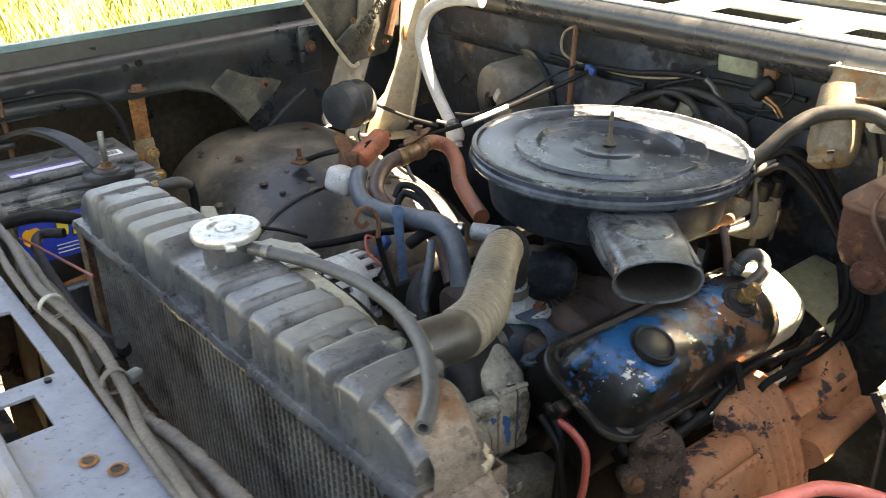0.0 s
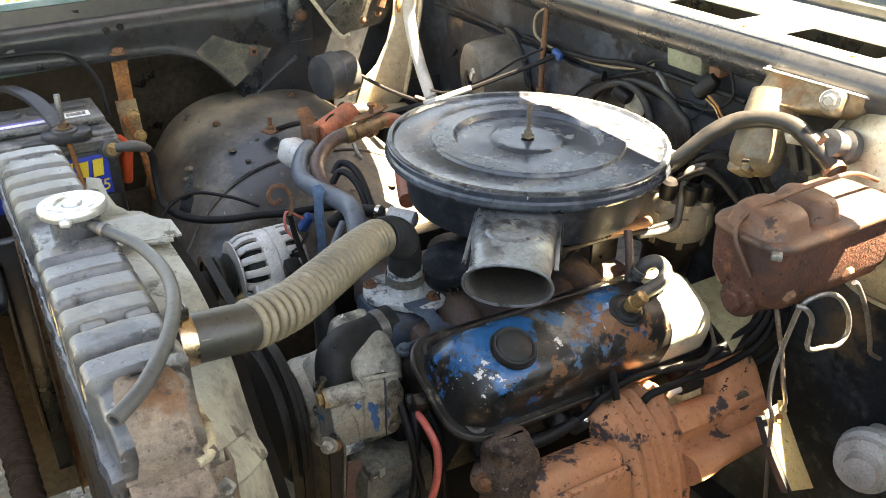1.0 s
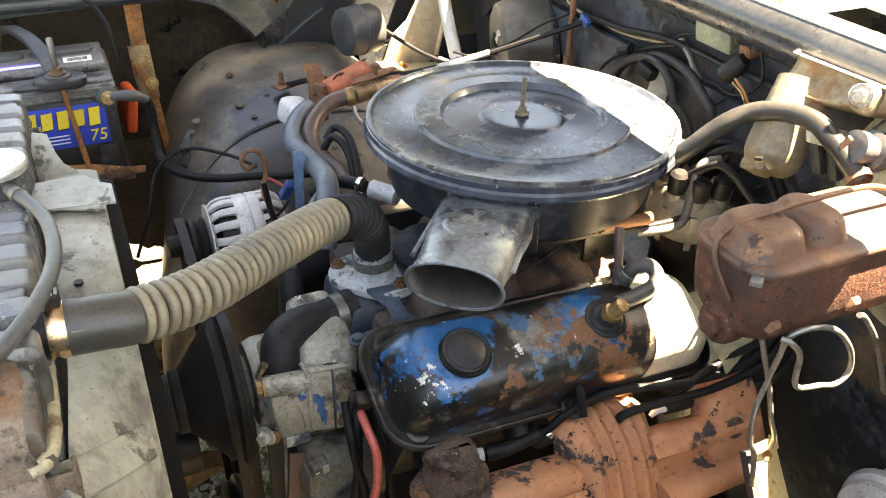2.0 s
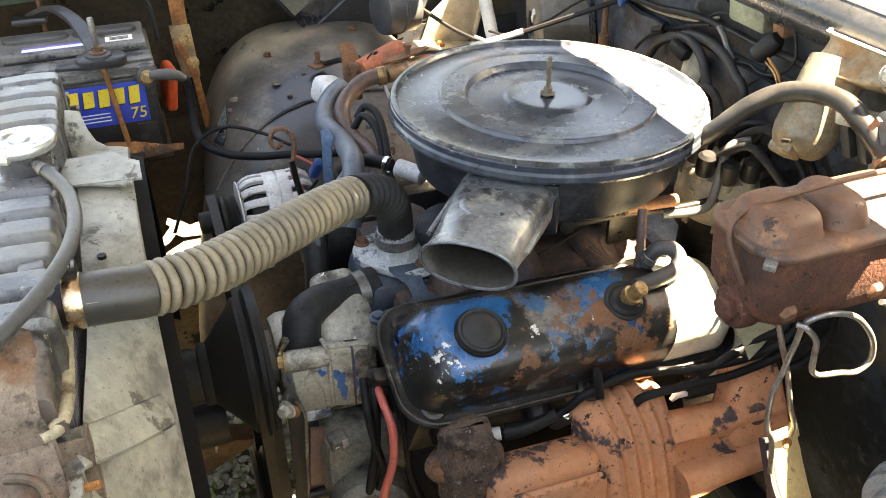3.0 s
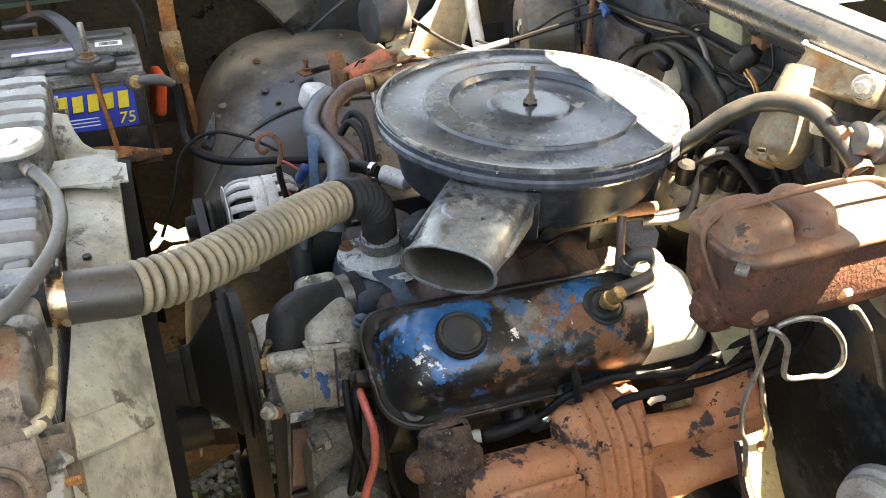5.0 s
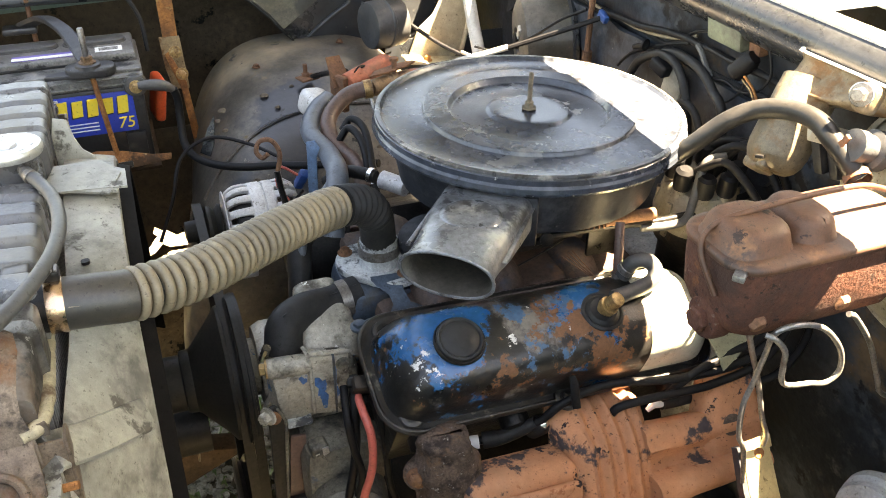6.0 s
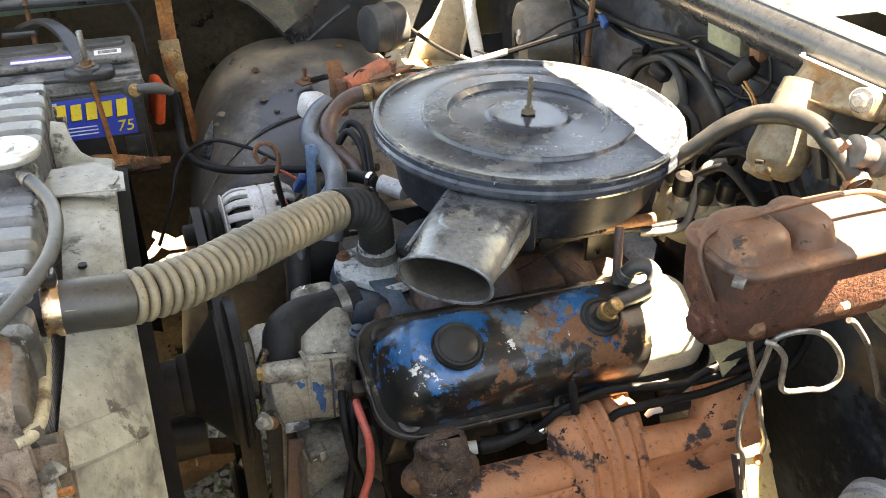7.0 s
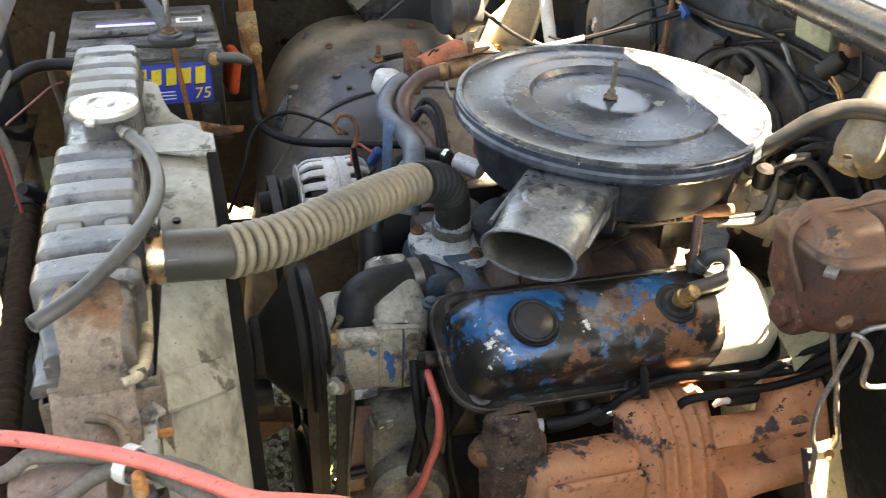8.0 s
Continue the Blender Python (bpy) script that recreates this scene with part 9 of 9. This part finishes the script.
    part("end_cuff", tube([(-0.6635, 0.090, 0.896), (-0.664, 0.075, 0.893), (-0.6645, 0.055, 0.889)], 0.0142, 16, 4), M["rubber"], wh, "black end cuff")
    # cables at the driver side front corner
    rc = thing("jump_cable", (-0.52, -0.48, 0.98), "bright red cable laid over the front corner", "cable")
    part("cable", tube([(-0.72, -0.40, 0.985), (-0.665, -0.410, 0.995), (-0.614, -0.426, 1.0), (-0.570, -0.446, 1.0), (-0.535, -0.466, 1.0), (-0.500, -0.492, 1.0), (-0.475, -0.511, 1.0), (-0.445, -0.522, 1.0), (-0.422, -0.531, 0.998), (-0.396, -0.556, 0.99), (-0.37, -0.62, 0.98)], 0.0047, 14, 8), M["redwire"], rc)
    wire("corner_cable", [(-0.70, -0.42, 0.97), (-0.65, -0.425, 0.972), (-0.617, -0.434, 0.978), (-0.600, -0.428, 0.983), (-0.568, -0.438, 0.985), (-0.542, -0.452, 0.985), (-0.510, -0.478, 0.98), (-0.47, -0.52, 0.96), (-0.44, -0.60, 0.93)], 0.0052, M["wire"], "dusty grey cable along the front corner", "cable", 12, "corner cables")
    wire("corner_cable", [(-0.68, -0.47, 0.96), (-0.63, -0.466, 0.965), (-0.588, -0.460, 0.972), (-0.565, -0.452, 0.98), (-0.540, -0.452, 0.985), (-0.515, -0.462, 0.985), (-0.485, -0.488, 0.98), (-0.46, -0.53, 0.96)], 0.0050, M["wire"], "second dusty grey cable along the front corner", "cable", 12, "corner cables")
    sl = thing("cable_sleeve", (-0.57, -0.45, 0.96), "brown taped sleeve bundling the corner cables", "sleeve")
    part("sleeve", tube([(-0.612, -0.437, 0.958), (-0.585, -0.439, 0.962), (-0.555, -0.446, 0.964)], 0.016, 18, 5), M["sleeve"], sl)
    part("tie", lathe([(0.0105, -0.004), (0.012, -0.004), (0.012, 0.004), (0.0105, 0.004)], basis((-0.543, -0.455, 0.988), (0.8, -0.6, 0)), 16, None, False), M["altal"], sl, "grey cable tie")
    bo = thing("corner_stud", (-0.538, -0.466, 0.96), "orange rusty stud rising between the cables", "stud")
    part("stud", lathe([(0.008, -0.02), (0.008, 0.0), (0.0050, 0.001), (0.0040, 0.018), (0.0026, 0.020)], pose(-0.538, -0.470, 0.975), 16), M["rust"], bo)
    part("collar", lathe([(0.008, -0.02), (0.0085, -0.01), (0.0085, 0.0), (0.006, 0.001)], pose(-0.538, -0.470, 0.977), 16), M["rubdust"], bo)
    # leads at the front of the valve cover
    lead = [
        ([(-0.274, -0.180, 0.772), (-0.275, -0.205, 0.770), (-0.272, -0.222, 0.750), (-0.273, -0.224, 0.708), (-0.282, -0.224, 0.673), (-0.293, -0.225, 0.640), (-0.33, -0.23, 0.60), (-0.38, -0.25, 0.56)], 0.0046, "redwire", "red battery lead hanging in front of the head"),
        ([(-0.285, -0.165, 0.775), (-0.290, -0.195, 0.755), (-0.286, -0.2, 0.716), (-0.279, -0.2, 0.669), (-0.291, -0.2, 0.626), (-0.31, -0.21, 0.56)], 0.0045, "blkwire", "black lead hanging in front of the head"),
        ([(-0.260, -0.165, 0.778), (-0.254, -0.195, 0.745), (-0.251, -0.2, 0.703), (-0.247, -0.2, 0.648), (-0.237, -0.2, 0.605), (-0.23, -0.21, 0.55)], 0.004, "blkwire", "thin black lead hanging in front of the head"),
        ([(-0.272, -0.160, 0.782), (-0.280, -0.190, 0.760), (-0.284, -0.195, 0.70), (-0.296, -0.200, 0.64), (-0.31, -0.21, 0.56)], 0.005, "blkwire", "black taped lead hanging in front of the head"),
    ]
    for pts, r, mt, lb in lead:
        wire("front_head_lead", pts, r, M[mt], lb, "lead", 10, "head leads")
    sn = thing("sender_clip", (-0.265, -0.165, 0.77), "greasy sender clip holding the head leads", "clip")
    part("clip", rbox(0.03, 0.016, 0.024, pose(-0.265, -0.178, 0.782, 30, 10, 0), 0.004), M["greasy"], sn)
    part("post", lathe([(0.006, 0), (0.006, 0.016), (0.004, 0.018)], basis((-0.272, -0.168, 0.775), (-0.4, -0.5, 0.8)), 14), M["greasy"], sn)


build_wiring()
